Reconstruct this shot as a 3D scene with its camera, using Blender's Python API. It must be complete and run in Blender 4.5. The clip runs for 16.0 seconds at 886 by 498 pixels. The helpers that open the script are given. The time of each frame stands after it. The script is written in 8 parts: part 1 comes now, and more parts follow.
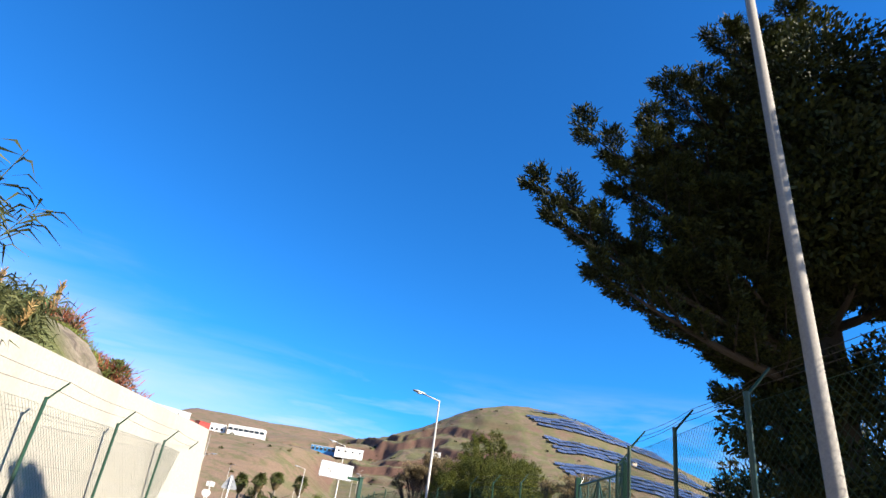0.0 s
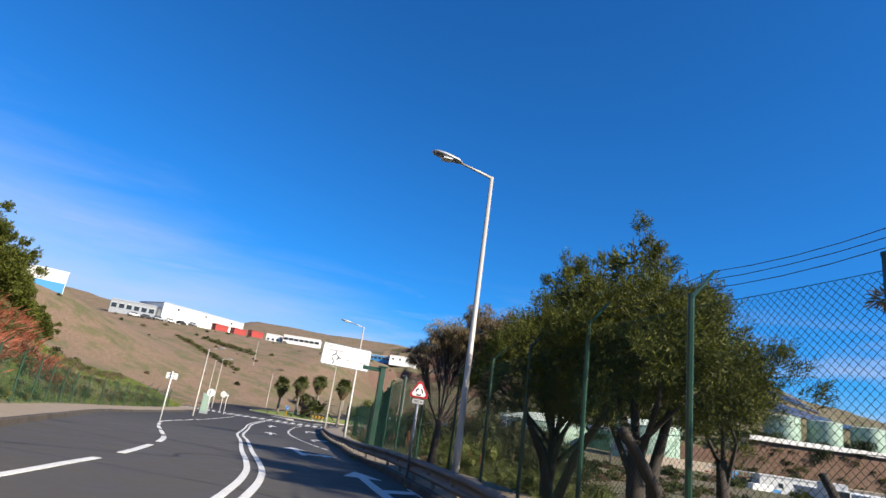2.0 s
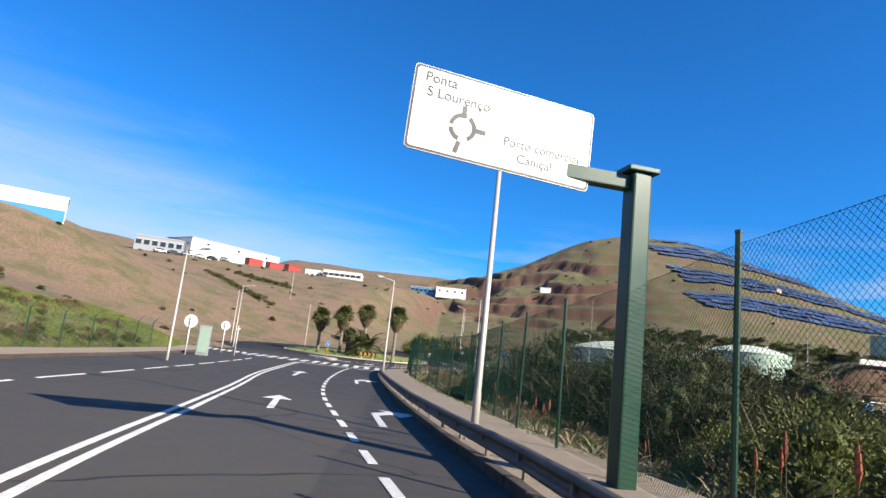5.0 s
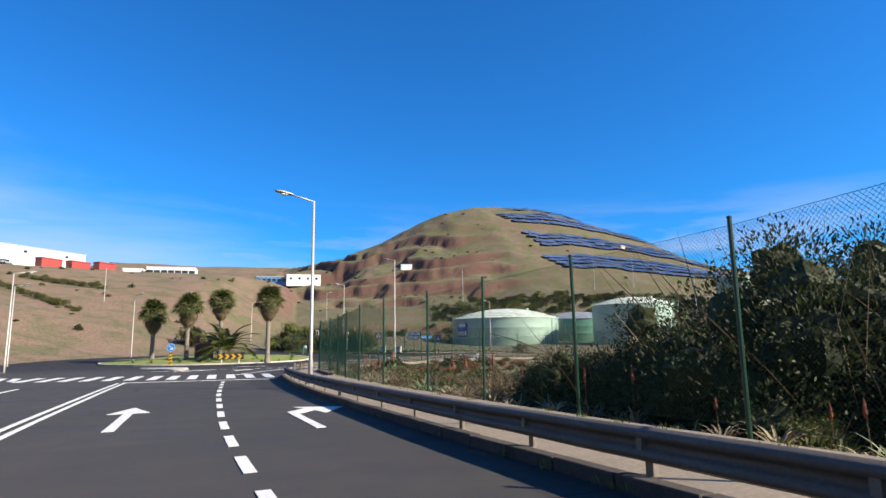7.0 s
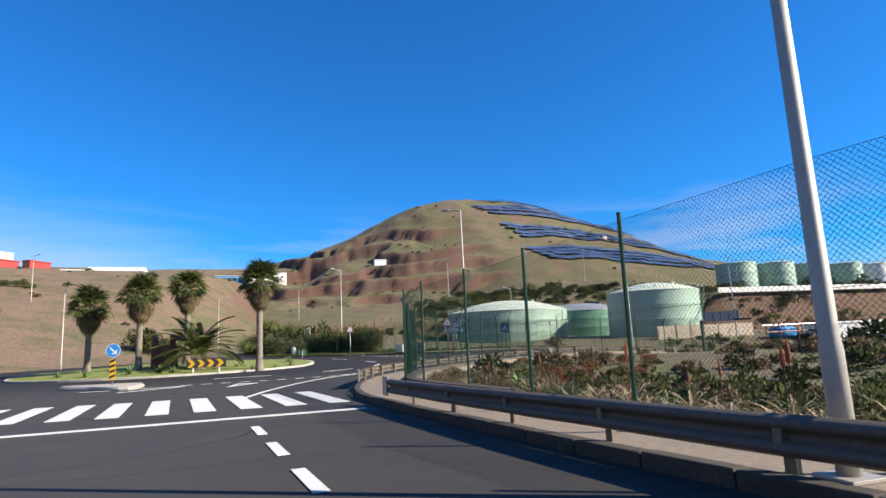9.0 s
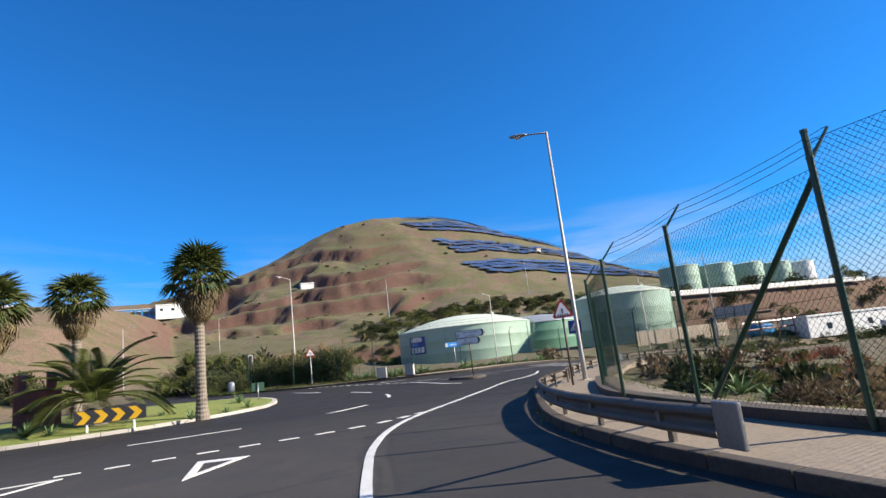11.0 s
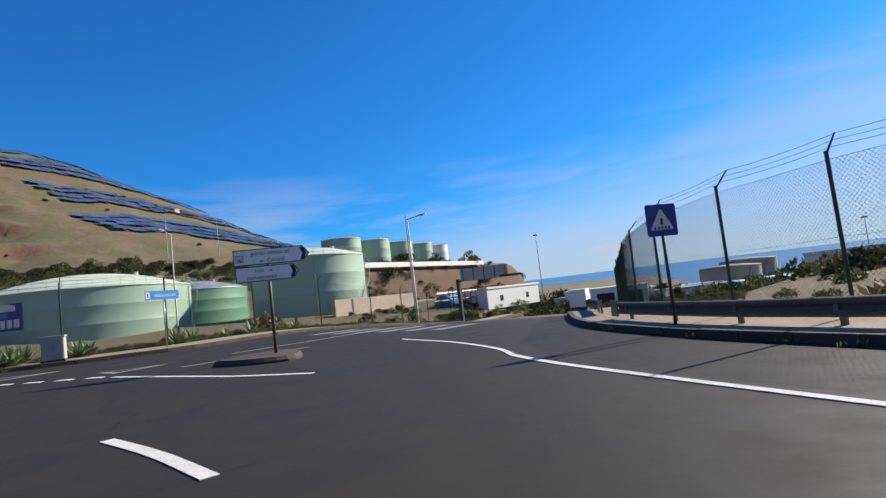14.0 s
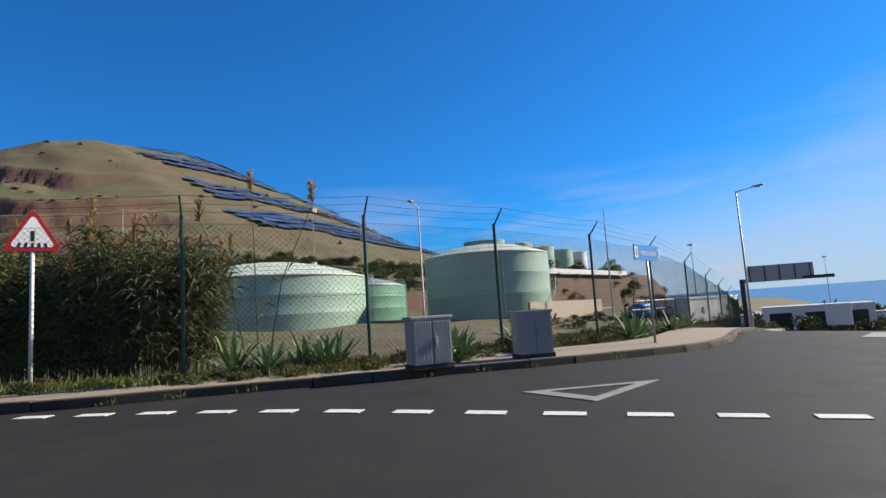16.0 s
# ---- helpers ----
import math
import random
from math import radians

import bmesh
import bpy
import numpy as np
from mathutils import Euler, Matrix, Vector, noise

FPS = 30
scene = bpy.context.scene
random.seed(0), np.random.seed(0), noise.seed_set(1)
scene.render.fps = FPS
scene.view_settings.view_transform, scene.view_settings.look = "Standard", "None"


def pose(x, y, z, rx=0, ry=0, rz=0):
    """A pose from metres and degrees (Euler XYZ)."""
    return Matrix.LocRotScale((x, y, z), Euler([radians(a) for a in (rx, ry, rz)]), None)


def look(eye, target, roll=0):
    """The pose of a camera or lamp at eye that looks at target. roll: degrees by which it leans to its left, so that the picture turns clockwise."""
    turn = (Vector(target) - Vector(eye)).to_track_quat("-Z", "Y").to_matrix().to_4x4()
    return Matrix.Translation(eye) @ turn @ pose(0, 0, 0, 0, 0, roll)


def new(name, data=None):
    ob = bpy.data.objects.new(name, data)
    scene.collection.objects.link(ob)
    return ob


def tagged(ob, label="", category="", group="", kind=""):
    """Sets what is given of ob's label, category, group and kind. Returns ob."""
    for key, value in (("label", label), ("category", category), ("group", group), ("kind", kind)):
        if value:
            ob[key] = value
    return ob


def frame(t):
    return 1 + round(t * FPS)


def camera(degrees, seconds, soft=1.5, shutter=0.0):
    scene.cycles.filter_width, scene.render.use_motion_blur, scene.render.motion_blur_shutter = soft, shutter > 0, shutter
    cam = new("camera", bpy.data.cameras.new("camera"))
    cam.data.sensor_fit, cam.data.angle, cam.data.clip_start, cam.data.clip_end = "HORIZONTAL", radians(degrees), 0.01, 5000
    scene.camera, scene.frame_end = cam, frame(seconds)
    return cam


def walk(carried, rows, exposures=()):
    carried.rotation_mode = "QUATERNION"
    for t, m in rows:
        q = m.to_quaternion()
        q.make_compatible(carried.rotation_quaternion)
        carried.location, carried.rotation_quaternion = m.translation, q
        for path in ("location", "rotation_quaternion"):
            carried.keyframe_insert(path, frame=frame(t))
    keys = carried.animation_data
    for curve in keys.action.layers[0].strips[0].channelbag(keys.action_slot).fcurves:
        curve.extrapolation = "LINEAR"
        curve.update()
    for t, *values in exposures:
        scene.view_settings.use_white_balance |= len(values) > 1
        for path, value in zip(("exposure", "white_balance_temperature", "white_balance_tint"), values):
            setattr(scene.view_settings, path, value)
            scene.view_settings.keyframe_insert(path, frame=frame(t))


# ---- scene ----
cam = camera(75.2, 16.0)
PATH = [
    (0, (-1.289, -1.948, 2.503), (-1.252, -0.141, 3.360), 8.7),
    (0.5, (-0.553, 2.641, 2.545), (-0.528, 4.490, 3.307), 8.3),
    (1, (-0.042, 6.954, 2.570), (-0.040, 8.828, 3.270), 7.9),
    (1.5, (0.152, 11.239, 2.569), (0.115, 13.133, 3.209), 7.9),
    (2, (0.051, 15.476, 2.573), (-0.045, 17.391, 3.141), 8.3),
    (2.5, (-0.376, 19.846, 2.609), (-0.556, 21.776, 3.104), 8.5),
    (3, (-1.122, 23.740, 2.535), (-1.358, 25.678, 2.967), 8.3),
    (3.5, (-2.183, 27.683, 2.442), (-2.423, 29.633, 2.817), 7.5),
    (4, (-3.300, 31.680, 2.320), (-3.526, 33.635, 2.674), 6.1),
    (4.2, (-3.722, 33.190, 2.319), (-3.946, 35.145, 2.675), 6.4),
    (6.3, (-10.450, 53.350, 1.520), (-10.374, 55.324, 1.832), 0.7),
    (6.5, (-11.113, 55.386, 1.443), (-10.919, 57.351, 1.758), 0.0),
    (7, (-12.593, 60.563, 1.271), (-12.235, 62.505, 1.590), -0.9),
    (7.5, (-13.882, 65.299, 1.119), (-13.433, 67.222, 1.436), -1.8),
    (8, (-15.044, 69.873, 1.033), (-14.569, 71.790, 1.351), -1.9),
    (8.5, (-15.974, 74.030, 0.971), (-15.495, 75.947, 1.277), -2.3),
    (8.7, (-16.525, 76.288, 0.919), (-16.039, 78.203, 1.228), -2.4),
    (10.8, (-19.466, 93.376, 0.733), (-18.734, 95.197, 1.115), -6.4),
    (11, (-19.571, 94.968, 0.741), (-18.795, 96.772, 1.121), -6.7),
    (11.5, (-19.778, 98.889, 0.736), (-18.872, 100.636, 1.094), -6.9),
    (12, (-19.481, 102.529, 0.716), (-18.437, 104.203, 1.046), -6.8),
    (12.5, (-18.610, 106.270, 0.704), (-17.447, 107.870, 1.001), -6.9),
    (13, (-17.485, 109.844, 0.673), (-16.165, 111.322, 0.937), -6.7),
    (13.5, (-16.129, 113.520, 0.670), (-14.572, 114.757, 0.889), -7.2),
    (14, (-14.791, 117.253, 0.634), (-13.078, 118.273, 0.796), -6.6),
    (14.5, (-13.844, 121.392, 0.625), (-12.108, 122.373, 0.773), -5.9),
    (15, (-13.309, 125.598, 0.637), (-11.577, 126.584, 0.804), -5.0),
    (15.5, (-13.357, 129.783, 0.710), (-11.694, 130.876, 0.904), -4.5),
    (16, (-14.080, 133.862, 0.816), (-12.574, 135.157, 1.046), -3.7),
]
walk(cam, [(t, look(eye, target, roll)) for t, eye, target, roll in PATH],
     [(0, 1.62), (0.6, 1.28), (1.0, 1.0), (1.5, 1.0), (2.2, 1.2), (3.2, 1.38), (4.0, 1.32), (8.0, 1.28), (11.5, 1.24), (12.5, 1.22), (14.0, 0.92), (16.0, 0.88)])

# ---- world, sun, exposure ----
SUN_AZ, SUN_EL = 119.0, 31.0          # degrees clockwise from +y, and above the horizon
world = bpy.data.worlds.new("sky")
scene.world = world
world.use_nodes = True
wn, wl = world.node_tree.nodes, world.node_tree.links
wn.clear()
w_out = wn.new("ShaderNodeOutputWorld")
w_bg = wn.new("ShaderNodeBackground")
w_sky = wn.new("ShaderNodeTexSky")
w_sky.sky_type = "NISHITA"
w_sky.sun_disc = False
w_sky.sun_elevation = radians(SUN_EL)
w_sky.sun_rotation = radians(SUN_AZ)
w_sky.altitude = 50
w_sky.air_density, w_sky.dust_density, w_sky.ozone_density = 1.0, 0.25, 2.5
w_bg.inputs["Strength"].default_value = 0.051
# thin cloud streaks low over the horizon, all round
w_tc = wn.new("ShaderNodeTexCoord")
w_sep = wn.new("ShaderNodeSeparateXYZ")
wl.new(w_tc.outputs["Generated"], w_sep.inputs[0])
w_map = wn.new("ShaderNodeMapping")
w_map.inputs["Scale"].default_value = (2.2, 2.2, 14.0)
wl.new(w_tc.outputs["Generated"], w_map.inputs[0])
w_noise = wn.new("ShaderNodeTexNoise")
w_noise.inputs["Scale"].default_value = 1.6
w_noise.inputs["Detail"].default_value = 7
w_noise.inputs["Roughness"].default_value = 0.55
w_noise.inputs["Distortion"].default_value = 0.35
wl.new(w_map.outputs[0], w_noise.inputs["Vector"])
w_cov = wn.new("ShaderNodeMapRange")
w_cov.inputs["From Min"].default_value = 0.46
w_cov.inputs["From Max"].default_value = 0.72
wl.new(w_noise.outputs[0], w_cov.inputs[0])
w_low = wn.new("ShaderNodeMapRange")          # clouds only between 1 and 13 degrees up
w_low.inputs["From Min"].default_value = 0.24
w_low.inputs["From Max"].default_value = 0.06
wl.new(w_sep.outputs["Z"], w_low.inputs[0])
w_mul = wn.new("ShaderNodeMath")
w_mul.operation = "MULTIPLY"
wl.new(w_cov.outputs[0], w_mul.inputs[0])
wl.new(w_low.outputs[0], w_mul.inputs[1])
w_west = wn.new("ShaderNodeMapRange")         # the pale bank is low in the north, higher in the west and towards the sun in the south-east
w_west.inputs["From Min"].default_value, w_west.inputs["From Max"].default_value = 0.05, -0.70
w_west.inputs["To Min"].default_value, w_west.inputs["To Max"].default_value = 0.0, 0.27
wl.new(w_sep.outputs["X"], w_west.inputs[0])
w_south = wn.new("ShaderNodeMapRange")
w_south.inputs["From Min"].default_value, w_south.inputs["From Max"].default_value = 0.62, -0.20
w_south.inputs["To Min"].default_value, w_south.inputs["To Max"].default_value = 0.13, 0.42
wl.new(w_sep.outputs["Y"], w_south.inputs[0])
w_top = wn.new("ShaderNodeMath")
w_top.operation = "ADD"
wl.new(w_west.outputs[0], w_top.inputs[0])
wl.new(w_south.outputs[0], w_top.inputs[1])
w_rel = wn.new("ShaderNodeMath")
w_rel.operation = "DIVIDE"
wl.new(w_sep.outputs["Z"], w_rel.inputs[0])
wl.new(w_top.outputs[0], w_rel.inputs[1])
w_wav = wn.new("ShaderNodeMath")              # uneven upper edge
w_wav.operation = "MULTIPLY_ADD"
wl.new(w_noise.outputs[0], w_wav.inputs[0])
w_wav.inputs[1].default_value = 0.55
wl.new(w_rel.outputs[0], w_wav.inputs[2])
w_haze = wn.new("ShaderNodeMapRange")
w_haze.interpolation_type = "SMOOTHSTEP"
w_haze.inputs["From Min"].default_value, w_haze.inputs["From Max"].default_value = 1.25, 0.35
w_haze.inputs["To Max"].default_value = 0.78
wl.new(w_wav.outputs[0], w_haze.inputs[0])
w_max = wn.new("ShaderNodeMath")
w_max.operation = "MAXIMUM"
wl.new(w_mul.outputs[0], w_max.inputs[0])
wl.new(w_haze.outputs[0], w_max.inputs[1])
w_blue = wn.new("ShaderNodeMix")              # deeper, more saturated blue, as the clip's camera sees it
w_blue.data_type = "RGBA"
w_blue.blend_type = "MULTIPLY"
w_blue.inputs[0].default_value = 1.0
w_blue.inputs["B"].default_value = (0.17, 0.86, 1.60, 1)
wl.new(w_sky.outputs[0], w_blue.inputs["A"])
w_mix = wn.new("ShaderNodeMix")
w_mix.data_type = "RGBA"
w_mix.inputs["B"].default_value = (5.8, 6.2, 7.6, 1)
wl.new(w_max.outputs[0], w_mix.inputs[0])
wl.new(w_blue.outputs["Result"], w_mix.inputs["A"])
wl.new(w_mix.outputs["Result"], w_bg.inputs["Color"])
wl.new(w_bg.outputs[0], w_out.inputs[0])

sun = new("sun", bpy.data.lights.new("sun", "SUN"))
sun.data.energy, sun.data.angle, sun.data.color = 5.0, radians(0.53), (1.0, 0.90, 0.75)
sun_dir = Vector((math.sin(radians(SUN_AZ)) * math.cos(radians(SUN_EL)), math.cos(radians(SUN_AZ)) * math.cos(radians(SUN_EL)), math.sin(radians(SUN_EL))))
sun.matrix_world = look(sun_dir * 200, (0, 0, 0))


# ---- materials ----
def ramp(nt, src, stops):
    r = nt.nodes.new("ShaderNodeValToRGB")
    el = r.color_ramp.elements
    el[0].position, el[0].color = stops[0][0], (*stops[0][1], 1)
    el[1].position, el[1].color = stops[-1][0], (*stops[-1][1], 1)
    for p, c in stops[1:-1]:
        e = el.new(p)
        e.color = (*c, 1)
    nt.links.new(src, r.inputs[0])
    return r.outputs[0]


def noise_tex(nt, scale, detail=5.0, rough=0.6, stretch=None, world_space=True, distortion=0.0):
    tc = nt.nodes.new("ShaderNodeNewGeometry" if world_space else "ShaderNodeTexCoord")
    vec = tc.outputs["Position"] if world_space else tc.outputs["Object"]
    if stretch:
        mp = nt.nodes.new("ShaderNodeMapping")
        mp.inputs["Scale"].default_value = stretch
        nt.links.new(vec, mp.inputs[0])
        vec = mp.outputs[0]
    n = nt.nodes.new("ShaderNodeTexNoise")
    n.inputs["Scale"].default_value, n.inputs["Detail"].default_value = scale, detail
    n.inputs["Roughness"].default_value, n.inputs["Distortion"].default_value = rough, distortion
    nt.links.new(vec, n.inputs["Vector"])
    return n.outputs[0]


def blend(nt, fac, a, b, mode="MIX"):
    m = nt.nodes.new("ShaderNodeMix")
    m.data_type, m.blend_type = "RGBA", mode
    for sock, v in ((m.inputs[0], fac), (m.inputs["A"], a), (m.inputs["B"], b)):
        if isinstance(v, (int, float)):
            sock.default_value = v
        elif isinstance(v, tuple):
            sock.default_value = (*v, 1)
        else:
            nt.links.new(v, sock)
    return m.outputs["Result"]


def fit_range(nt, src, lo, hi, a=0.0, b=1.0):
    m = nt.nodes.new("ShaderNodeMapRange")
    m.inputs["From Min"].default_value, m.inputs["From Max"].default_value = lo, hi
    m.inputs["To Min"].default_value, m.inputs["To Max"].default_value = a, b
    nt.links.new(src, m.inputs[0])
    return m.outputs[0]


def material(name, rough=0.7, metal=0.0):
    m = bpy.data.materials.new(name)
    m.use_nodes = True
    b = m.node_tree.nodes["Principled BSDF"]
    b.inputs["Roughness"].default_value, b.inputs["Metallic"].default_value = rough, metal
    return m, m.node_tree, b


def bump(nt, b, height, strength=0.3, dist=0.02):
    n = nt.nodes.new("ShaderNodeBump")
    n.inputs["Strength"].default_value, n.inputs["Distance"].default_value = strength, dist
    nt.links.new(height, n.inputs["Height"])
    nt.links.new(n.outputs[0], b.inputs["Normal"])


def worn(name, col, rough=0.6, metal=0.0, vary=0.25, scale=3.0, dirt=None, dirt_amt=0.35, bump_s=0.1, streak=False, island=0.0):
    """Painted, plastic, stone or metal surface: colour with fine grain, larger stains, and dirt."""
    m, nt, b = material(name, rough, metal)
    col = tuple(v * 0.80 for v in col)          # all colours scaled down to balance the raised exposure
    dirt = tuple(v * 0.80 for v in dirt) if dirt else None
    fine = noise_tex(nt, scale * 12, 6, 0.65)
    big = noise_tex(nt, scale * 0.6, 4, 0.6, stretch=(1, 1, 0.18) if streak else None)
    c = blend(nt, fit_range(nt, fine, 0.3, 0.7), tuple(v * (1 - vary) for v in col), tuple(min(1, v * (1 + vary * 0.5)) for v in col))
    d = dirt or tuple(v * 0.45 for v in col)
    c = blend(nt, fit_range(nt, big, 0.52, 0.75, 0, dirt_amt), c, d)
    if island:
        oi = nt.nodes.new("ShaderNodeObjectInfo")
        c = blend(nt, 1.0, c, ramp(nt, oi.outputs["Random"], [(0, (1 - island,) * 3), (1, (1, 1, 1))]), "MULTIPLY")
    nt.links.new(c, b.inputs["Base Color"])
    nt.links.new(fit_range(nt, big, 0.3, 0.8, rough * 0.85, min(1, rough * 1.2)), b.inputs["Roughness"])
    bump(nt, b, fine, bump_s, 0.01)
    return m


def leafy(name, lo, hi, rough=0.55, trans=0.25):
    """Leaves: every blade its own shade, light passing through a little."""
    m, nt, b = material(name, max(rough, 0.65))
    b.inputs["Specular IOR Level"].default_value = 0.22
    g = nt.nodes.new("ShaderNodeNewGeometry")
    oi = nt.nodes.new("ShaderNodeObjectInfo")
    c = ramp(nt, g.outputs["Random Per Island"], [(0, lo), (1, hi)])
    c = blend(nt, fit_range(nt, noise_tex(nt, 0.9, 3), 0.35, 0.7, 0, 0.5), c, tuple(v * 0.55 for v in lo))
    c = blend(nt, 1.0, c, ramp(nt, oi.outputs["Random"], [(0, (0.8, 0.8, 0.8)), (1, (1, 1, 1))]), "MULTIPLY")
    nt.links.new(c, b.inputs["Base Color"])
    t = nt.nodes.new("ShaderNodeBsdfTranslucent")
    nt.links.new(c, t.inputs["Color"])
    mx = nt.nodes.new("ShaderNodeMixShader")
    mx.inputs[0].default_value = trans
    nt.links.new(b.outputs[0], mx.inputs[1])
    nt.links.new(t.outputs[0], mx.inputs[2])
    nt.links.new(mx.outputs[0], nt.nodes["Material Output"].inputs["Surface"])
    return m


def make_asphalt():
    m, nt, b = material("asphalt", 0.82)
    b.inputs["Specular IOR Level"].default_value = 0.2
    grain = noise_tex(nt, 90, 3, 0.7)
    mid = noise_tex(nt, 1.3, 6, 0.65)
    wide = noise_tex(nt, 0.11, 4, 0.55, stretch=(1, 0.35, 1), distortion=0.6)
    c = ramp(nt, grain, [(0.25, (0.026, 0.024, 0.022)), (0.55, (0.046, 0.042, 0.038)), (0.8, (0.086, 0.079, 0.071))])
    c = blend(nt, fit_range(nt, mid, 0.35, 0.7, 0, 0.45), c, (0.060, 0.055, 0.049))
    c = blend(nt, fit_range(nt, wide, 0.48, 0.62, 0, 0.55), c, (0.036, 0.033, 0.030))
    # along y the asphalt is darker at the roundabout and paler on the approach
    gp = nt.nodes.new("ShaderNodeNewGeometry")
    spx = nt.nodes.new("ShaderNodeSeparateXYZ")
    nt.links.new(gp.outputs["Position"], spx.inputs[0])
    c = blend(nt, fit_range(nt, spx.outputs["Y"], 105, 118, 0, 0.82), c, (0.017, 0.015, 0.013))
    c = blend(nt, fit_range(nt, spx.outputs["Y"], 64, 38, 0, 0.6), c, (0.080, 0.073, 0.065))
    # tar seams, thin and wandering
    tc = nt.nodes.new("ShaderNodeNewGeometry")
    mp = nt.nodes.new("ShaderNodeMapping")
    mp.inputs["Scale"].default_value = (0.06, 0.16, 0.0)
    nt.links.new(tc.outputs["Position"], mp.inputs[0])
    wob = nt.nodes.new("ShaderNodeTexNoise")
    wob.inputs["Scale"].default_value = 2.0
    nt.links.new(mp.outputs[0], wob.inputs["Vector"])
    add = nt.nodes.new("ShaderNodeVectorMath")
    add.operation = "MULTIPLY_ADD"
    nt.links.new(wob.outputs["Color"], add.inputs[0])
    add.inputs[1].default_value = (0.25, 0.25, 0)
    nt.links.new(mp.outputs[0], add.inputs[2])
    vo = nt.nodes.new("ShaderNodeTexVoronoi")
    vo.feature = "DISTANCE_TO_EDGE"
    vo.inputs["Scale"].default_value = 1.0
    nt.links.new(add.outputs[0], vo.inputs["Vector"])
    crack = fit_range(nt, vo.outputs["Distance"], 0.0012, 0.0032, 0.8, 0)
    c = blend(nt, crack, c, (0.012, 0.012, 0.013))
    nt.links.new(c, b.inputs["Base Color"])
    nt.links.new(fit_range(nt, mid, 0.3, 0.7, 0.62, 0.9), b.inputs["Roughness"])
    bump(nt, b, grain, 0.35, 0.006)
    return m


def make_paint_mark():
    m, nt, b = material("road_paint", 0.6)
    wear = noise_tex(nt, 26, 6, 0.7)
    big = noise_tex(nt, 1.8, 4, 0.6)
    c = blend(nt, fit_range(nt, wear, 0.35, 0.6), (0.42, 0.41, 0.385), (0.66, 0.65, 0.62))
    c = blend(nt, fit_range(nt, big, 0.5, 0.75, 0, 0.35), c, (0.30, 0.295, 0.28))
    nt.links.new(c, b.inputs["Base Color"])
    bump(nt, b, wear, 0.2, 0.003)
    return m


def make_ground():
    m, nt, b = material("hillside_earth", 0.95)
    fine = noise_tex(nt, 2.6, 8, 0.7)
    mid = noise_tex(nt, 0.16, 7, 0.62, distortion=0.4)
    wide = noise_tex(nt, 0.026, 5, 0.55, distortion=0.8)
    strata = noise_tex(nt, 0.05, 5, 0.6, stretch=(0.5, 0.5, 5.0), distortion=0.5)
    earth = ramp(nt, fine, [(0.3, (0.052, 0.038, 0.024)), (0.5, (0.112, 0.080, 0.048)), (0.72, (0.185, 0.138, 0.086))])
    red = blend(nt, fit_range(nt, strata, 0.5, 0.68, 0, 0.75), earth, (0.110, 0.055, 0.038))
    grass = ramp(nt, fine, [(0.3, (0.036, 0.042, 0.012)), (0.55, (0.082, 0.082, 0.026)), (0.78, (0.150, 0.134, 0.052))])
    c = blend(nt, fit_range(nt, mid, 0.45, 0.55, 0, 0.85), red, grass)
    c = blend(nt, fit_range(nt, wide, 0.49, 0.62, 0, 0.6), c, grass)
    c = blend(nt, fit_range(nt, noise_tex(nt, 0.55, 6, 0.7), 0.57, 0.68, 0, 0.85), c, (0.034, 0.034, 0.015))
    # red-brown rock on the far hill's steep faces, green grass on the planted bank by the road
    g = nt.nodes.new("ShaderNodeNewGeometry")
    sp, sn = nt.nodes.new("ShaderNodeSeparateXYZ"), nt.nodes.new("ShaderNodeSeparateXYZ")
    nt.links.new(g.outputs["Position"], sp.inputs[0])
    nt.links.new(g.outputs["Normal"], sn.inputs[0])

    def times(a, bb):
        m2 = nt.nodes.new("ShaderNodeMath")
        m2.operation = "MULTIPLY"
        nt.links.new(a, m2.inputs[0])
        nt.links.new(bb, m2.inputs[1])
        return m2.outputs[0]
    # slope mask: the faces' shade is darkened into the rock colour
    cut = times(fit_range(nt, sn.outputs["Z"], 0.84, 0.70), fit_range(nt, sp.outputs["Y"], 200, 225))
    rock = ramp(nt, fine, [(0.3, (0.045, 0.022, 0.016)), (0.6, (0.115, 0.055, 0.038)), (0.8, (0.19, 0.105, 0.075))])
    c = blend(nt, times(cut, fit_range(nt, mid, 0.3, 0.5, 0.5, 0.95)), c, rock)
    bank = times(times(fit_range(nt, sp.outputs["Y"], 110, 80), fit_range(nt, sp.outputs["X"], -46, -30)), fit_range(nt, sp.outputs["X"], -6, -8))
    lush = ramp(nt, fine, [(0.3, (0.048, 0.068, 0.013)), (0.6, (0.100, 0.120, 0.024)), (0.8, (0.16, 0.16, 0.048))])
    c = blend(nt, times(bank, fit_range(nt, mid, 0.36, 0.56, 0.1, 0.85)), c, lush)
    # bare reddish earth on the long western slope
    west = times(fit_range(nt, sp.outputs["X"], -26, -44), fit_range(nt, sp.outputs["Y"], 70, 110))
    bare = ramp(nt, fine, [(0.3, (0.070, 0.044, 0.028)), (0.5, (0.150, 0.096, 0.060)), (0.72, (0.235, 0.160, 0.104))])
    c = blend(nt, times(west, fit_range(nt, mid, 0.46, 0.62, 0.85, 0.1)), c, bare)
    # bare rock where the cutting begins
    rk = times(times(fit_range(nt, sp.outputs["Y"], 19, 21), fit_range(nt, sp.outputs["Y"], 31, 26)), times(fit_range(nt, sp.outputs["X"], -19, -15), fit_range(nt, sp.outputs["X"], -8, -9.5)))
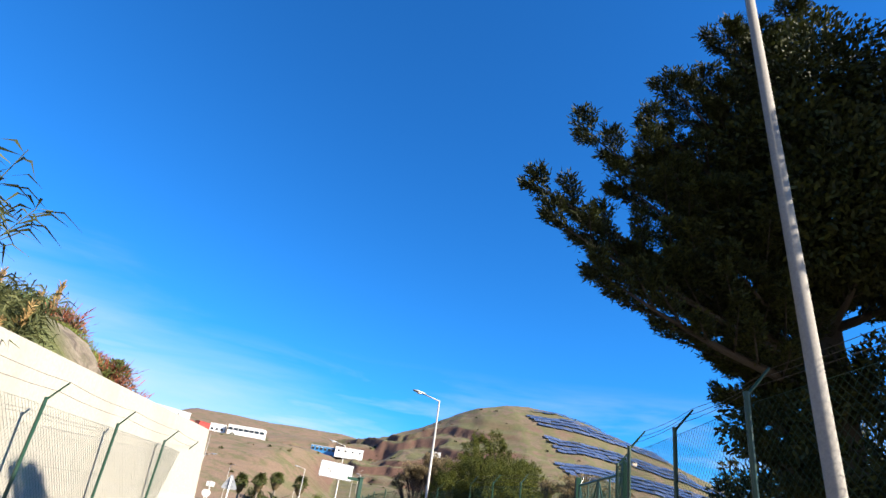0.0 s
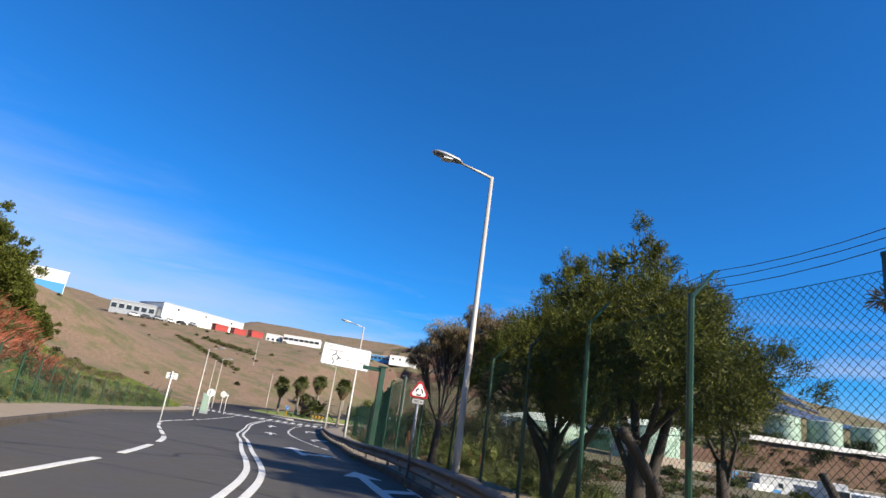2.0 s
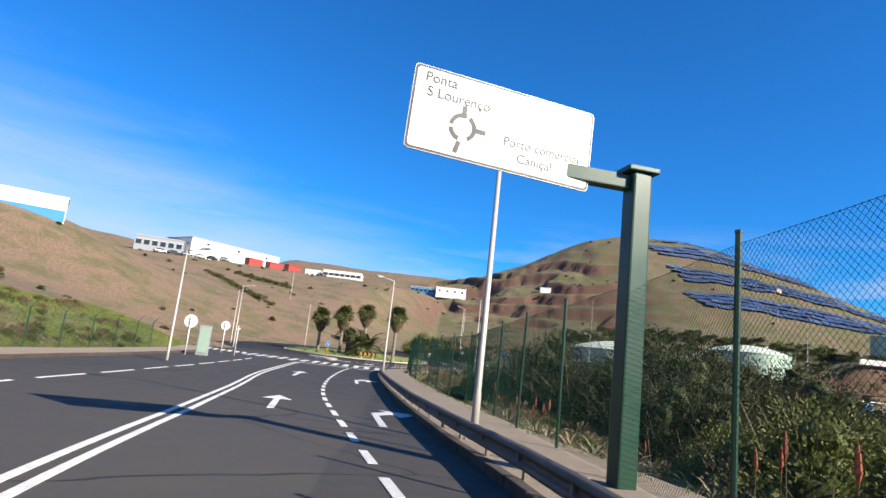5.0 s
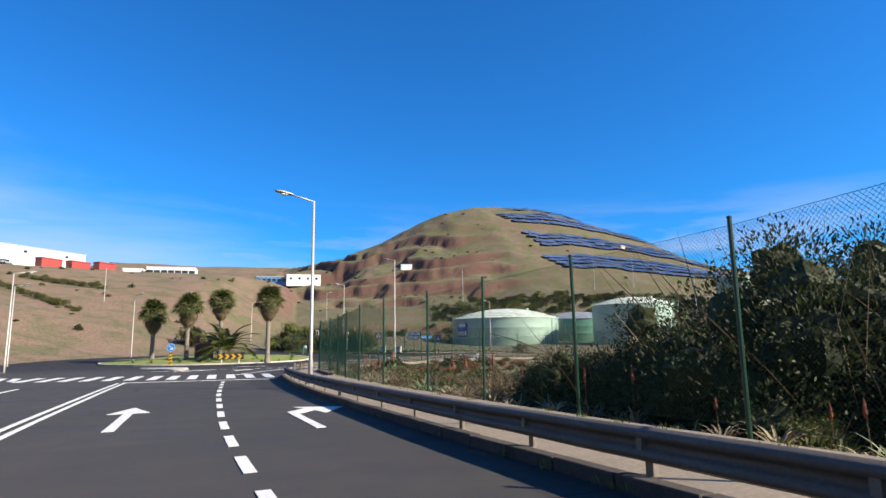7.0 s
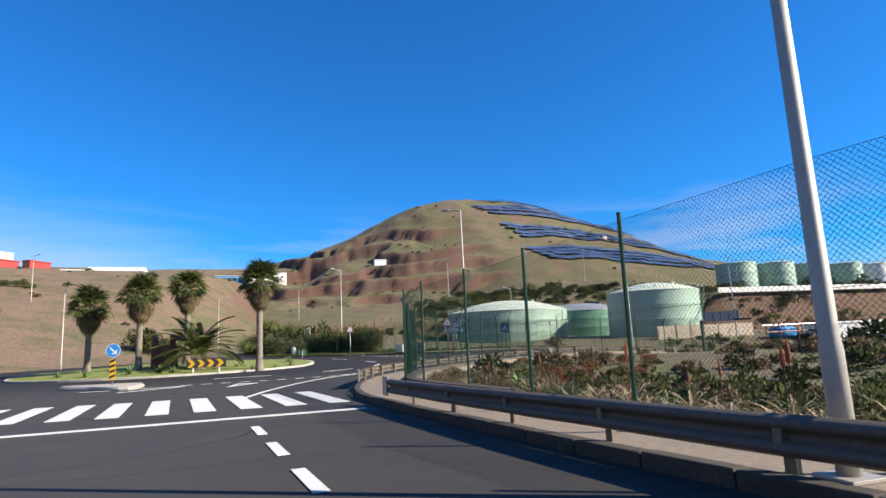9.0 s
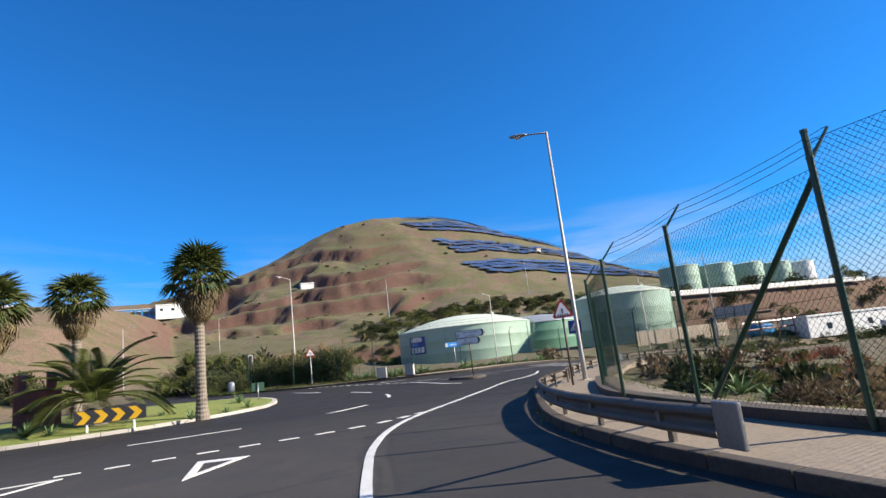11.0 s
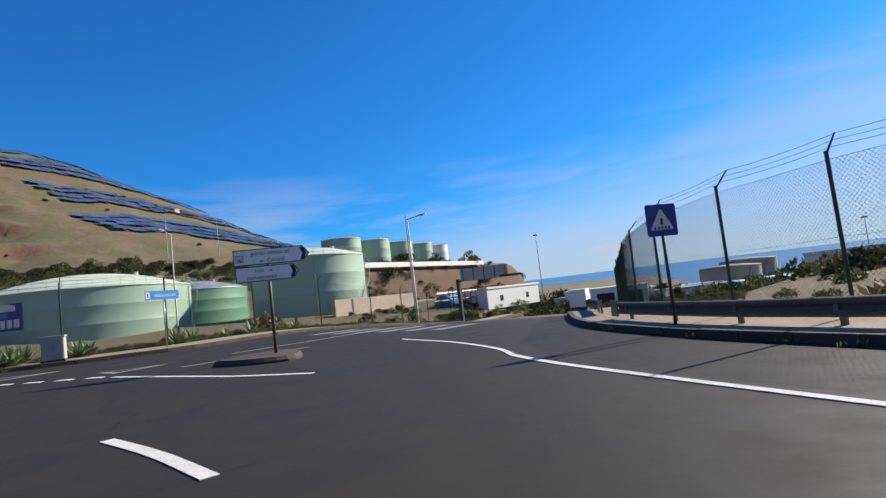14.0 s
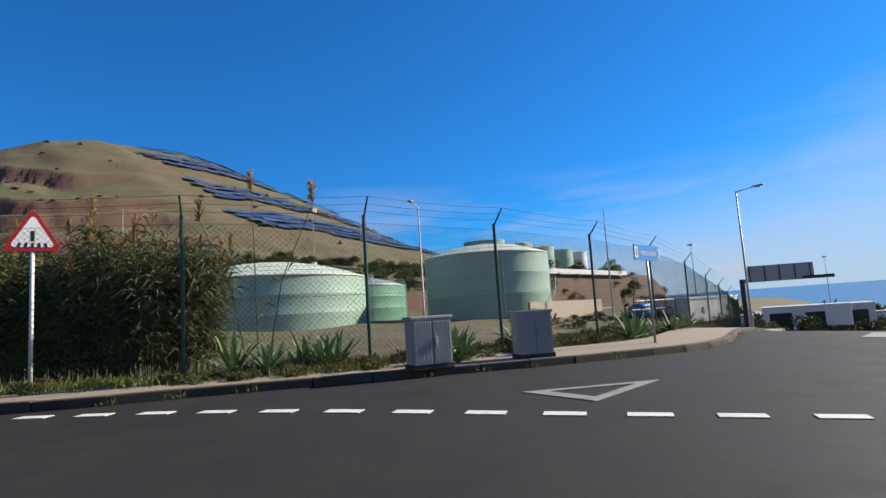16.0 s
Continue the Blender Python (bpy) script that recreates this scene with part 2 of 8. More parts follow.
    stone = ramp(nt, noise_tex(nt, 1.6, 8, 0.75, distortion=1.2), [(0.3, (0.045, 0.036, 0.028)), (0.5, (0.14, 0.11, 0.08)), (0.7, (0.24, 0.21, 0.16))])
    c = blend(nt, times(rk, fit_range(nt, fine, 0.3, 0.5, 0.5, 1.0)), c, stone)
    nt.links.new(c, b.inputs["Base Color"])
    bump(nt, b, blend(nt, 0.5, fine, mid), 0.7, 0.35)
    return m


def make_rock():
    m, nt, b = material("cut_rock", 0.9)
    vo = nt.nodes.new("ShaderNodeTexVoronoi")
    vo.inputs["Scale"].default_value = 0.75
    g = nt.nodes.new("ShaderNodeNewGeometry")
    nt.links.new(g.outputs["Position"], vo.inputs["Vector"])
    fine = noise_tex(nt, 3.2, 8, 0.7)
    c = ramp(nt, fine, [(0.3, (0.10, 0.075, 0.052)), (0.55, (0.22, 0.175, 0.125)), (0.78, (0.34, 0.29, 0.22))])
    c = blend(nt, fit_range(nt, vo.outputs["Distance"], 0.1, 0.7, 0, 0.35), c, (0.16, 0.14, 0.11))
    c = blend(nt, fit_range(nt, noise_tex(nt, 0.5, 5), 0.55, 0.7, 0, 0.7), c, (0.10, 0.11, 0.035))
    nt.links.new(c, b.inputs["Base Color"])
    bump(nt, b, blend(nt, 0.4, fine, vo.outputs["Distance"]), 0.9, 0.25)
    return m


def make_lawn():
    m, nt, b = material("mown_grass", 0.9)
    fine = noise_tex(nt, 30, 6, 0.75)
    mid = noise_tex(nt, 0.7, 5, 0.6)
    c = ramp(nt, fine, [(0.3, (0.07, 0.095, 0.015)), (0.55, (0.155, 0.185, 0.029)), (0.8, (0.25, 0.26, 0.06))])
    c = blend(nt, fit_range(nt, mid, 0.5, 0.7, 0, 0.5), c, (0.24, 0.21, 0.075))
    nt.links.new(c, b.inputs["Base Color"])
    bump(nt, b, fine, 0.8, 0.03)
    return m


def make_sea():
    m, nt, b = material("sea_water", 0.25)
    c = ramp(nt, noise_tex(nt, 0.02, 5, 0.6, stretch=(1, 0.3, 1)), [(0.35, (0.020, 0.075, 0.15)), (0.65, (0.035, 0.11, 0.20))])
    nt.links.new(c, b.inputs["Base Color"])
    bump(nt, b, noise_tex(nt, 0.25, 5, 0.6), 0.6, 0.5)
    return m


def make_solar():
    m, nt, b = material("solar_cells", 0.22)
    tc = nt.nodes.new("ShaderNodeTexCoord")
    br = nt.nodes.new("ShaderNodeTexBrick")
    br.offset = 0
    br.inputs["Scale"].default_value = 1.0
    br.inputs["Brick Width"].default_value, br.inputs["Row Height"].default_value = 1.0, 1.65
    br.inputs["Mortar Size"].default_value = 0.035
    br.inputs["Color1"].default_value, br.inputs["Color2"].default_value = (0.040, 0.060, 0.125, 1), (0.055, 0.080, 0.155, 1)
    br.inputs["Mortar"].default_value = (0.22, 0.24, 0.28, 1)
    nt.links.new(tc.outputs["Object"], br.inputs["Vector"])
    oi = nt.nodes.new("ShaderNodeObjectInfo")
    c = blend(nt, 1.0, br.outputs[0], ramp(nt, oi.outputs["Random"], [(0, (0.7, 0.72, 0.75)), (1, (1.25, 1.2, 1.15))]), "MULTIPLY")
    nt.links.new(c, b.inputs["Base Color"])
    return m


def make_concrete_wall():
    m, nt, b = material("cast_concrete", 0.85)
    fine = noise_tex(nt, 14, 8, 0.7)
    pour = noise_tex(nt, 0.5, 5, 0.6, stretch=(1, 1, 0.12))
    lift = noise_tex(nt, 0.8, 4, 0.5, stretch=(0.1, 0.1, 3.0))
    c = ramp(nt, fine, [(0.3, (0.28, 0.262, 0.22)), (0.7, (0.37, 0.345, 0.29))])
    c = blend(nt, fit_range(nt, pour, 0.5, 0.75, 0, 0.55), c, (0.20, 0.19, 0.16))
    c = blend(nt, fit_range(nt, lift, 0.55, 0.7, 0, 0.4), c, (0.37, 0.355, 0.32))
    nt.links.new(c, b.inputs["Base Color"])
    bump(nt, b, fine, 0.25, 0.02)
    return m


M = {
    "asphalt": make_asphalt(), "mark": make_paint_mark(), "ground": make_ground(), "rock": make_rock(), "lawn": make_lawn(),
    "sea": make_sea(), "solar": make_solar(), "wall": make_concrete_wall(),
    "walkway": worn("pavement_concrete", (0.31, 0.245, 0.175), 0.9, scale=1.6, vary=0.3, dirt=(0.16, 0.13, 0.10), bump_s=0.3),
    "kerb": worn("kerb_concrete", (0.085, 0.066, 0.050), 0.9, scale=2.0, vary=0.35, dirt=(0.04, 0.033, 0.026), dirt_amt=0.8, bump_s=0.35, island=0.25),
    "whitekerb": worn("pale_kerb_stone", (0.52, 0.48, 0.42), 0.9, scale=2.0, vary=0.25, dirt=(0.25, 0.20, 0.15), dirt_amt=0.5, bump_s=0.3, island=0.2),
    "green": worn("green_enamel", (0.010, 0.055, 0.030), 0.4, scale=4, vary=0.25, dirt=(0.02, 0.03, 0.02)),
    "wire": worn("green_coated_wire", (0.012, 0.060, 0.038), 0.45, scale=6, bump_s=0.0),
    "barb": worn("rusty_wire", (0.10, 0.085, 0.07), 0.7, 0.4, scale=6, bump_s=0.0),
    "rail": worn("weathered_rail_steel", (0.16, 0.132, 0.105), 0.72, 0.15, scale=2.2, vary=0.3, dirt=(0.12, 0.09, 0.065), dirt_amt=0.6, streak=True),
    "galv": worn("galvanised_steel", (0.36, 0.37, 0.38), 0.42, 0.75, scale=2.5, vary=0.2, dirt=(0.22, 0.20, 0.18), dirt_amt=0.5, streak=True),
    "railpost": worn("weathered_rail_post", (0.26, 0.22, 0.17), 0.7, 0.2, scale=4),
    "pole": worn("painted_steel_pole", (0.50, 0.47, 0.42), 0.5, 0.2, scale=3, vary=0.12, dirt=(0.33, 0.29, 0.24), streak=True),
    "concpole": worn("concrete_pole", (0.30, 0.275, 0.24), 0.85, scale=3, vary=0.2, dirt=(0.22, 0.19, 0.16), bump_s=0.3),
    "darkpole": worn("brown_steel_post", (0.12, 0.085, 0.065), 0.6, 0.3, scale=4),
    "white": worn("white_sheet", (0.78, 0.78, 0.76), 0.45, scale=1.2, vary=0.06, dirt=(0.60, 0.58, 0.54), dirt_amt=0.3),
    "signwhite": worn("white_sign_film", (1.0, 1.0, 0.98), 0.4, scale=1.2, vary=0.05, dirt=(0.8, 0.78, 0.74), dirt_amt=0.2),
    "render": worn("white_render", (0.80, 0.79, 0.76), 0.8, scale=0.5, vary=0.08, dirt=(0.55, 0.50, 0.44), dirt_amt=0.3, streak=True),
    "signgrey": worn("sign_back_grey", (0.42, 0.44, 0.46), 0.5, 0.4, scale=3, vary=0.1),
    "black": worn("black_film", (0.015, 0.015, 0.017), 0.5, scale=3, bump_s=0.0),
    "blue": worn("blue_sign_film", (0.010, 0.045, 0.30), 0.4, scale=2, vary=0.1, bump_s=0.0),
    "skyblue": worn("light_blue_sign_film", (0.03, 0.24, 0.65), 0.4, scale=2, vary=0.1, bump_s=0.0),
    "red": worn("red_sign_film", (0.50, 0.015, 0.020), 0.4, scale=2, vary=0.1, bump_s=0.0),
    "yellow": worn("yellow_sign_film", (0.72, 0.42, 0.02), 0.45, scale=2, vary=0.1, bump_s=0.0),
    "chevdark": worn("dark_sign_film", (0.035, 0.036, 0.04), 0.5, scale=2, vary=0.2, bump_s=0.0),
    "tank": worn("pale_green_tank_paint", (0.34, 0.47, 0.37), 0.45, scale=0.35, vary=0.08, dirt=(0.26, 0.36, 0.28), dirt_amt=0.5, streak=True, bump_s=0.05),
    "tankroof": worn("pale_tank_roof", (0.62, 0.68, 0.56), 0.55, scale=0.4, vary=0.1, dirt=(0.46, 0.50, 0.40), dirt_amt=0.4, bump_s=0.05),
    "tankdark": worn("green_tank_paint", (0.13, 0.29, 0.19), 0.45, scale=0.4, vary=0.08, streak=True, bump_s=0.05),
    "cabinet": worn("grey_cabinet_plastic", (0.46, 0.46, 0.43), 0.55, scale=2.5, vary=0.12, dirt=(0.28, 0.27, 0.24)),
    "glass": worn("dark_window_glass", (0.03, 0.04, 0.05), 0.12, scale=2, bump_s=0.0),
    "roofgrey": worn("grey_roof_sheet", (0.40, 0.41, 0.42), 0.6, scale=0.6, vary=0.12, streak=True),
    "bluewall": worn("blue_cladding", (0.03, 0.23, 0.52), 0.5, scale=0.5, vary=0.1),
    "redwall": worn("red_container_paint", (0.36, 0.045, 0.035), 0.55, scale=1.0, vary=0.15),
    "greenwall": worn("green_cladding", (0.05, 0.13, 0.09), 0.6, scale=0.5, vary=0.15),
    "beige": worn("beige_render", (0.46, 0.38, 0.29), 0.85, scale=0.8, vary=0.12),
    "greybuild": worn("grey_silo_concrete", (0.33, 0.31, 0.28), 0.85, scale=0.4, vary=0.15, streak=True),
    "pipe": worn("red_oxide_pipe", (0.22, 0.06, 0.045), 0.55, scale=2),
    "wornmark": worn("worn_road_paint", (0.30, 0.285, 0.26), 0.7, scale=6, vary=0.5, dirt=(0.09, 0.08, 0.07), dirt_amt=0.9, bump_s=0.1),
    "bark": worn("grey_brown_bark", (0.055, 0.043, 0.034), 0.95, scale=4, vary=0.4, dirt=(0.05, 0.04, 0.03), bump_s=0.8),
    "palmbark": worn("palm_bark", (0.27, 0.225, 0.175), 0.95, scale=3, vary=0.6, dirt=(0.07, 0.055, 0.04), dirt_amt=0.95, bump_s=0.8),
    "needle": leafy("cypress_foliage", (0.010, 0.015, 0.005), (0.062, 0.072, 0.014), 0.6, 0.12),
    "pine": leafy("pine_foliage", (0.030, 0.044, 0.007), (0.175, 0.185, 0.026), 0.6, 0.25),
    "casuarina": leafy("drooping_brown_foliage", (0.14, 0.105, 0.052), (0.38, 0.29, 0.155), 0.65, 0.35),
    "palm": leafy("palm_leaf", (0.045, 0.065, 0.016), (0.17, 0.185, 0.05), 0.4),
    "deadpalm": leafy("dry_palm_leaf", (0.13, 0.095, 0.05), (0.30, 0.225, 0.12)),
    "aloe": leafy("aloe_leaf", (0.085, 0.115, 0.055), (0.20, 0.235, 0.12), 0.4, 0.1),
    "dryaloe": leafy("dry_aloe_leaf", (0.20, 0.155, 0.095), (0.40, 0.32, 0.20), 0.6, 0.1),
    "agave": leafy("agave_leaf", (0.10, 0.17, 0.07), (0.24, 0.33, 0.14), 0.4, 0.1),
    "redflower": leafy("red_blossom", (0.22, 0.060, 0.035), (0.42, 0.14, 0.075)),
    # bushlit and scrublit are sunlit tones, sunlight put into the leaf colour; scrub stays dark
    "bushlit": leafy("lit_bush_leaf", (0.050, 0.064, 0.014), (0.165, 0.180, 0.042)),
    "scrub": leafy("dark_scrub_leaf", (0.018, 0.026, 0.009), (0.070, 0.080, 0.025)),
    "scrublit": leafy("lit_scrub_leaf", (0.060, 0.075, 0.020), (0.15, 0.16, 0.05)),
    "drybrush": leafy("dry_brush", (0.12, 0.085, 0.050), (0.27, 0.20, 0.12)),
    "reed": leafy("giant_reed_leaf", (0.050, 0.064, 0.022), (0.16, 0.165, 0.065)),
    "plume": leafy("reed_plume", (0.32, 0.20, 0.075), (0.55, 0.38, 0.17)),
    "grass": leafy("grass_blade", (0.10, 0.14, 0.025), (0.24, 0.27, 0.065)),
}


# ---- mesh tools ----
class MB:
    """Collects vertices and faces of one part."""

    def __init__(self):
        self.v, self.f = [], []

    def add(self, vs, fs):
        n = len(self.v)
        self.v.extend(vs)
        self.f.extend([tuple(i + n for i in f) for f in fs])

    def box(self, c, s, rz=0.0, m=None):
        x, y, z = s[0] / 2, s[1] / 2, s[2] / 2
        ca, sa = math.cos(rz), math.sin(rz)
        vs = []
        for dx, dy, dz in ((-x, -y, -z), (x, -y, -z), (x, y, -z), (-x, y, -z), (-x, -y, z), (x, -y, z), (x, y, z), (-x, y, z)):
            p = Vector((dx, dy, dz))
            if m is not None:
                p = m @ p
            vs.append((c[0] + p.x * ca - p.y * sa, c[1] + p.x * sa + p.y * ca, c[2] + p.z))
        self.add(vs, [(0, 3, 2, 1), (4, 5, 6, 7), (0, 1, 5, 4), (1, 2, 6, 5), (2, 3, 7, 6), (3, 0, 4, 7)])
        return self

    def cbox(self, c, s, b=0.02, rz=0.0):
        """Box with chamfered edges."""
        bm = bmesh.new()
        bmesh.ops.create_cube(bm, size=1)
        bmesh.ops.scale(bm, vec=s, verts=bm.verts)
        bmesh.ops.bevel(bm, geom=list(bm.edges), offset=b, segments=2, profile=0.6, affect="EDGES")
        bmesh.ops.transform(bm, matrix=Matrix.Translation(c) @ Matrix.Rotation(rz, 4, "Z"), verts=bm.verts)
        bm.verts.index_update()
        self.add([tuple(v.co) for v in bm.verts], [tuple(v.index for v in f.verts) for f in bm.faces])
        bm.free()
        return self

    def tube(self, pts, radii, n=8, cap=True):
        pts = [Vector(p) for p in pts]
        if isinstance(radii, (int, float)):
            radii = [radii] * len(pts)
        vs, fs = [], []
        side = None
        for i, p in enumerate(pts):
            d = (pts[min(i + 1, len(pts) - 1)] - pts[max(i - 1, 0)]).normalized()
            if side is None:
                side = d.cross(Vector((0, 0, 1)) if abs(d.z) < 0.95 else Vector((1, 0, 0))).normalized()
            side = (side - d * side.dot(d)).normalized()
            up = side.cross(d)
            for k in range(n):
                a = 2 * math.pi * k / n
                vs.append(tuple(p + (side * math.cos(a) + up * math.sin(a)) * radii[i]))
        for i in range(len(pts) - 1):
            for k in range(n):
                k2 = (k + 1) % n
                fs.append((i * n + k, i * n + k2, (i + 1) * n + k2, (i + 1) * n + k))
        if cap:
            fs.append(tuple(range(n - 1, -1, -1)))
            fs.append(tuple(range((len(pts) - 1) * n, len(pts) * n)))
        self.add(vs, fs)
        return self

    def lathe(self, c, prof, n=32, cap=False):
        """prof: (radius, height) from the bottom up, round the point c."""
        vs, fs = [], []
        for r, h in prof:
            for k in range(n):
                a = 2 * math.pi * k / n
                vs.append((c[0] + r * math.cos(a), c[1] + r * math.sin(a), c[2] + h))
        for i in range(len(prof) - 1):
            for k in range(n):
                k2 = (k + 1) % n
                fs.append((i * n + k, i * n + k2, (i + 1) * n + k2, (i + 1) * n + k))
        if cap:
            fs.append(tuple(range((len(prof) - 1) * n, len(prof) * n)))
            fs.append(tuple(range(n - 1, -1, -1)))
        self.add(vs, fs)
        return self

    def plate(self, outline, m, thick=0.004):
        """A flat plate: outline in the x-z plane, thickness along y, placed by the pose m (front towards -y)."""
        n = len(outline)
        vs = [tuple(m @ Vector((x, 0, z))) for x, z in outline] + [tuple(m @ Vector((x, thick, z))) for x, z in outline]
        fs = [tuple(range(n)), tuple(range(2 * n - 1, n - 1, -1))] + [(i, i + n, (i + 1) % n + n, (i + 1) % n) for i in range(n)]
        self.add(vs, fs)
        return self


def part(name, mb, mat, parent=None, label="", smooth=False, kind=""):
    """Links a mesh as one object under a thing, or as a thing."""
    if isinstance(mb, MB):
        me = bpy.data.meshes.new(name)
        me.from_pydata(mb.v, [], mb.f)
        me.validate()
        if smooth:
            me.polygons.foreach_set("use_smooth", [True] * len(me.polygons))
        me.materials.append(mat if not isinstance(mat, str) else M[mat])
        me.update()
    else:
        me = mb
    ob = new(name, me)
    if parent is not None:
        ob.parent = parent
    return tagged(ob, label, kind=kind)


def thing(name, label, category, place=(0, 0, 0), turn=0.0, group="", kind=""):
    """An empty at the base of a thing, which its parts hang from."""
    ob = new(name)
    ob.matrix_world = Matrix.Translation(place) @ Matrix.Rotation(turn, 4, "Z")
    return tagged(ob, label, category, group, kind)


# ---- the lie of the land ----
KY = [-60, 24, 32, 52, 60, 70, 80, 95, 118, 128, 140, 152, 175, 230]
KZ = [1.3, 1.3, 1.05, .27, .03, -.2, -.33, -.52, -.62, -.6, -.25, -.05, .6, 4]


def sm(a, b, v):
    u = np.clip((np.asarray(v, float) - a) / (b - a), 0, 1)
    return u * u * (3 - 2 * u)


def road_z(x, y):
    return np.interp(y, KY, KZ) - 2.3 * sm(2, 42, x) * sm(112, 128, y) - 4.0 * sm(40, 110, x) * sm(112, 128, y)


# kerb lines: x over y, up to the roundabout
KR_Y = [-60, 0, 10, 20, 26, 32, 36, 41, 47, 58, 70, 81, 88, 94, 96.7, 98.5, 100.7, 104, 108, 113.5, 118, 122, 124.5, 126.5, 128.5, 130.5]
KR_X = [2.3, 2.2, 2.0, 1.1, -.1, -1.5, -2.75, -4.05, -5.25, -8.15, -11.05, -13.6, -14.8, -15.6, -15.6, -15.4, -15.0, -14.0, -11.9, -8.6, -4.8, 0.3, 6, 12, 20, 30]
KL_Y = [-60, 0, 10, 17, 22, 26.4, 30, 37, 45, 53, 67, 80, 90, 100, 108]
KL_X = [-5.8, -6.0, -6.2, -6.5, -7.2, -8.6, -10.2, -13.6, -17.6, -21.2, -25.4, -28.6, -31.3, -35.5, -41]
RB = (-27.0, 132.5)     # middle of the roundabout


def vnoise(x, y, seed=0):
    """Smooth value noise on a unit lattice."""
    xi, yi = np.floor(x), np.floor(y)
    fx, fy = x - xi, y - yi
    fx, fy = fx * fx * (3 - 2 * fx), fy * fy * (3 - 2 * fy)

    def h(a, b):
        s = np.sin(a * 127.1 + b * 311.7 + seed * 74.7) * 43758.5453
        return s - np.floor(s)
    return (h(xi, yi) * (1 - fx) + h(xi + 1, yi) * fx) * (1 - fy) + (h(xi, yi + 1) * (1 - fx) + h(xi + 1, yi + 1) * fx) * fy - 0.5


def fbm(x, y, size, octaves=4, seed=0):
    out, amp = 0, 1.0
    for k in range(octaves):
        out = out + amp * vnoise(x / size, y / size, seed + k)
        size, amp = size / 2, amp / 2
    return out


def land(x, y):
    """Height of the ground at x, y (arrays)."""
    x, y = np.asarray(x, float), np.asarray(y, float)
    base = road_z(x, y) - 0.10
    left = np.interp(y, KL_Y, KL_X) - x                 # metres to the left of the left kerb
    right = x - np.interp(y, KR_Y, KR_X)                # metres to the right of the right kerb
    rho = np.hypot(x - RB[0], y - RB[1])
    # left side: a steep bank along the road, then a long slope up to the works
    steep = sm(2.1, 8.0, left) * np.interp(y, [-60, 18, 30, 50, 70, 95, 110], [4.9, 4.9, 4.6, 3.2, 1.6, 0.6, 0.2])
    steep = steep * np.where(y < 21.5, sm(2.5, 2.9, left) * 0.62 + sm(2.9, 9, left) * 0.38, 1)
    dl = np.where(y < 108, left, np.maximum(np.minimum(rho - 22.5, left + 60), 0))
    west = sm(-2, -34, x - np.interp(y, [108, 150, 185, 300], [0, -14, -18, -10]))
    dl = np.where(y >= 108, (rho - 22.5) * west, dl)
    rise = np.interp(dl, [0, 3, 12, 30, 60, 100, 150, 260], [0, .25, 2.0, 6.0, 12.2, 19.5, 23, 27])
    lefty = np.where(dl > 0, rise + np.where(y < 110, steep, 0), 0)
    # right side: down into the works' valley
    fall = sm(2.4, 9, right) * np.interp(y, [-60, 20, 45, 75, 100, 112], [1.6, 1.9, 1.6, 0.9, 0.5, 0])
    dn = np.where(y < 125, fall, 0)
    e = sm(35, 130, x) * np.interp(y, [60, 120, 170, 215], [3.2, 2.6, 2.0, 0.0]) + sm(110, 420, x) * 26 * (1 - sm(200, 330, y))
    inroad = np.where(y < 108, (left < 2.0) & (right < 2.2), rho < 22)
    lefty = lefty + 11.0 * np.exp(-((x + 106) ** 2 + (y - 147) ** 2) / 900) * (dl > 0)
    h = base + lefty - dn - np.where(right > 8, e, 0)
    # the works' floor, and terrace of the far tanks
    works = sm(6, 22, x) * sm(150, 176, y) * (1 - sm(90, 108, x))
    h = h * (1 - works) + works * np.interp(y, [150, 185, 216], [-0.6, 0.3, 1.2])
    ter = sm(96, 103, x) * sm(216, 224, y) * (1 - sm(215, 260, x))
    h = h * (1 - ter) + ter * 12.0
    # the big hill
    crest = np.interp(x, [-400, -160, -60, -30, -10, 10, 27, 45, 65, 95, 120, 150, 180, 210, 240, 270, 330, 420, 600],
                      [30, 34, 40, 44, 50, 58, 67, 76, 80, 80, 75, 67, 56, 46, 42, 37, 20, 0, -30])
    prof = np.interp(y, [196, 216, 235, 270, 301, 332, 350, 370, 388, 410, 470, 620, 900], [0, 4, 10, 21, 38, 54.5, 65.5, 75.5, 80, 78, 62, 22, 0]) / 80
    wob = fbm(x, y, 26, 4, 3)
    hill = crest * prof
    lev = hill / 8.6 + wob * 1.1
    step = np.floor(lev) + sm(0.70, 0.98, lev - np.floor(lev))      # cut benches with steep faces
    cutm = sm(13, 18, hill) * (1 - sm(50, 62, hill)) * (1 - sm(45, 72, x)) * sm(-70, -25, x)
    hill = hill + ((step - wob * 1.1) * 8.6 - hill) * cutm * 0.65 * sm(-0.42, 0.0, fbm(x, y * 1.6, 70, 2, 21)) + (wob * 1.5 + fbm(x, y, 8, 3, 12) * 0.9) * sm(3, 14, hill) * (1 - 0.7 * cutm)
    h = np.where(y > 196, np.maximum(h, hill - 40 * (1 - sm(0, 7, hill))), h)
    # the ridge behind
    rid = np.interp(x, [-900, -450, -375, -330, -260, -194, -187, -131, -92, -50, 0, 60, 200, 500], [95, 84, 75, 68, 60, 55, 67, 64, 62, 61, 58, 45, 10, -30])
    rprof = np.interp(y, [330, 420, 480, 528, 540, 700, 1200], [0.45, 0.62, 0.80, 0.985, 1.0, 0.9, 0.6])
    ridge = (rid + fbm(x, y, 60, 4, 9) * 3) * rprof
    h = np.where(y > 330, np.maximum(h, ridge), h)
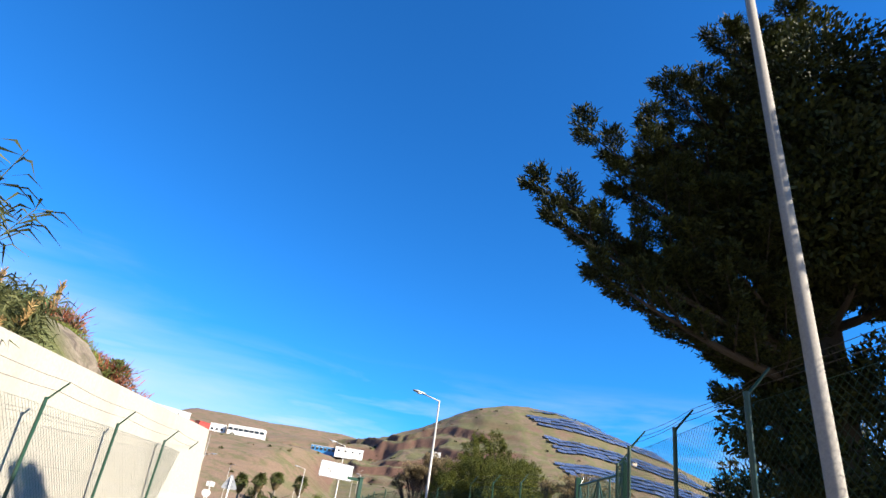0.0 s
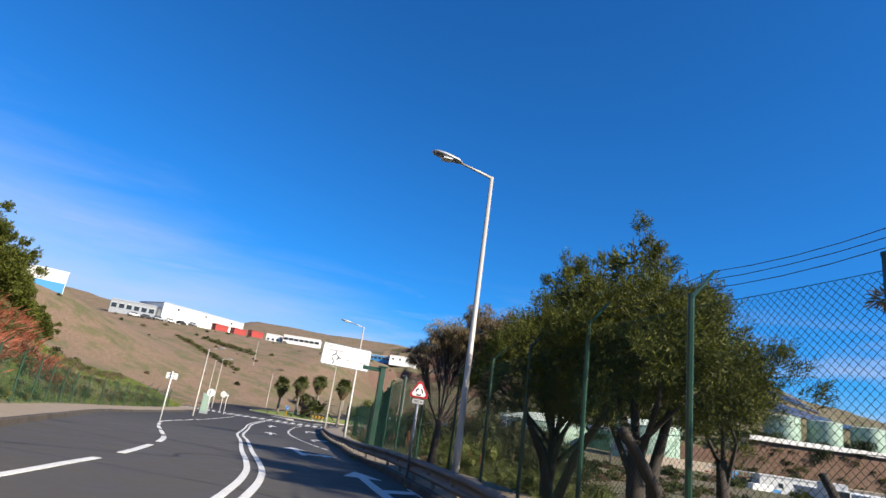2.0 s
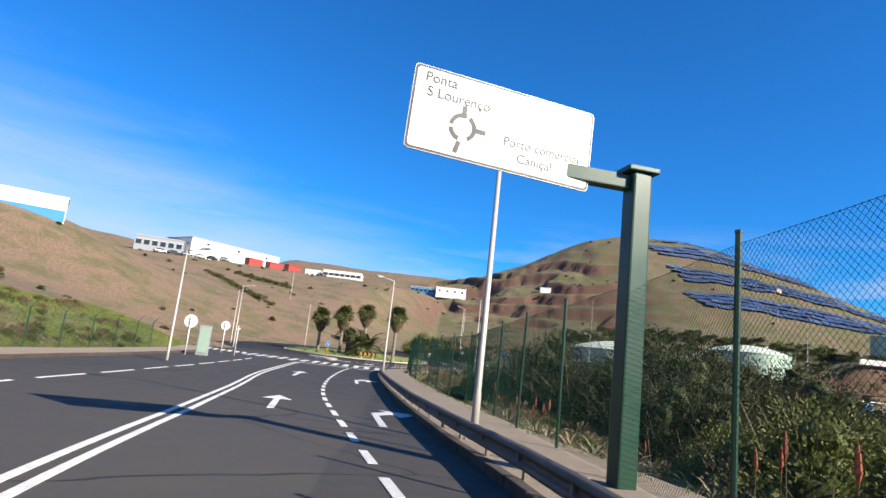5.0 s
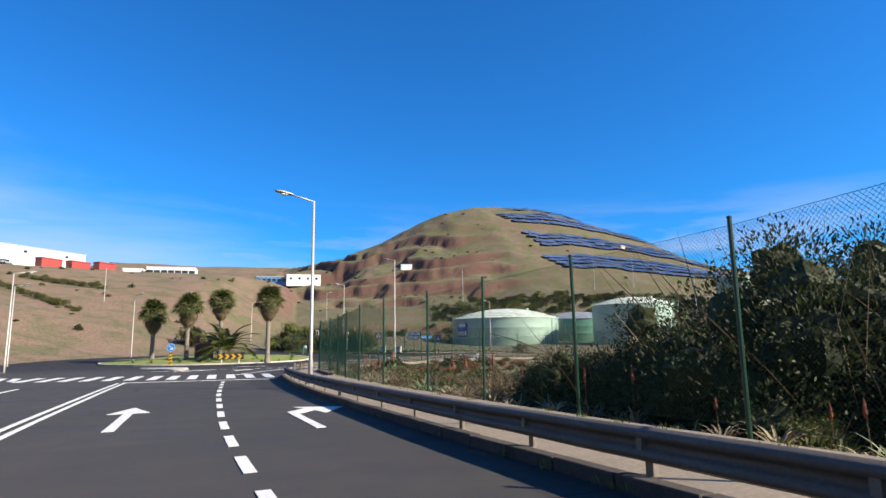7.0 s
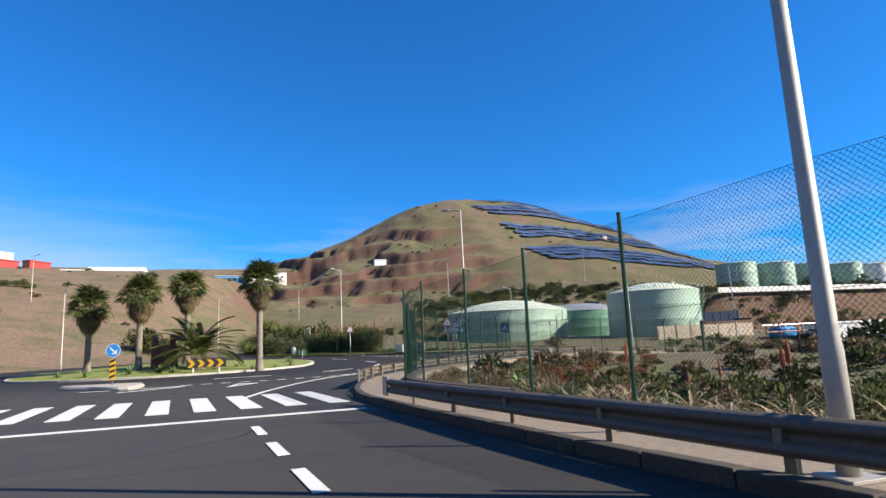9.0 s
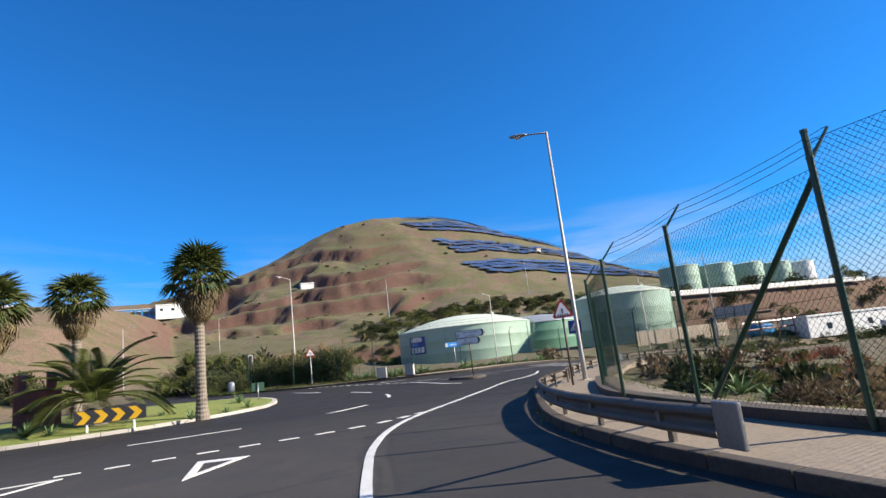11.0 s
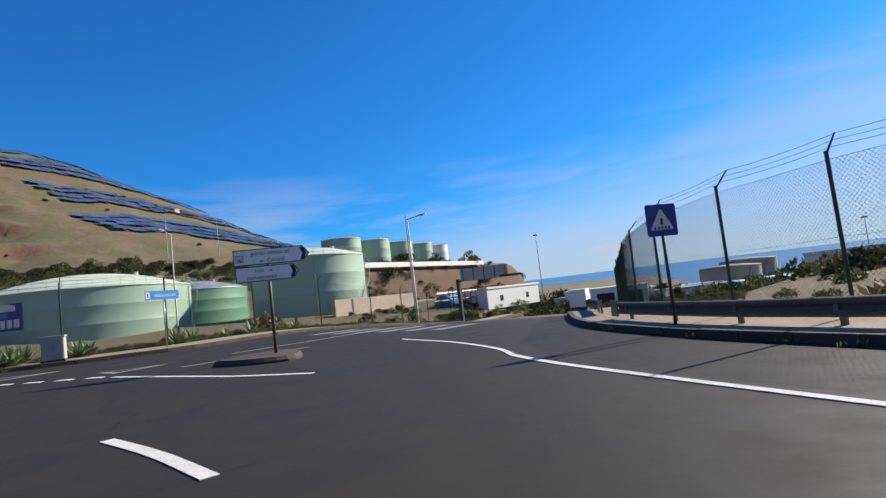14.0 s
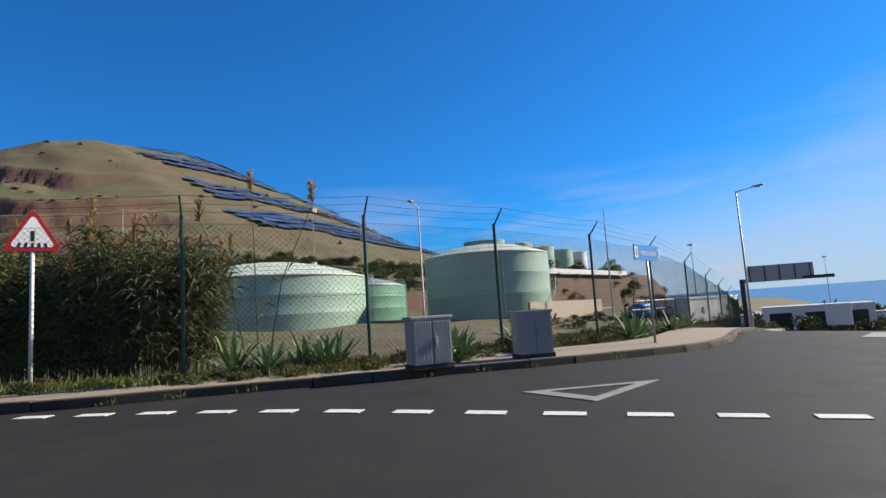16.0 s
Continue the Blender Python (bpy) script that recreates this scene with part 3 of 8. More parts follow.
    plat = sm(-128, -116, x) * (1 - sm(-16, 0, x)) * sm(308, 318, y) * (1 - sm(342, 352, y))
    h = h * (1 - plat) + plat * np.minimum(h, 27.3)                 # levelled ground of the works
    rough = fbm(x, y, 5.0, 4, 5) * 0.30 + fbm(x, y, 21, 3, 6) * 0.9
    keep = np.where(y < 108, sm(2.6, 12, left) + sm(3.5, 14, right), np.maximum(sm(24, 40, rho), 0))
    keep = np.where((y >= 108) & (x > -8), sm(8, 30, np.abs(y - 133)) , keep)
    mouth = (y > 96) & (y < 128) & (right < 1.2) & (x > -37)         # under the roundabout's mouth
    h = np.where(mouth, np.minimum(h, base - 0.15), h)
    keep = np.where(mouth, 0, keep)
    return h + rough * keep * np.where(ter > 0.5, 0.05, 1)


def at(x, y):
    return float(land(np.array([x]), np.array([y]))[0])


def rz1(x, y):
    return float(road_z(np.array([x]), np.array([y]))[0])


def grid_mesh(xs, ys, fz):
    X, Y = np.meshgrid(xs, ys)
    Z = fz(X, Y)
    nx, ny = len(xs), len(ys)
    v = np.stack([X, Y, Z], -1).reshape(-1, 3)
    i = np.arange(nx * ny).reshape(ny, nx)
    f = np.stack([i[:-1, :-1], i[:-1, 1:], i[1:, 1:], i[1:, :-1]], -1).reshape(-1, 4)
    return v, f


def spaced(stops):
    """stops: (coordinate, step) pairs; a growing list of coordinates."""
    out = [stops[0][0]]
    for (a, s), (b, _) in zip(stops, stops[1:]):
        n = max(1, round((b - a) / s))
        out += [a + (b - a) * (k + 1) / n for k in range(n)]
    return np.array(out)


def array_mesh(name, v, f, mat, smooth=True):
    me = bpy.data.meshes.new(name)
    me.from_pydata(v.tolist(), [], f.tolist())
    if smooth:
        me.polygons.foreach_set("use_smooth", [True] * len(me.polygons))
    me.materials.append(M[mat])
    me.update()
    return me


gx = spaced([(-1500, 120), (-420, 12), (-120, 3), (-45, 0.9), (8, 1.2), (40, 2.5), (90, 4), (280, 16), (520, 60), (900, 0)])
gy = spaced([(-120, 10), (-20, 1.0), (150, 2.2), (218, 1.3), (320, 2.2), (400, 6), (560, 60), (1400, 0)])
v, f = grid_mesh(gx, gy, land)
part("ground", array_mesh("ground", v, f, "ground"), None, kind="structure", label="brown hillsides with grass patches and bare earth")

# sea, far to the east, with its sheet running on to the horizon
sx, sy = np.linspace(330, 4600, 30), np.linspace(-4500, 2500, 30)
v, f = grid_mesh(sx, sy, lambda X, Y: -24 + 0.0 * Y + 70 * sm(330, 4600, X))
part("water", array_mesh("water", v, f, "sea"), None, kind="structure", label="deep blue sea out to the horizon")

# ---- road ----
def in_road(X, Y):
    left = np.interp(Y, KL_Y, KL_X) - X
    right = X - np.interp(Y, KR_Y, KR_X)
    rho = np.hypot(X - RB[0], Y - RB[1])
    a = (Y < 116) & (left < 1.0) & (right < 0.6)
    ring = rho < 21.5
    port = (X > -12) & (X < 70) & (right < 0.6) & (Y < np.interp(X, [-14, -10, 0, 10, 30, 70], [145, 143.2, 138.9, 140.2, 143, 149])) & (Y > np.interp(X, [0, 30, 70], [100, 128, 137]))
    north = (np.abs(X - np.interp(Y, [140, 160, 200], [-20.5, -23.5, -29])) < 5.2) & (Y > 140) & (Y < 196)
    west = (np.abs(Y - np.interp(X, [-110, -60, -40], [96, 116, 124])) < 5.0) & (X < -38) & (X > -108)
    gap = (Y > 100) & (Y < 126) & (right < 0.6) & (X > -24)
    return a | ring | port | north | west | gap


xs, ys = np.arange(-110, 71, 0.75), np.arange(-60, 197, 0.75)
v, f = grid_mesh(xs, ys, road_z)
keep = in_road(v[f].mean(1)[:, 0], v[f].mean(1)[:, 1])
f = f[keep]
used = np.unique(f)
remap = np.zeros(len(v), int)
remap[used] = np.arange(len(used))
part("road", array_mesh("road", v[used], remap[f], "asphalt"), None, kind="structure", label="dark grey asphalt with tar seams and worn patches")


def smooth_line(pts, step=1.0):
    """Points along a smooth curve through pts (x, y), evenly stepped."""
    p = np.array(pts, float)
    d = np.r_[0, np.cumsum(np.hypot(*np.diff(p, axis=0).T))]
    # Catmull-Rom
    out = []
    for i in range(len(p) - 1):
        p0, p1, p2, p3 = p[max(i - 1, 0)], p[i], p[i + 1], p[min(i + 2, len(p) - 1)]
        for u in np.linspace(0, 1, 12, endpoint=False):
            out.append(0.5 * (2 * p1 + (p2 - p0) * u + (2 * p0 - 5 * p1 + 4 * p2 - p3) * u * u + (3 * p1 - p0 - 3 * p2 + p3) * u ** 3))
    out.append(p[-1])
    q = np.array(out)
    d = np.r_[0, np.cumsum(np.hypot(*np.diff(q, axis=0).T))]
    n = max(2, int(round(d[-1] / step)) + 1)
    s = np.linspace(0, d[-1], n)
    return np.stack([np.interp(s, d, q[:, 0]), np.interp(s, d, q[:, 1])], -1)


def normals(q):
    """Unit normals to the right of a line's direction."""
    t = np.gradient(q, axis=0)
    t /= np.maximum(np.hypot(t[:, 0], t[:, 1])[:, None], 1e-9)
    return np.stack([t[:, 1], -t[:, 0]], -1)


def offset(q, d):
    return q + normals(q) * d


def strip(mb, q, a, b, za, thick=0.0, zb=None):
    """A ribbon along q between the offsets a and b at za over the road, with sides down by thick."""
    A, B = offset(q, a), offset(q, b)
    zb = za if zb is None else zb
    n = len(q)
    vs = []
    for P, dz in ((A, za), (B, zb)):
        vs += [(x, y, rz1(x, y) + dz) for x, y in P]
    fs = [(i, i + 1, n + i + 1, n + i) for i in range(n - 1)]
    fs = [tuple(reversed(t)) for t in fs] if b > a else fs
    if thick:
        for P, dz in ((A, za), (B, zb)):
            vs += [(x, y, rz1(x, y) + dz - thick) for x, y in P]
        for i in range(n - 1):
            fs += [(i, i + 1, 2 * n + i + 1, 2 * n + i), (n + i, 3 * n + i, 3 * n + i + 1, n + i + 1)]
        fs += [(0, 2 * n, 3 * n, n), (n - 1, 2 * n - 1, 4 * n - 1, 3 * n - 1)]
    mb.add(vs, fs)


# ---- road markings ----
def marking(name, label):
    return thing(name, label, "road marking", kind="structure")


def line_mark(par, pts, width=0.13, off=0.0, lift=0.012, mat="mark"):
    mb = MB()
    q = smooth_line(pts, 0.6)
    strip(mb, q, off - width / 2, off + width / 2, lift, 0.008)
    part("line", mb, mat, par)


def dash_marks(par, pts, length, gap, width=0.13, start=0.0, lift=0.012):
    q = smooth_line(pts, 0.1)
    d = np.r_[0, np.cumsum(np.hypot(*np.diff(q, axis=0).T))]
    s = start
    while s + length < d[-1]:
        k = np.linspace(s, s + length, max(2, int(length / 0.5) + 2))
        seg = np.stack([np.interp(k, d, q[:, 0]), np.interp(k, d, q[:, 1])], -1)
        mb = MB()
        strip(mb, seg, -width / 2, width / 2, lift, 0.008)
        part("dash", mb, "mark", par)
        s += length + gap


def poly_mark(par, pts, name="line", lift=0.012, mat="mark"):
    mb = MB()
    n = len(pts)
    vs = [(x, y, rz1(x, y) + lift) for x, y in pts] + [(x, y, rz1(x, y) + lift - 0.008) for x, y in pts]
    a = sum(pts[i][0] * pts[(i + 1) % n][1] - pts[(i + 1) % n][0] * pts[i][1] for i in range(n))
    top = tuple(range(n)) if a > 0 else tuple(range(n - 1, -1, -1))
    mb.add(vs, [top] + [(i, (i + 1) % n, (i + 1) % n + n, i + n) for i in range(n)])
    part(name, mb, mat, par)


DBL = [(-2.0, -60), (-2.0, 0), (-2.02, 14), (-2.15, 20), (-2.5, 23.2), (-3.2, 26.2), (-4.1, 28.9), (-5.3, 32.1), (-6.7, 36.1), (-8.05, 39.9), (-10.7, 47.2), (-15.3, 62.0), (-17.3, 68.3), (-18.6, 73.0), (-21.2, 84.0), (-22.9, 91.6)]
par = marking("centre_line", "white double line down the middle of the road")
line_mark(par, DBL, 0.12, -0.14)
line_mark(par, DBL, 0.12, 0.14)
par = marking("lane_line", "white broken line beside the climbing lane")
dash_marks(par, [(-4.5, -10), (-4.55, 10), (-4.65, 19), (-4.95, 22.8), (-5.55, 25.8), (-6.6, 29.2), (-7.85, 32.5), (-10.1, 37.0), (-13.3, 43.4), (-16.9, 51.9), (-20.7, 66.0), (-23.6, 78.7), (-26.6, 91.5)], 3.1, 1.35, 0.14, 0.9)
par = marking("turn_lane_line", "white short dashes between the two approach lanes")
dash_marks(par, [(-5.0, 42.2), (-6.3, 45.5), (-8.3, 51.2), (-11.2, 59.5), (-12.9, 65.2), (-14.5, 71.6), (-15.6, 76.9), (-16.7, 82.7), (-18.1, 91.2)], 1.2, 1.0, 0.15, 0.4)
par = marking("stop_line", "white line across the lanes before the crossing")
line_mark(par, [(-22.9, 91.8), (-19.5, 92.05), (-15.8, 92.3)], 0.3)
par = marking("zebra_crossing", "white zebra crossing stripes")
for k in range(13):
    x = -15.95 - k * 1.04 - max(0, k - 6) * 0.12
    y0 = 94.35 + max(0, k - 5) * 0.16
    w, yl = 0.5, 4.7
    poly_mark(par, [(x, y0), (x - w, y0), (x - w - 0.85, y0 + yl), (x - 0.85, y0 + yl)], "stripe")
par = marking("far_zebra", "white zebra crossing stripes on the outgoing lanes")
for k in range(8):
    x = -30.0 - k * 0.95
    y0 = 96.6 + k * 0.38
    poly_mark(par, [(x, y0), (x - 0.5, y0 + 0.18), (x - 2.0, y0 + 4.1), (x - 1.5, y0 + 3.9)], "stripe")


def arrow(par, x, y, head, right, size=1.0):
    """Straight or turning arrow painted on the lane; head: its direction in degrees to the left of +y."""
    m = Matrix.Translation((x, y, 0)) @ Matrix.Rotation(radians(head), 4, "Z")
    if right == 0:
        pts = [(-0.09, 0), (0.09, 0), (0.09, 3.0), (0.42, 3.0), (0, 4.4), (-0.42, 3.0), (-0.09, 3.0)]
    elif right == 1:
        pts = [(-0.09, 0), (0.09, 0), (0.09, 2.6), (0.55, 3.25), (0.65, 2.5), (1.35, 3.7), (0.2, 4.3), (0.4, 3.75), (-0.09, 3.1)]
    else:
        pts = [(-0.1, 0), (0.1, 0), (0.1, 0.75), (0.72, 1.15), (0.72, 0.6), (1.3, 1.6), (0.72, 2.1), (0.72, 1.6), (0.1, 1.25), (0.1, 3.4), (0.42, 3.4), (0, 5.0), (-0.42, 3.4), (-0.1, 3.4)]
    poly_mark(par, [tuple((m @ Vector((a * size ** 0.5, b * size, 0))).xy) for a, b in pts], "arrow")


par = marking("lane_arrow", "white painted lane arrows")
arrow(par, -0.75, 25.6, 15, 2)
arrow(par, -4.3, 34.6, 19, 2)
arrow(par, -11.3, 54.8, 17, 0)
arrow(par, -8.2, 53.8, 15, 1)
arrow(par, -16.6, 72.1, 12.5, 0, 1.15)
arrow(par, -12.85, 71.5, 14, 1)

# roundabout
def ring_pts(r, a0, a1, n=24, c=RB):
    return [(c[0] + r * math.cos(radians(a0 + (a1 - a0) * k / n)), c[1] + r * math.sin(radians(a0 + (a1 - a0) * k / n))) for k in range(n + 1)]


par = marking("edge_line", "white curving edge line into the port road")
line_mark(par, [(-18.75, 98.0), (-18.3, 100.3), (-17.6, 102.95), (-17.0, 104.9), (-16.1, 107.1), (-15.05, 109.0), (-13.65, 110.95), (-11.4, 113.8), (-8.7, 117.3), (-6.3, 120.4), (-4.9, 121.9)], 0.135)
line_mark(par, [(-4.9, 121.9), (-3.6, 122.9), (-1.5, 125.3), (0.4, 128.2)], 0.12)
par = marking("give_way_dashes", "white give-way dashes at the roundabout mouth")
dash_marks(par, [(-22.3, 108.6), (-20.3, 108.72), (-18.7, 108.8), (-17.3, 108.9), (-16.4, 109.15), (-15.4, 109.55), (-13.9, 110.7)], 0.44, 0.40, 0.17)
line_mark(par, [(-24.2, 105.6), (-22.9, 106.7), (-22.1, 108.05)], 0.14)
line_mark(par, [(-26.2, 107.6), (-23.6, 107.9), (-22.1, 108.05)], 0.12)
for tip, l, r in (((-19.95, 104.9), (-19.75, 107.2), (-18.85, 106.8)),):
    par2 = marking("give_way_triangle", "white outlined give-way triangle on the asphalt")
    pts = [tip, r, l]
    cx, cy = sum(p[0] for p in pts) / 3, sum(p[1] for p in pts) / 3
    for a, b in zip(pts, pts[1:] + pts[:1]):
        ins = lambda p: (cx + (p[0] - cx) * 0.55, cy + (p[1] - cy) * 0.55)
        poly_mark(par2, [a, b, ins(b), ins(a)])
par = marking("ring_lane_line", "white dashes between the roundabout's lanes")
for a, b in (((-21.7, 114.6), (-18.6, 114.8)), ((-15.6, 116.2), (-13.7, 118.05)), ((-11.0, 124.4), (-11.75, 121.5)), ((-10.7, 128.7), (-11.25, 131.2)), ((-12.5, 135.2), (-13.7, 138.6))):
    line_mark(par, [a, ((a[0] + b[0]) / 2 + 0.05, (a[1] + b[1]) / 2 - 0.04), b], 0.16)
par = marking("port_exit_dashes", "white yield dashes across the port road's mouth")
dash_marks(par, [(-11.9, 143.5), (-10.6, 141.6), (-9.4, 139.3), (-8.2, 136.7), (-6.9, 133.9), (-6.3, 132.5)], 0.46, 0.42, 0.2)
line_mark(par, [(-6.45, 132.5), (-6.32, 129.9), (-6.25, 125.7)], 0.16)
for pts in ([(-7.35, 138.4), (-7.55, 137.2), (-5.5, 137.2)], [(-5.9, 134.3), (-5.95, 133.4), (-4.3, 133.5)]):
    par2 = marking("give_way_triangle", "worn white outlined give-way triangle on the asphalt")
    cx, cy = sum(p[0] for p in pts) / 3, sum(p[1] for p in pts) / 3
    for a, b in zip(pts, pts[1:] + pts[:1]):
        ins = lambda p: (cx + (p[0] - cx) * 0.62, cy + (p[1] - cy) * 0.62)
        poly_mark(par2, [a, b, ins(b), ins(a)], mat="wornmark")
par = marking("port_lane_line", "worn white line along the port road")
line_mark(par, [(-4.9, 131.9), (-3.1, 131.5), (-1.0, 130.9)], 0.12, mat="wornmark")
line_mark(par, [(-2.2, 133.2), (4, 132.6), (14, 133.6), (30, 137)], 0.12, mat="wornmark")
par = marking("port_zebra", "worn white zebra stripes on the port road")
for k in range(6):
    y = 128.6 + k * 1.3
    poly_mark(par, [(3.4 + k * .05, y), (3.4 + k * .05, y + 0.5), (6.4 + k * .05, y + 0.5), (6.4 + k * .05, y)], "stripe", mat="wornmark")


# ---- kerbs, walkways, islands ----
def kerb_run(name, pts, side, label, mat="kerb", h=0.15, width=0.18, step=1.0, pieces=True):
    """A kerb of single stones along pts; side +1: the walkway lies to the right of the line."""
    par = thing(name, label, "kerb", kind="structure")
    q = smooth_line(pts, step)
    L = float(np.hypot(*(q[1] - q[0])))
    mb = MB().cbox((0, 0, 0), (L - 0.015, width, h + 0.15), 0.02)
    first = None
    for i in range(len(q) - 1):
        c = (q[i] + q[i + 1]) / 2
        d = q[i + 1] - q[i]
        n = np.array([d[1], -d[0]]) / np.hypot(*d)
        c = c + n * side * width / 2
        z = rz1(*c) + h - (h + 0.15) / 2 + random.uniform(-0.006, 0.006)
        slope = math.atan2(rz1(*q[i + 1]) - rz1(*q[i]), np.hypot(*d))
        if first is None:
            ob = part("kerbstone", mb, mat, par)
            first = ob.data
        else:
            ob = part("kerbstone", first, None, par)
        ob.matrix_world = Matrix.Translation((c[0], c[1], z)) @ Matrix.Rotation(math.atan2(d[1], d[0]) + random.uniform(-0.008, 0.008), 4, "Z") @ Matrix.Rotation(-slope, 4, "Y")


def walkway(name, q, a, b, label, mat="walkway", h=0.14):
    mb = MB()
    strip(mb, q, a, b, h, 0.2, h + 0.02)
    part(name, mb, mat, None, label, kind="structure")


def kr(y):
    return (float(np.interp(y, KR_Y, KR_X)), y)


def kl(y):
    return (float(np.interp(y, KL_Y, KL_X)), y)


KR = [kr(y) for y in (18, 24, 28, 33, 38, 43, 48, 54, 60, 66, 72, 78, 84, 89, 94, 96.7, 98.5, 100.7)] + [(-14.0, 104), (-11.9, 108), (-8.6, 113.5), (-5.9, 116.4), (-3.2, 119.3), (0.4, 122.2), (5, 124.2), (11, 126.2), (20, 128.6), (30, 130.6)]
KLp = [kl(y) for y in (-40, -20, 0, 10, 17, 22, 26.4, 30, 37, 45, 53, 60, 67, 74, 80, 90, 98)]
kr_q, kl_q = smooth_line(KR, 1.0), smooth_line(KLp, 1.0)
walkway("pavement_right", kr_q, 0.16, 2.75, "dusty concrete footway behind the guard rail")
walkway("pavement_left", kl_q, -0.16, -2.3, "pale concrete footway below the bank")
early_q = smooth_line([(2.35, -40), (2.3, 0), (2.15, 10), (1.75, 18)], 1.0)
walkway("pavement_verge", early_q, 0.0, 3.0, "dusty concrete strip before the gate")
KN = [(-17.5, 152), (-14.6, 147.6), (-11.9, 144.2), (-9.4, 142.7), (-6.2, 140.7), (-3.4, 139.2), (0.4, 138.0), (6, 138.9), (12, 139.9), (22, 141.2), (34, 143.2), (50, 146)]
kn_q = smooth_line(KN, 1.0)
walkway("pavement_north", kn_q, -0.16, -1.9, "grey concrete footway in front of the fence")

# grassed island in the middle of the roundabout
ISL = [(RB[0] + rx * math.cos(radians(a)), RB[1] + ry * math.sin(radians(a))) for a in range(0, 360, 10) for rx, ry in ((11.4, 11.0),)]
isl_q = smooth_line(ISL + ISL[:1], 1.0)
n = len(isl_q)
mb = MB()
rings = [1.0, 0.985, 0.8, 0.5, 0.2]
vs, fs = [], []
for k, s in enumerate(rings):
    for x, y in isl_q[:-1]:
        px, py = RB[0] + (x - RB[0]) * s * 0.985, RB[1] + (y - RB[1]) * s * 0.985
        vs.append((px, py, rz1(px, py) + 0.13 + (0.0, 0.02, 0.12, 0.3, 0.38)[k] + random.uniform(-0.015, 0.015) * (k > 1)))
m_ = n - 1
for k in range(len(rings) - 1):
    for i in range(m_):
        fs.append((k * m_ + i, k * m_ + (i + 1) % m_, (k + 1) * m_ + (i + 1) % m_, (k + 1) * m_ + i))
vs.append((RB[0], RB[1], rz1(*RB) + 0.55))
fs += [(4 * m_ + i, 4 * m_ + (i + 1) % m_, len(vs) - 1) for i in range(m_)]
mb.add(vs, fs)
part("grass_island", mb, "lawn", None, "mown yellow-green grass of the roundabout's island", smooth=True, kind="structure")


# splitter islands
def splitter(pts, label):
    q = np.array(pts, float)
    c = q.mean(0)
    m_ = len(q)
    vs, fs = [], []
    for s, h in ((1.0, -0.1), (1.0, 0.06), (0.93, 0.15), (0.0, 0.17)):
        for x, y in (q if s else [c]):
            px, py = c[0] + (x - c[0]) * s, c[1] + (y - c[1]) * s
            vs.append((px, py, rz1(px, py) + h))
    for k in range(2):
        for i in range(m_):
            fs.append((k * m_ + i, k * m_ + (i + 1) % m_, (k + 1) * m_ + (i + 1) % m_, (k + 1) * m_ + i))
    fs += [(2 * m_ + i, 2 * m_ + (i + 1) % m_, 3 * m_) for i in range(m_)]
    mb = MB()
    mb.add(vs, fs)
    part("traffic_island", mb, "whitekerb" if len(q) > 24 else "kerb", None, label, kind="structure")


splitter(smooth_line([(-5.0, 130.45), (-4.75, 129.5), (-4.2, 128.8), (-3.7, 128.7), (-3.0, 129.2), (-2.5, 130.0), (-2.8, 130.5), (-4.0, 130.75), (-5.0, 130.45)], 0.3)[:-1][::-1], "pale concrete traffic island with weeds at its edge")
splitter(smooth_line([(-26.4, 109.5), (-24.6, 107.4), (-24.0, 108.0), (-24.6, 111.5), (-26.6, 112.2), (-28.5, 112.6), (-27.9, 110.9), (-26.4, 109.5)], 0.4)[:-1], "pale concrete traffic island before the roundabout")


# ---- guard rails ----
WPROF = [(0.0, 0.0), (0.03, 0.02), (0.075, 0.035), (0.08, 0.085), (0.03, 0.115), (0.0, 0.135), (0.0, 0.175), (0.03, 0.195), (0.08, 0.225), (0.075, 0.275), (0.03, 0.29), (0.0, 0.31)]


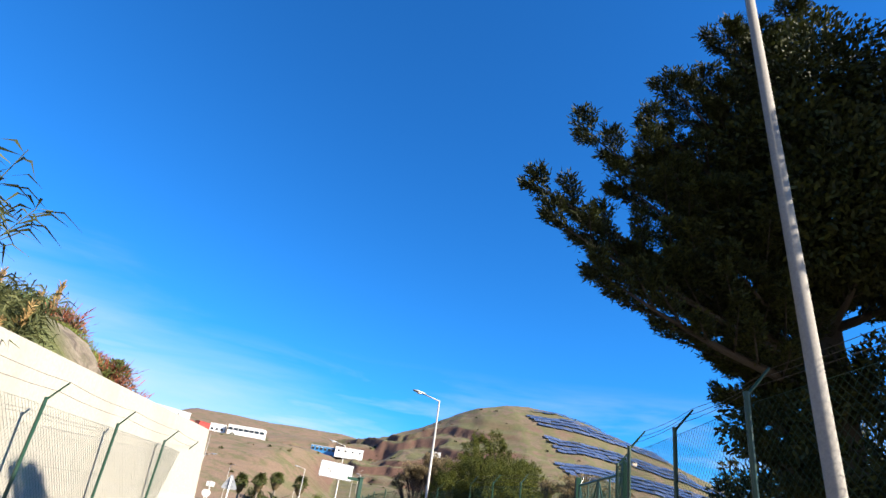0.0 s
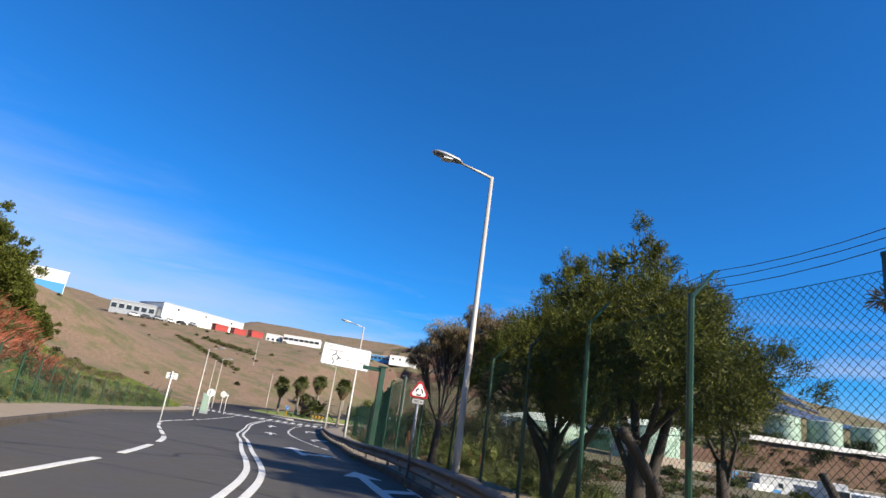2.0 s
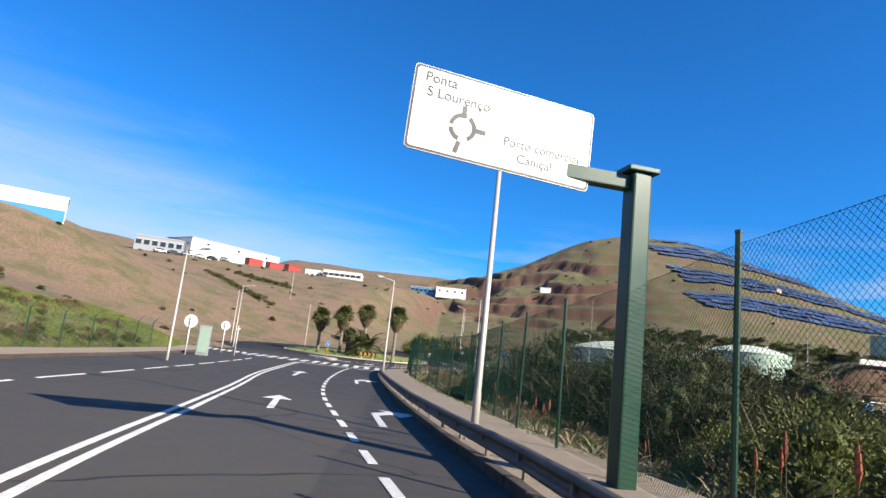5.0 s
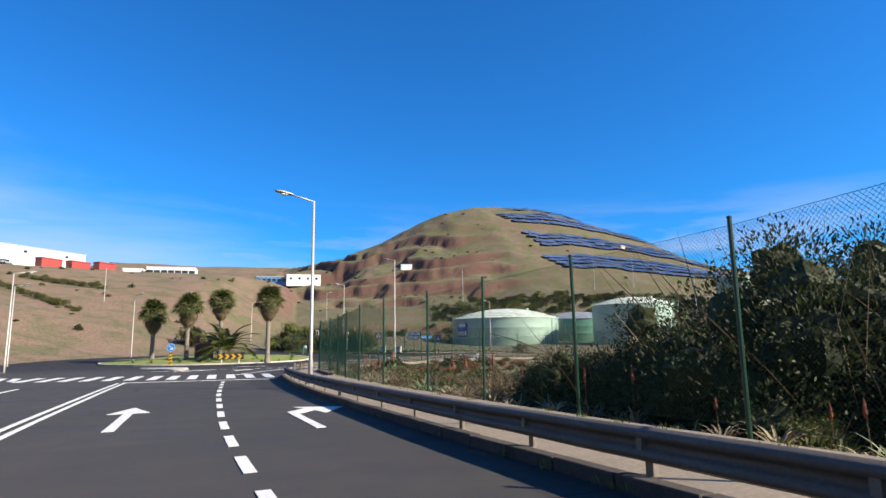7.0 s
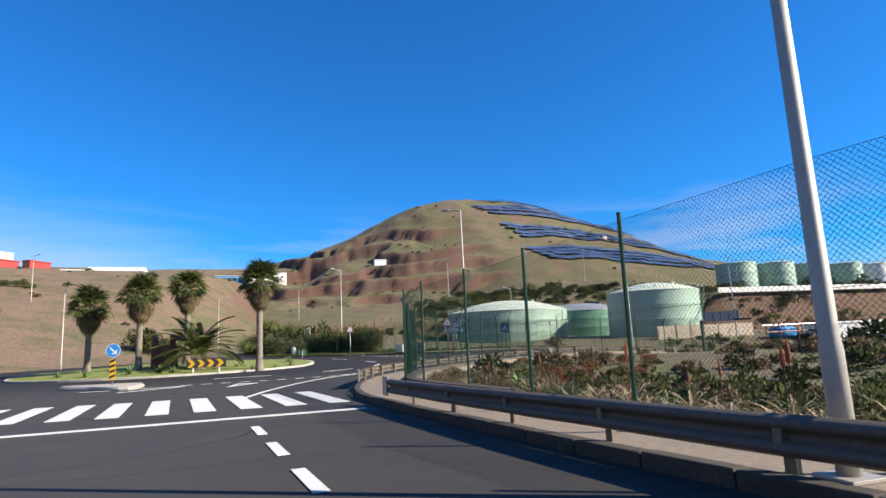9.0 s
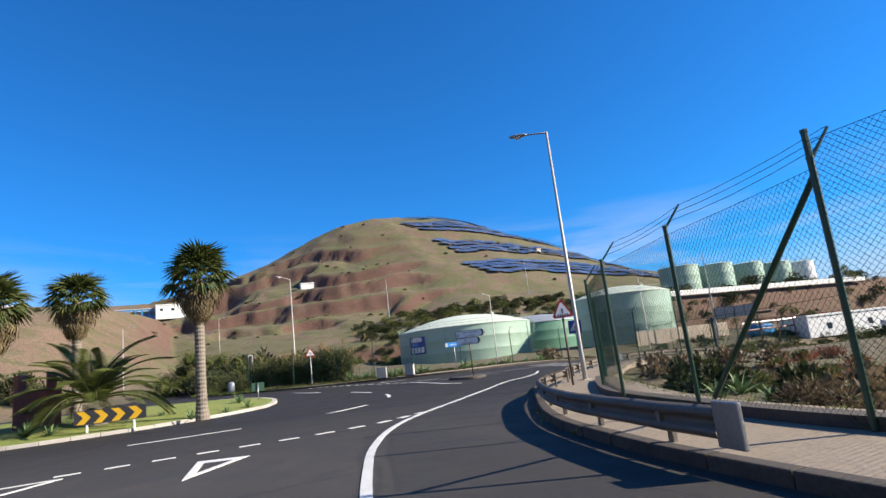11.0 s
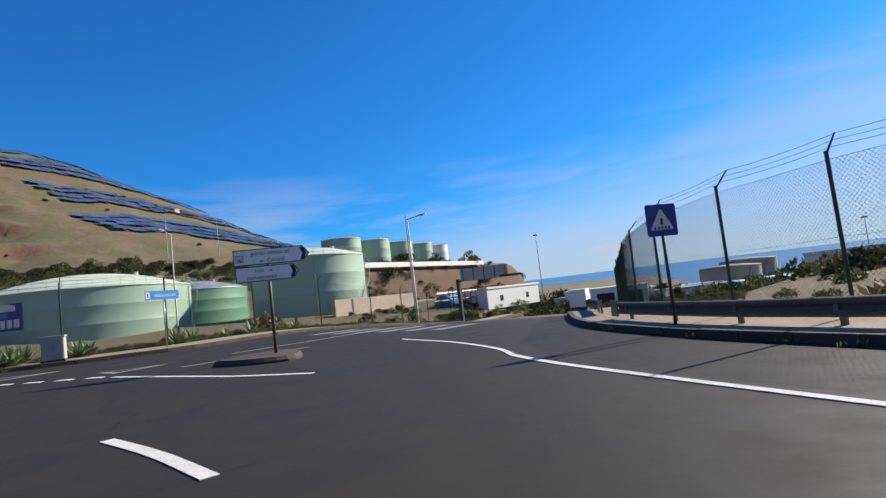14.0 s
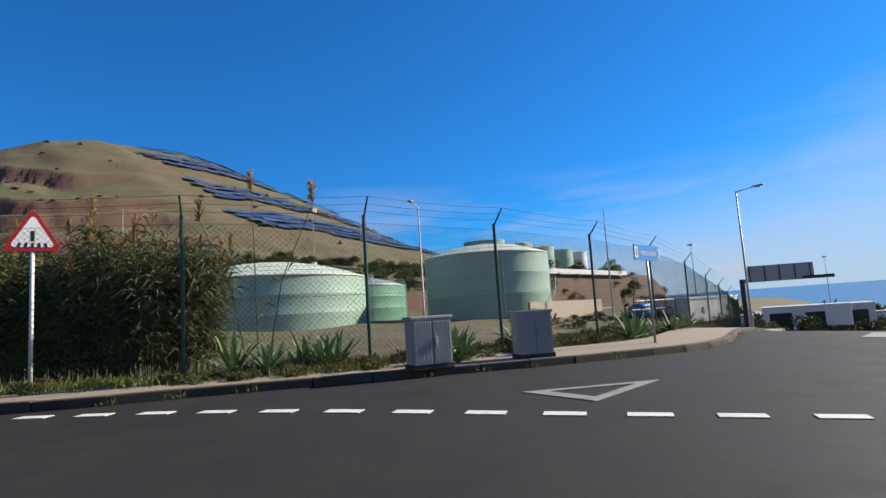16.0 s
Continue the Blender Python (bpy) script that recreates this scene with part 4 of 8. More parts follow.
def guard_rail(pts, spacing, label, flare=True):
    """W-beam on posts along pts; the wave faces the road, to the left of the line."""
    par = thing("guard_rail", label, "guard rail")
    q = smooth_line(pts, 0.5)
    nrm = normals(q)
    vs, fs = [], []
    K = len(WPROF)
    for i, (x, y) in enumerate(q):
        z0 = rz1(x, y) + 0.15 + 0.12 + random.uniform(-0.004, 0.004)
        for o, h in WPROF:
            vs.append((x - nrm[i][0] * (o - 0.04), y - nrm[i][1] * (o - 0.04), z0 + h))
        for o, h in reversed(WPROF):
            vs.append((x - nrm[i][0] * (o - 0.046), y - nrm[i][1] * (o - 0.046), z0 + h))
    for i in range(len(q) - 1):
        for k in range(2 * K):
            k2 = (k + 1) % (2 * K)
            fs.append((i * 2 * K + k, (i + 1) * 2 * K + k, (i + 1) * 2 * K + k2, i * 2 * K + k2))
    mb = MB()
    mb.add(vs, fs)
    part("beam", mb, "rail", par, "long weathered corrugated steel beam", smooth=True)
    for end in (0, -1):
        x, y = q[end]
        d = (q[1] - q[0]) * -1 if end == 0 else q[-1] - q[-2]
        d = d / np.hypot(*d)
        z0 = rz1(x, y) + 0.27
        mb = MB()
        ang = math.atan2(d[1], d[0])
        mb.cbox((x + d[0] * 0.17, y + d[1] * 0.17, z0 + 0.15), (0.36, 0.05, 0.42), 0.015, ang)
        part("end_terminal", mb, "galv", par, "flat flared steel end piece")
    d = np.r_[0, np.cumsum(np.hypot(*np.diff(q, axis=0).T))]
    first = None
    for s in np.arange(0.5, d[-1], spacing):
        i = int(np.searchsorted(d, s))
        i = min(i, len(q) - 1)
        x, y = q[i] + nrm[i] * 0.12
        if first is None:
            mb = MB().cbox((0, 0, -0.02), (0.10, 0.06, 0.8), 0.008)
            mb.box((0, 0.085, 0.24), (0.07, 0.10, 0.2))
            ob = part("rail_post", mb, "railpost", par)
            first = ob.data
        else:
            ob = part("rail_post", first, None, par)
        ob.matrix_world = Matrix.Translation((x, y, rz1(x, y) + 0.15 + 0.03)) @ Matrix.Rotation(math.atan2(-nrm[i][1], -nrm[i][0]) - math.pi / 2, 4, "Z")


RAIL_1 = [tuple(p) for p in offset(smooth_line([kr(y) for y in (20, 24, 29, 33, 38, 43, 48, 54, 60, 66, 72, 78, 84, 89, 92.5)], 1.0), 0.12)]
guard_rail(RAIL_1, 2.0, "grey galvanised steel guard rail on weathered posts")
RAIL_2 = [(-15.2, 99.2), (-14.8, 101), (-13.85, 104), (-11.8, 108), (-9.95, 110.4), (-8.3, 112.1), (-6.6, 114.4), (-4.5, 116.8), (-2.4, 119.0), (0.2, 121.2)]
guard_rail(RAIL_2, 2.0, "grey galvanised steel guard rail round the bend")
RAIL_3 = [(2.6, 122.4), (6, 123.6), (11, 125.4), (17, 127.0)]
guard_rail(RAIL_3, 2.0, "grey galvanised steel guard rail along the port road")


# ---- wire fences ----
def wire_fence(name, posts, label, h=2.9, arms=True, ground=None, pitch=0.105, toward=1, barbs=3, post_r=0.035, mesh_h=None, wire_r=0.0023):
    """Chain-link panels between posts, with outward arms and barbed strands above."""
    par = thing(name, label, "fence")
    gz = ground or (lambda x, y: rz1(x, y) + 0.15)
    mh = mesh_h or h - 0.12
    tops = []
    share = None
    for i, (x, y) in enumerate(posts):
        a = posts[min(i + 1, len(posts) - 1)]
        b = posts[max(i - 1, 0)]
        d = Vector((a[0] - b[0], a[1] - b[1])).normalized()
        z = gz(x, y)
        out = Vector((d.y, -d.x)) * toward
        if share is None:
            mb = MB().tube([(0, 0, -0.3), (0, 0, h)], post_r, 8)
            mb.lathe((0, 0, h), [(post_r * 1.15, -0.01), (post_r * 1.15, 0.02), (0.005, 0.03)], 8)
            if arms:
                mb.tube([(0, 0, h - 0.03), (0, 0.30, h + 0.34)], [0.02, 0.016], 6)
            share = part("fence_post", mb, "green", par)
            ob = share
            share = ob.data
        else:
            ob = part("fence_post", share, None, par)
        ob.matrix_world = Matrix.Translation((x, y, z)) @ Matrix.Rotation(math.atan2(out.y, out.x) - math.pi / 2 + random.uniform(-0.1, 0.1), 4, "Z") @ Matrix.Rotation(random.uniform(-0.015, 0.015), 4, "X")
        tops.append((Vector((x, y, z)), out))
    for (p, o1), (q, o2) in zip(tops, tops[1:]):
        L = (q - p).xy.length
        u = (q - p) / L
        side = Vector((u.y, -u.x, 0)) * wire_r
        up = Vector((0, 0, wire_r))
        vs, fs = [], []

        def wire(a, b):
            n = len(vs)
            vs.extend([tuple(a + side), tuple(a - side), tuple(b + side), tuple(b - side)])
            fs.append((n, n + 1, n + 3, n + 2))
            w = u * wire_r * 1.4
            n = len(vs)
            vs.extend([tuple(a + w), tuple(a - w), tuple(b + w), tuple(b - w)])
            fs.append((n, n + 1, n + 3, n + 2))
        lo, hi = 0.05, mh
        H = hi - lo
        s = -H
        while s < L:
            for sg in (1, -1):
                s0, z0, s1, z1 = (s, lo, s + H, hi) if sg > 0 else (s, hi, s + H, lo)
                if s0 < 0:
                    z0 += (0 - s0) * sg
                    s0 = 0
                if s1 > L:
                    z1 -= (s1 - L) * sg
                    s1 = L
                if s1 - s0 > 0.03:
                    wire(p + u * s0 + Vector((0, 0, z0)), p + u * s1 + Vector((0, 0, z1)))
            s += pitch
        mb = MB()
        mb.add(vs, fs)
        for zz in (lo, mh * 0.5, mh):
            sag = Vector((0, 0, -0.012))
            mb.tube([p + Vector((0, 0, zz)), (p + q) / 2 + Vector((0, 0, zz)) + sag, q + Vector((0, 0, zz))], 0.003, 4, False)
        part("wire_mesh", mb, "wire", par, "green coated chain-link wire")
        if arms:
            mb = MB()
            for k in range(barbs):
                t = (k + 1) / barbs
                a = p + Vector((0, 0, h - 0.03 + 0.37 * t)) + o1.to_3d() * 0.30 * t
                b = q + Vector((0, 0, h - 0.03 + 0.37 * t)) + o2.to_3d() * 0.30 * t
                mid = (a + b) / 2 - Vector((0, 0, 0.035 + 0.02 * random.random()))
                mb.tube([a, a.lerp(mid, 0.5) - Vector((0, 0, 0.012)), mid, b.lerp(mid, 0.5) - Vector((0, 0, 0.012)), b], 0.004, 4, False)
            part("barbed_wire", mb, "barb", par, "thin rusty barbed strands")
    return par


FR_A = [(2.5, -12), (2.5, -6), (2.5, -1), (2.6, 4.5), (2.9, 7.1), (3.1, 9.5), (3.8, 12.1)]
FR_B = [(4.6, 17.7), (3.1, 19.6), (2.44, 21.5), (1.86, 23.65), (1.4, 26.2), (0.9, 28.7), (0.2, 31.1), (-0.8, 34.0), (-1.72, 37.4), (-2.5, 40.5), (-3.05, 43.7), (-3.5, 46.2)]
FR_C = [(-3.8, 49.2), (-4.4, 52.6), (-5.05, 56.0), (-5.6, 59.5), (-6.2, 63.54), (-6.85, 68.08), (-7.87, 71.63), (-8.88, 75.22), (-9.77, 78.85), (-10.95, 81.6), (-11.7, 84.5), (-12.2, 87.6), (-12.55, 90.8), (-13.0, 93.8), (-13.6, 96.4), (-13.72, 98.75)]
FR_D = [(-13.0, 101.58), (-12.2, 104.22), (-10.55, 107.0), (-8.65, 109.5), (-6.68, 111.94), (-4.86, 114.28), (-3.18, 116.47), (-1.2, 118.4), (2.2, 120.45), (6.9, 122.2), (10.9, 123.5), (14.4, 124.5), (18.0, 125.6), (22, 126.8)]
wire_fence("wire_fence", FR_A, "green chain-link fence with barbed strands under dark trees")
wire_fence("wire_fence", FR_B[:8], "green chain-link fence with barbed strands beside pines", h=2.75, pitch=0.072)
wire_fence("wire_fence", FR_B[7:] + FR_C[:1], "green chain-link fence on plain posts above dry aloes", arms=False, h=3.0, pitch=0.072)
wire_fence("wire_fence", FR_C, "green chain-link fence with twigs caught along its top", arms=False, h=3.05, pitch=0.072)
wire_fence("wire_fence", [FR_C[-1]] + FR_D, "green chain-link fence with angled arms round the bend", pitch=0.085, h=2.75)
FN = [(-19.5, 155.5), (-16.0, 150.2), (-12.6, 146.6), (-9.41, 144.0), (-6.66, 142.23), (-3.34, 141.51), (0.85, 141.25), (6.03, 141.58), (11.7, 142.27), (18.0, 143.34), (22.75, 144.05), (28, 145.0), (34, 146.2), (41, 147.6)]
wire_fence("wire_fence", FN, "green chain-link fence in front of the storage tanks")
FL = [(x - 1.72, y) for x, y in [kl(y) for y in (-8, -4.5, -1, 2.5, 6, 9.5, 13, 16.5, 19.8)]]
wire_fence("wire_fence", FL, "green chain-link fence before the concrete wall", h=2.15, arms=True, barbs=2, toward=1)
FL2 = [(x - 2.4, y) for x, y in [kl(y) for y in (23.5, 27, 30.5, 34, 37.5, 41, 44.5, 48, 51.5, 55, 58.5, 62, 65.5, 69, 72.5, 76, 79.5, 83)]]
wire_fence("wire_fence", FL2, "green chain-link fence below the planted bank", h=1.9, arms=True, barbs=2, toward=1)

# the low concrete footing under the fence at the bend
mb = MB()
q = smooth_line([(-12.9, 91), (-13.3, 94), (-13.65, 97), (-13.5, 99.2), (-12.7, 102.1), (-11.5, 105.4), (-9.6, 108.4), (-7.8, 110.8)], 0.8)
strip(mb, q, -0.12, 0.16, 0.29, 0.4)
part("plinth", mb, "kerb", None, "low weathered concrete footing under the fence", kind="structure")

# braces of the fence's corner post
mb = MB()
mb.tube([(-13.65, 98.75, rz1(-13.6, 99) + 2.75), (-12.98, 101.3, rz1(-12.7, 101) + 0.35)], 0.035, 8)
part("fence_brace", mb, "green", None, "slanting green steel brace at the fence corner", kind="")
tagged(bpy.data.objects["fence_brace"], category="fence brace")


# double swing gate in green steel
gate = thing("swing_gate", "tall green steel double gate with crossed braces and mesh", "gate", (0, 0, 0))
g0, g1 = Vector((4.1, 12.3, rz1(4, 12) + 0.15)), Vector((4.5, 17.4, rz1(4, 18) + 0.15))
u = (g1 - g0).normalized()
for p in (g0, g1):
    part("gate_post", MB().cbox((p.x, p.y, p.z + 1.45), (0.16, 0.16, 3.1), 0.015, math.atan2(u.y, u.x)), "green", gate, "thick square green gate post")
for a, b in ((g0 + u * 0.22, (g0 + g1) / 2 - u * 0.05), ((g0 + g1) / 2 + u * 0.05, g1 - u * 0.22)):
    mb = MB()
    z0, z1 = Vector((0, 0, 0.15)), Vector((0, 0, 2.75))
    mb.tube([a + z0, a + z1], 0.035, 8).tube([b + z0, b + z1], 0.035, 8)
    mb.tube([a + z1, b + z1], 0.035, 8).tube([a + z0, b + z0], 0.035, 8)
    mid = (a + b) / 2
    mb.tube([mid + z0, mid + z1], 0.022, 8)
    mb.tube([a + z0, b + z1], 0.022, 8).tube([a + z1, b + z0], 0.022, 8)
    leaf = part("gate_leaf", mb, "green", gate)
    mb = MB()
    vs, fs = [], []
    L, H = (b - a).length, 2.6
    w = u.cross(Vector((0, 0, 1))) * 0.0022 + u * 0.0022
    s = -H
    while s < L:
        for sg in (1, -1):
            s0, s1 = max(s, 0), min(s + H, L)
            za, zb = ((s0 - s), (s1 - s)) if sg > 0 else (H - (s0 - s), H - (s1 - s))
            if s1 - s0 > 0.05:
                P, Q = a + u * s0 + Vector((0, 0, 0.15 + za)), a + u * s1 + Vector((0, 0, 0.15 + zb))
                n = len(vs)
                vs += [tuple(P + w), tuple(P - w), tuple(Q + w), tuple(Q - w)]
                fs.append((n, n + 1, n + 3, n + 2))
        s += 0.085
    mb.add(vs, fs)
    part("wire_mesh", mb, "wire", leaf)
    mb = MB()
    for k in range(9):
        c = a + (b - a) * (k / 8) + z1
        mb.tube([c, c + Vector((0.05, 0.02, 0.14))], [0.012, 0.003], 4)
    part("spike", mb, "green", leaf)


# ---- retaining wall on the left ----
mb = MB()
qw = smooth_line([(-8.1, -45), (-8.15, -20), (-8.2, 0), (-8.22, 12), (-8.35, 21.7)], 2.5)
vs, fs = [], []
for x, y in qw:
    z = rz1(x, y) + 0.12
    vs += [(x, y, z - 0.3), (x - 0.28, y, z + 3.12), (x - 0.62, y, z + 3.12), (x - 0.75, y, z - 0.3)]
for i in range(len(qw) - 1):
    for k in range(4):
        fs.append((i * 4 + k, (i + 1) * 4 + k, (i + 1) * 4 + (k + 1) % 4, i * 4 + (k + 1) % 4))
fs += [(3, 2, 1, 0), tuple((len(qw) - 1) * 4 + k for k in range(4))]
mb.add(vs, fs)
part("retaining_wall", mb, "wall", None, "tall pale cast-concrete retaining wall with stains", kind="structure")

# ---- street lamps ----
def street_lamp(x, y, z, h, arm_az, label, arm=0.85, mat="pole", thick=1.0):
    """Tapered pole with one slightly rising arm and a flat lantern; arm_az in degrees clockwise from +y."""
    t = thing("street_lamp", label, "street lamp", (x, y, z))
    part("pole", MB().tube([(0, 0, -0.3), (0, 0, 0.9), (0, 0, 0.95), (0, 0, h)], [0.085 * thick, 0.08 * thick, 0.07 * thick, 0.042 * thick], 12), mat, t, smooth=True)
    part("base_plate", MB().cbox((0, 0, 0.01), (0.32, 0.32, 0.03), 0.006), mat, t)
    a = radians(arm_az)
    d = Vector((math.sin(a), math.cos(a), 0))
    tip = d * arm + Vector((0, 0, h + arm * 0.16))
    part("arm", MB().tube([(0, 0, h - 0.03), d * arm * 0.5 + Vector((0, 0, h + arm * 0.07)), tip], [0.035, 0.03, 0.026], 8), mat, t, smooth=True)
    mb = MB()
    side = Vector((-d.y, d.x, 0))
    prof = [(0.0, 0.05, 0.03), (0.12, 0.12, 0.07), (0.45, 0.16, 0.085), (0.66, 0.13, 0.06), (0.74, 0.06, 0.03)]
    vs, fs = [], []
    for s, w, hh in prof:
        c = tip + d * (s - 0.08) + Vector((0, 0, s * 0.12))
        for k in range(10):
            b = 2 * math.pi * k / 10
            vs.append(tuple(c + side * w * math.cos(b) + Vector((0, 0, hh * math.sin(b) * (1.0 if math.sin(b) > 0 else 0.45)))))
    for i in range(len(prof) - 1):
        for k in range(10):
            fs.append((i * 10 + k, i * 10 + (k + 1) % 10, (i + 1) * 10 + (k + 1) % 10, (i + 1) * 10 + k))
    fs += [tuple(range(9, -1, -1)), tuple(range(40, 50))]
    mb.add(vs, fs)
    head = part("lantern", mb, "signgrey", t, "flat grey lantern", smooth=True)
    part("lens", MB().cbox(tip + d * 0.3 + Vector((0, 0, -0.012)), (0.22, 0.22, 0.03), 0.01, -a), "white", head)
    return t


G1 = "street lamps along the road"
for x, y, top, az, lab in ((2.53, 3.1, 10.6, 255, "tall weathered street lamp pole before dark cypress branches"), (0.32, 27.9, 8.15, 250, "tall pale street lamp beside the pines"), (-6.1, 52.3, 7.6, 252, "tall pale street lamp behind the guard rail"),
                      (-13.55, 82.85, 6.75, 250, "tall pale street lamp at the guard rail"), (-7.58, 111.9, 8.62, 325, "tall pale street lamp inside the bend"),
                      (-11.6, 152.2, 10.3, 250, "tall pale street lamp by the scrub"), (22.5, 142.4, 6.95, 160, "tall dark street lamp on the port road")):
    z = rz1(x, y) + 0.15
    lamp = tagged(street_lamp(x, y, z, top - z, az, lab, mat="concpole" if y < 10 else "pole", thick=1.2 if y < 10 else 1.0), group=G1)
    if y < 10:      # the first pole leans a little to the road
        lamp.matrix_world = lamp.matrix_world @ Matrix.Rotation(radians(-2.0), 4, "Y")
for x, y, hgt, az in ((-38.5, 112.5, 8.0, 60), (-46, 128, 8.5, 90), (-40, 146, 8.5, 120), (-29, 178, 8.0, 90), (-16, 250, 9, 90), (14, 160, 8.5, 250), (-60, 190, 8, 120), (-24, 72, 6.5, 90)):
    tagged(street_lamp(x, y, at(x, y) - 0.05, hgt, az, "pale street lamp on the far side of the roundabout"), group=G1)


# ---- signs ----
def facing(x, y, z, az, lean=0.0):
    """Pose of a plate whose front looks along az, degrees clockwise from +y."""
    return Matrix.Translation((x, y, z)) @ Matrix.Rotation(radians(180 - az), 4, "Z") @ Matrix.Rotation(lean, 4, "Y")


def rounded(w, h, r=0.05, n=4):
    out = []
    for cx, cz, a0 in ((w / 2 - r, h / 2 - r, 0), (-w / 2 + r, h / 2 - r, 90), (-w / 2 + r, -h / 2 + r, 180), (w / 2 - r, -h / 2 + r, 270)):
        for k in range(n + 1):
            a = radians(a0 + 90 * k / n)
            out.append((cx + r * math.cos(a), cz + r * math.sin(a)))
    return out


def tri(s, r=0.06, n=4):
    """Rounded triangle with side s, middle at the origin."""
    out = []
    h = s * math.sqrt(3) / 2
    for (cx, cz), a0 in (((0, h * 2 / 3 - 2 * r), 30), ((-s / 2 + r * 1.73, -h / 3 + r), 150), ((s / 2 - r * 1.73, -h / 3 + r), 270)):
        for k in range(n + 1):
            a = radians(a0 + 120 * k / n)
            out.append((cx + r * math.cos(a), cz + r * math.sin(a)))
    return out


def shifted(m, d):
    return m @ Matrix.Translation((0, -d, 0))


def circle(r, n=24):
    return [(r * math.cos(2 * math.pi * k / n), r * math.sin(2 * math.pi * k / n)) for k in range(n)]


def text_part(body, m, size, mat, parent, x=0.0, z=0.0, d=0.008):
    cu = bpy.data.curves.new("text", "FONT")
    cu.body, cu.size, cu.extrude = body, size, 0.0008
    cu.align_x, cu.align_y = "CENTER", "CENTER"
    cu.materials.append(M[mat])
    ob = new("lettering", cu)
    ob.parent = parent
    ob.matrix_world = shifted(m, d) @ Matrix.Translation((x, 0, z)) @ Matrix.Rotation(radians(90), 4, "X")
    return ob


def bar(par, m, x, z, w, h, mat, d=0.008, name="bar", rot=0.0):
    pts = [(-w / 2, -h / 2), (w / 2, -h / 2), (w / 2, h / 2), (-w / 2, h / 2)]
    c, s = math.cos(rot), math.sin(rot)
    part(name, MB().plate([(x + a * c - b * s, z + a * s + b * c) for a, b in pts], shifted(m, d), 0.003), mat, par)


def post(par, x, y, z0, z1, r=0.03, mat="pole", name="post"):
    return part(name, MB().tube([(x, y, z0 - 0.3), (x, y, z1)], r, 10), mat, par, smooth=True)


def triangle_sign(x, y, z, ztop, side, az, kind, label, mat="darkpole", plate=None, lean=0.0):
    """Red-bordered warning triangle on a post."""
    t = thing("warning_sign", label, "road sign")
    h = side * math.sqrt(3) / 2
    cz = ztop - h * 2 / 3
    post(t, x, y, z, cz + 0.1, 0.035, mat)
    a = radians(az)
    m = facing(x + math.sin(a) * 0.045, y + math.cos(a) * 0.045, cz, az, lean)
    pl = part("plate", MB().plate(tri(side), m, 0.004), "signgrey", t)
    part("border", MB().plate(tri(side * 0.985), shifted(m, 0.004), 0.003), "red", pl, "red reflective border")
    part("face", MB().plate(tri(side * 0.74, 0.045), shifted(m, 0.0075), 0.003), "signwhite", pl, "white face")
    if kind == "ring":
        for k in range(3):
            pts = []
            for r, seq in ((side * 0.17, range(9)), (side * 0.115, range(8, -1, -1))):
                for i in seq:
                    b = radians(100 + 120 * k + 11 * i)
                    pts.append((r * math.cos(b), r * math.sin(b) - 0.01))
            part("symbol", MB().plate(pts, shifted(m, 0.0115), 0.003), "black", pl)
    elif kind == "crossing":
        for k in range(5):
            bar(pl, m, (k - 2) * side * 0.105, -side * 0.175, side * 0.045, side * 0.085, "black", 0.0115, "symbol", 0.12 * (k - 2))
        bar(pl, m, 0, side * 0.0, side * 0.06, side * 0.2, "black", 0.0115, "symbol")
    if plate:
        m2 = facing(x + math.sin(a) * 0.045, y + math.cos(a) * 0.045, cz - h / 3 - 0.075, az, lean)
        p2 = part("plate", MB().plate(rounded(0.25, 0.10, 0.015), m2, 0.004), "white", t, "small white distance plate")
        text_part(plate, m2, 0.08, "black", p2, d=0.006)
    return t


def back_sign(x, y, z, zc, outline, az, label, mat="pole", face="signgrey", lean=0.0):
    """A sign seen from behind: plate with two channel rails on a white post."""
    t = thing("road_sign", label, "road sign")
    post(t, x, y, z, zc + 0.25, 0.032, "white")
    a = radians(az)
    m = facing(x + math.sin(a) * 0.045, y + math.cos(a) * 0.045, zc, az, lean)
    pl = part("plate", MB().plate(outline, m, 0.004), face, t, "bare grey back of the sign")
    for dz in (-0.09, 0.09):
        bar(pl, m @ Matrix.Translation((0, 0.02, 0)), 0, dz, 0.3, 0.035, "galv", 0.0, "bracket")
    return t


# big direction board on a green cantilever
t = thing("direction_board", "large white roundabout direction board on a green cantilever post", "direction sign")
gz = rz1(-3.95, 47.6) + 0.15
part("gantry_post", MB().cbox((-4.0, 48.6, gz + 2.15), (0.3, 0.3, 4.5), 0.03, 0.35), "green", t, "thick green steel post")
c0, c1 = Vector((-3.9, 48.68, gz + 4.25)), Vector((-6.3, 47.92, gz + 4.25))
ang = math.atan2((c1 - c0).y, (c1 - c0).x)
part("gantry_arm", MB().cbox((c0 + c1) / 2, ((c1 - c0).length, 0.2, 0.22), 0.02, ang), "green", t, "green steel arm")
part("gantry_cap", MB().cbox((-4.0, 48.6, gz + 4.43), (0.5, 0.4, 0.08), 0.02, ang), "green", t)
m = facing(-6.02, 47.8, 5.22, 156.5, 0.03)
board = part("board", MB().plate(rounded(2.78, 1.2, 0.06), m, 0.03), "signgrey", t, "white sign board")
part("border", MB().plate(rounded(2.76, 1.18, 0.055), shifted(m, 0.003), 0.002), "black", board)
part("face", MB().plate(rounded(2.70, 1.12, 0.05), shifted(m, 0.006), 0.003), "white", board)
text_part("Ponta", m, 0.2, "black", board, -1.0, 0.44, 0.011)
text_part("S Lourenço", m, 0.2, "black", board, -0.72, 0.24, 0.011)
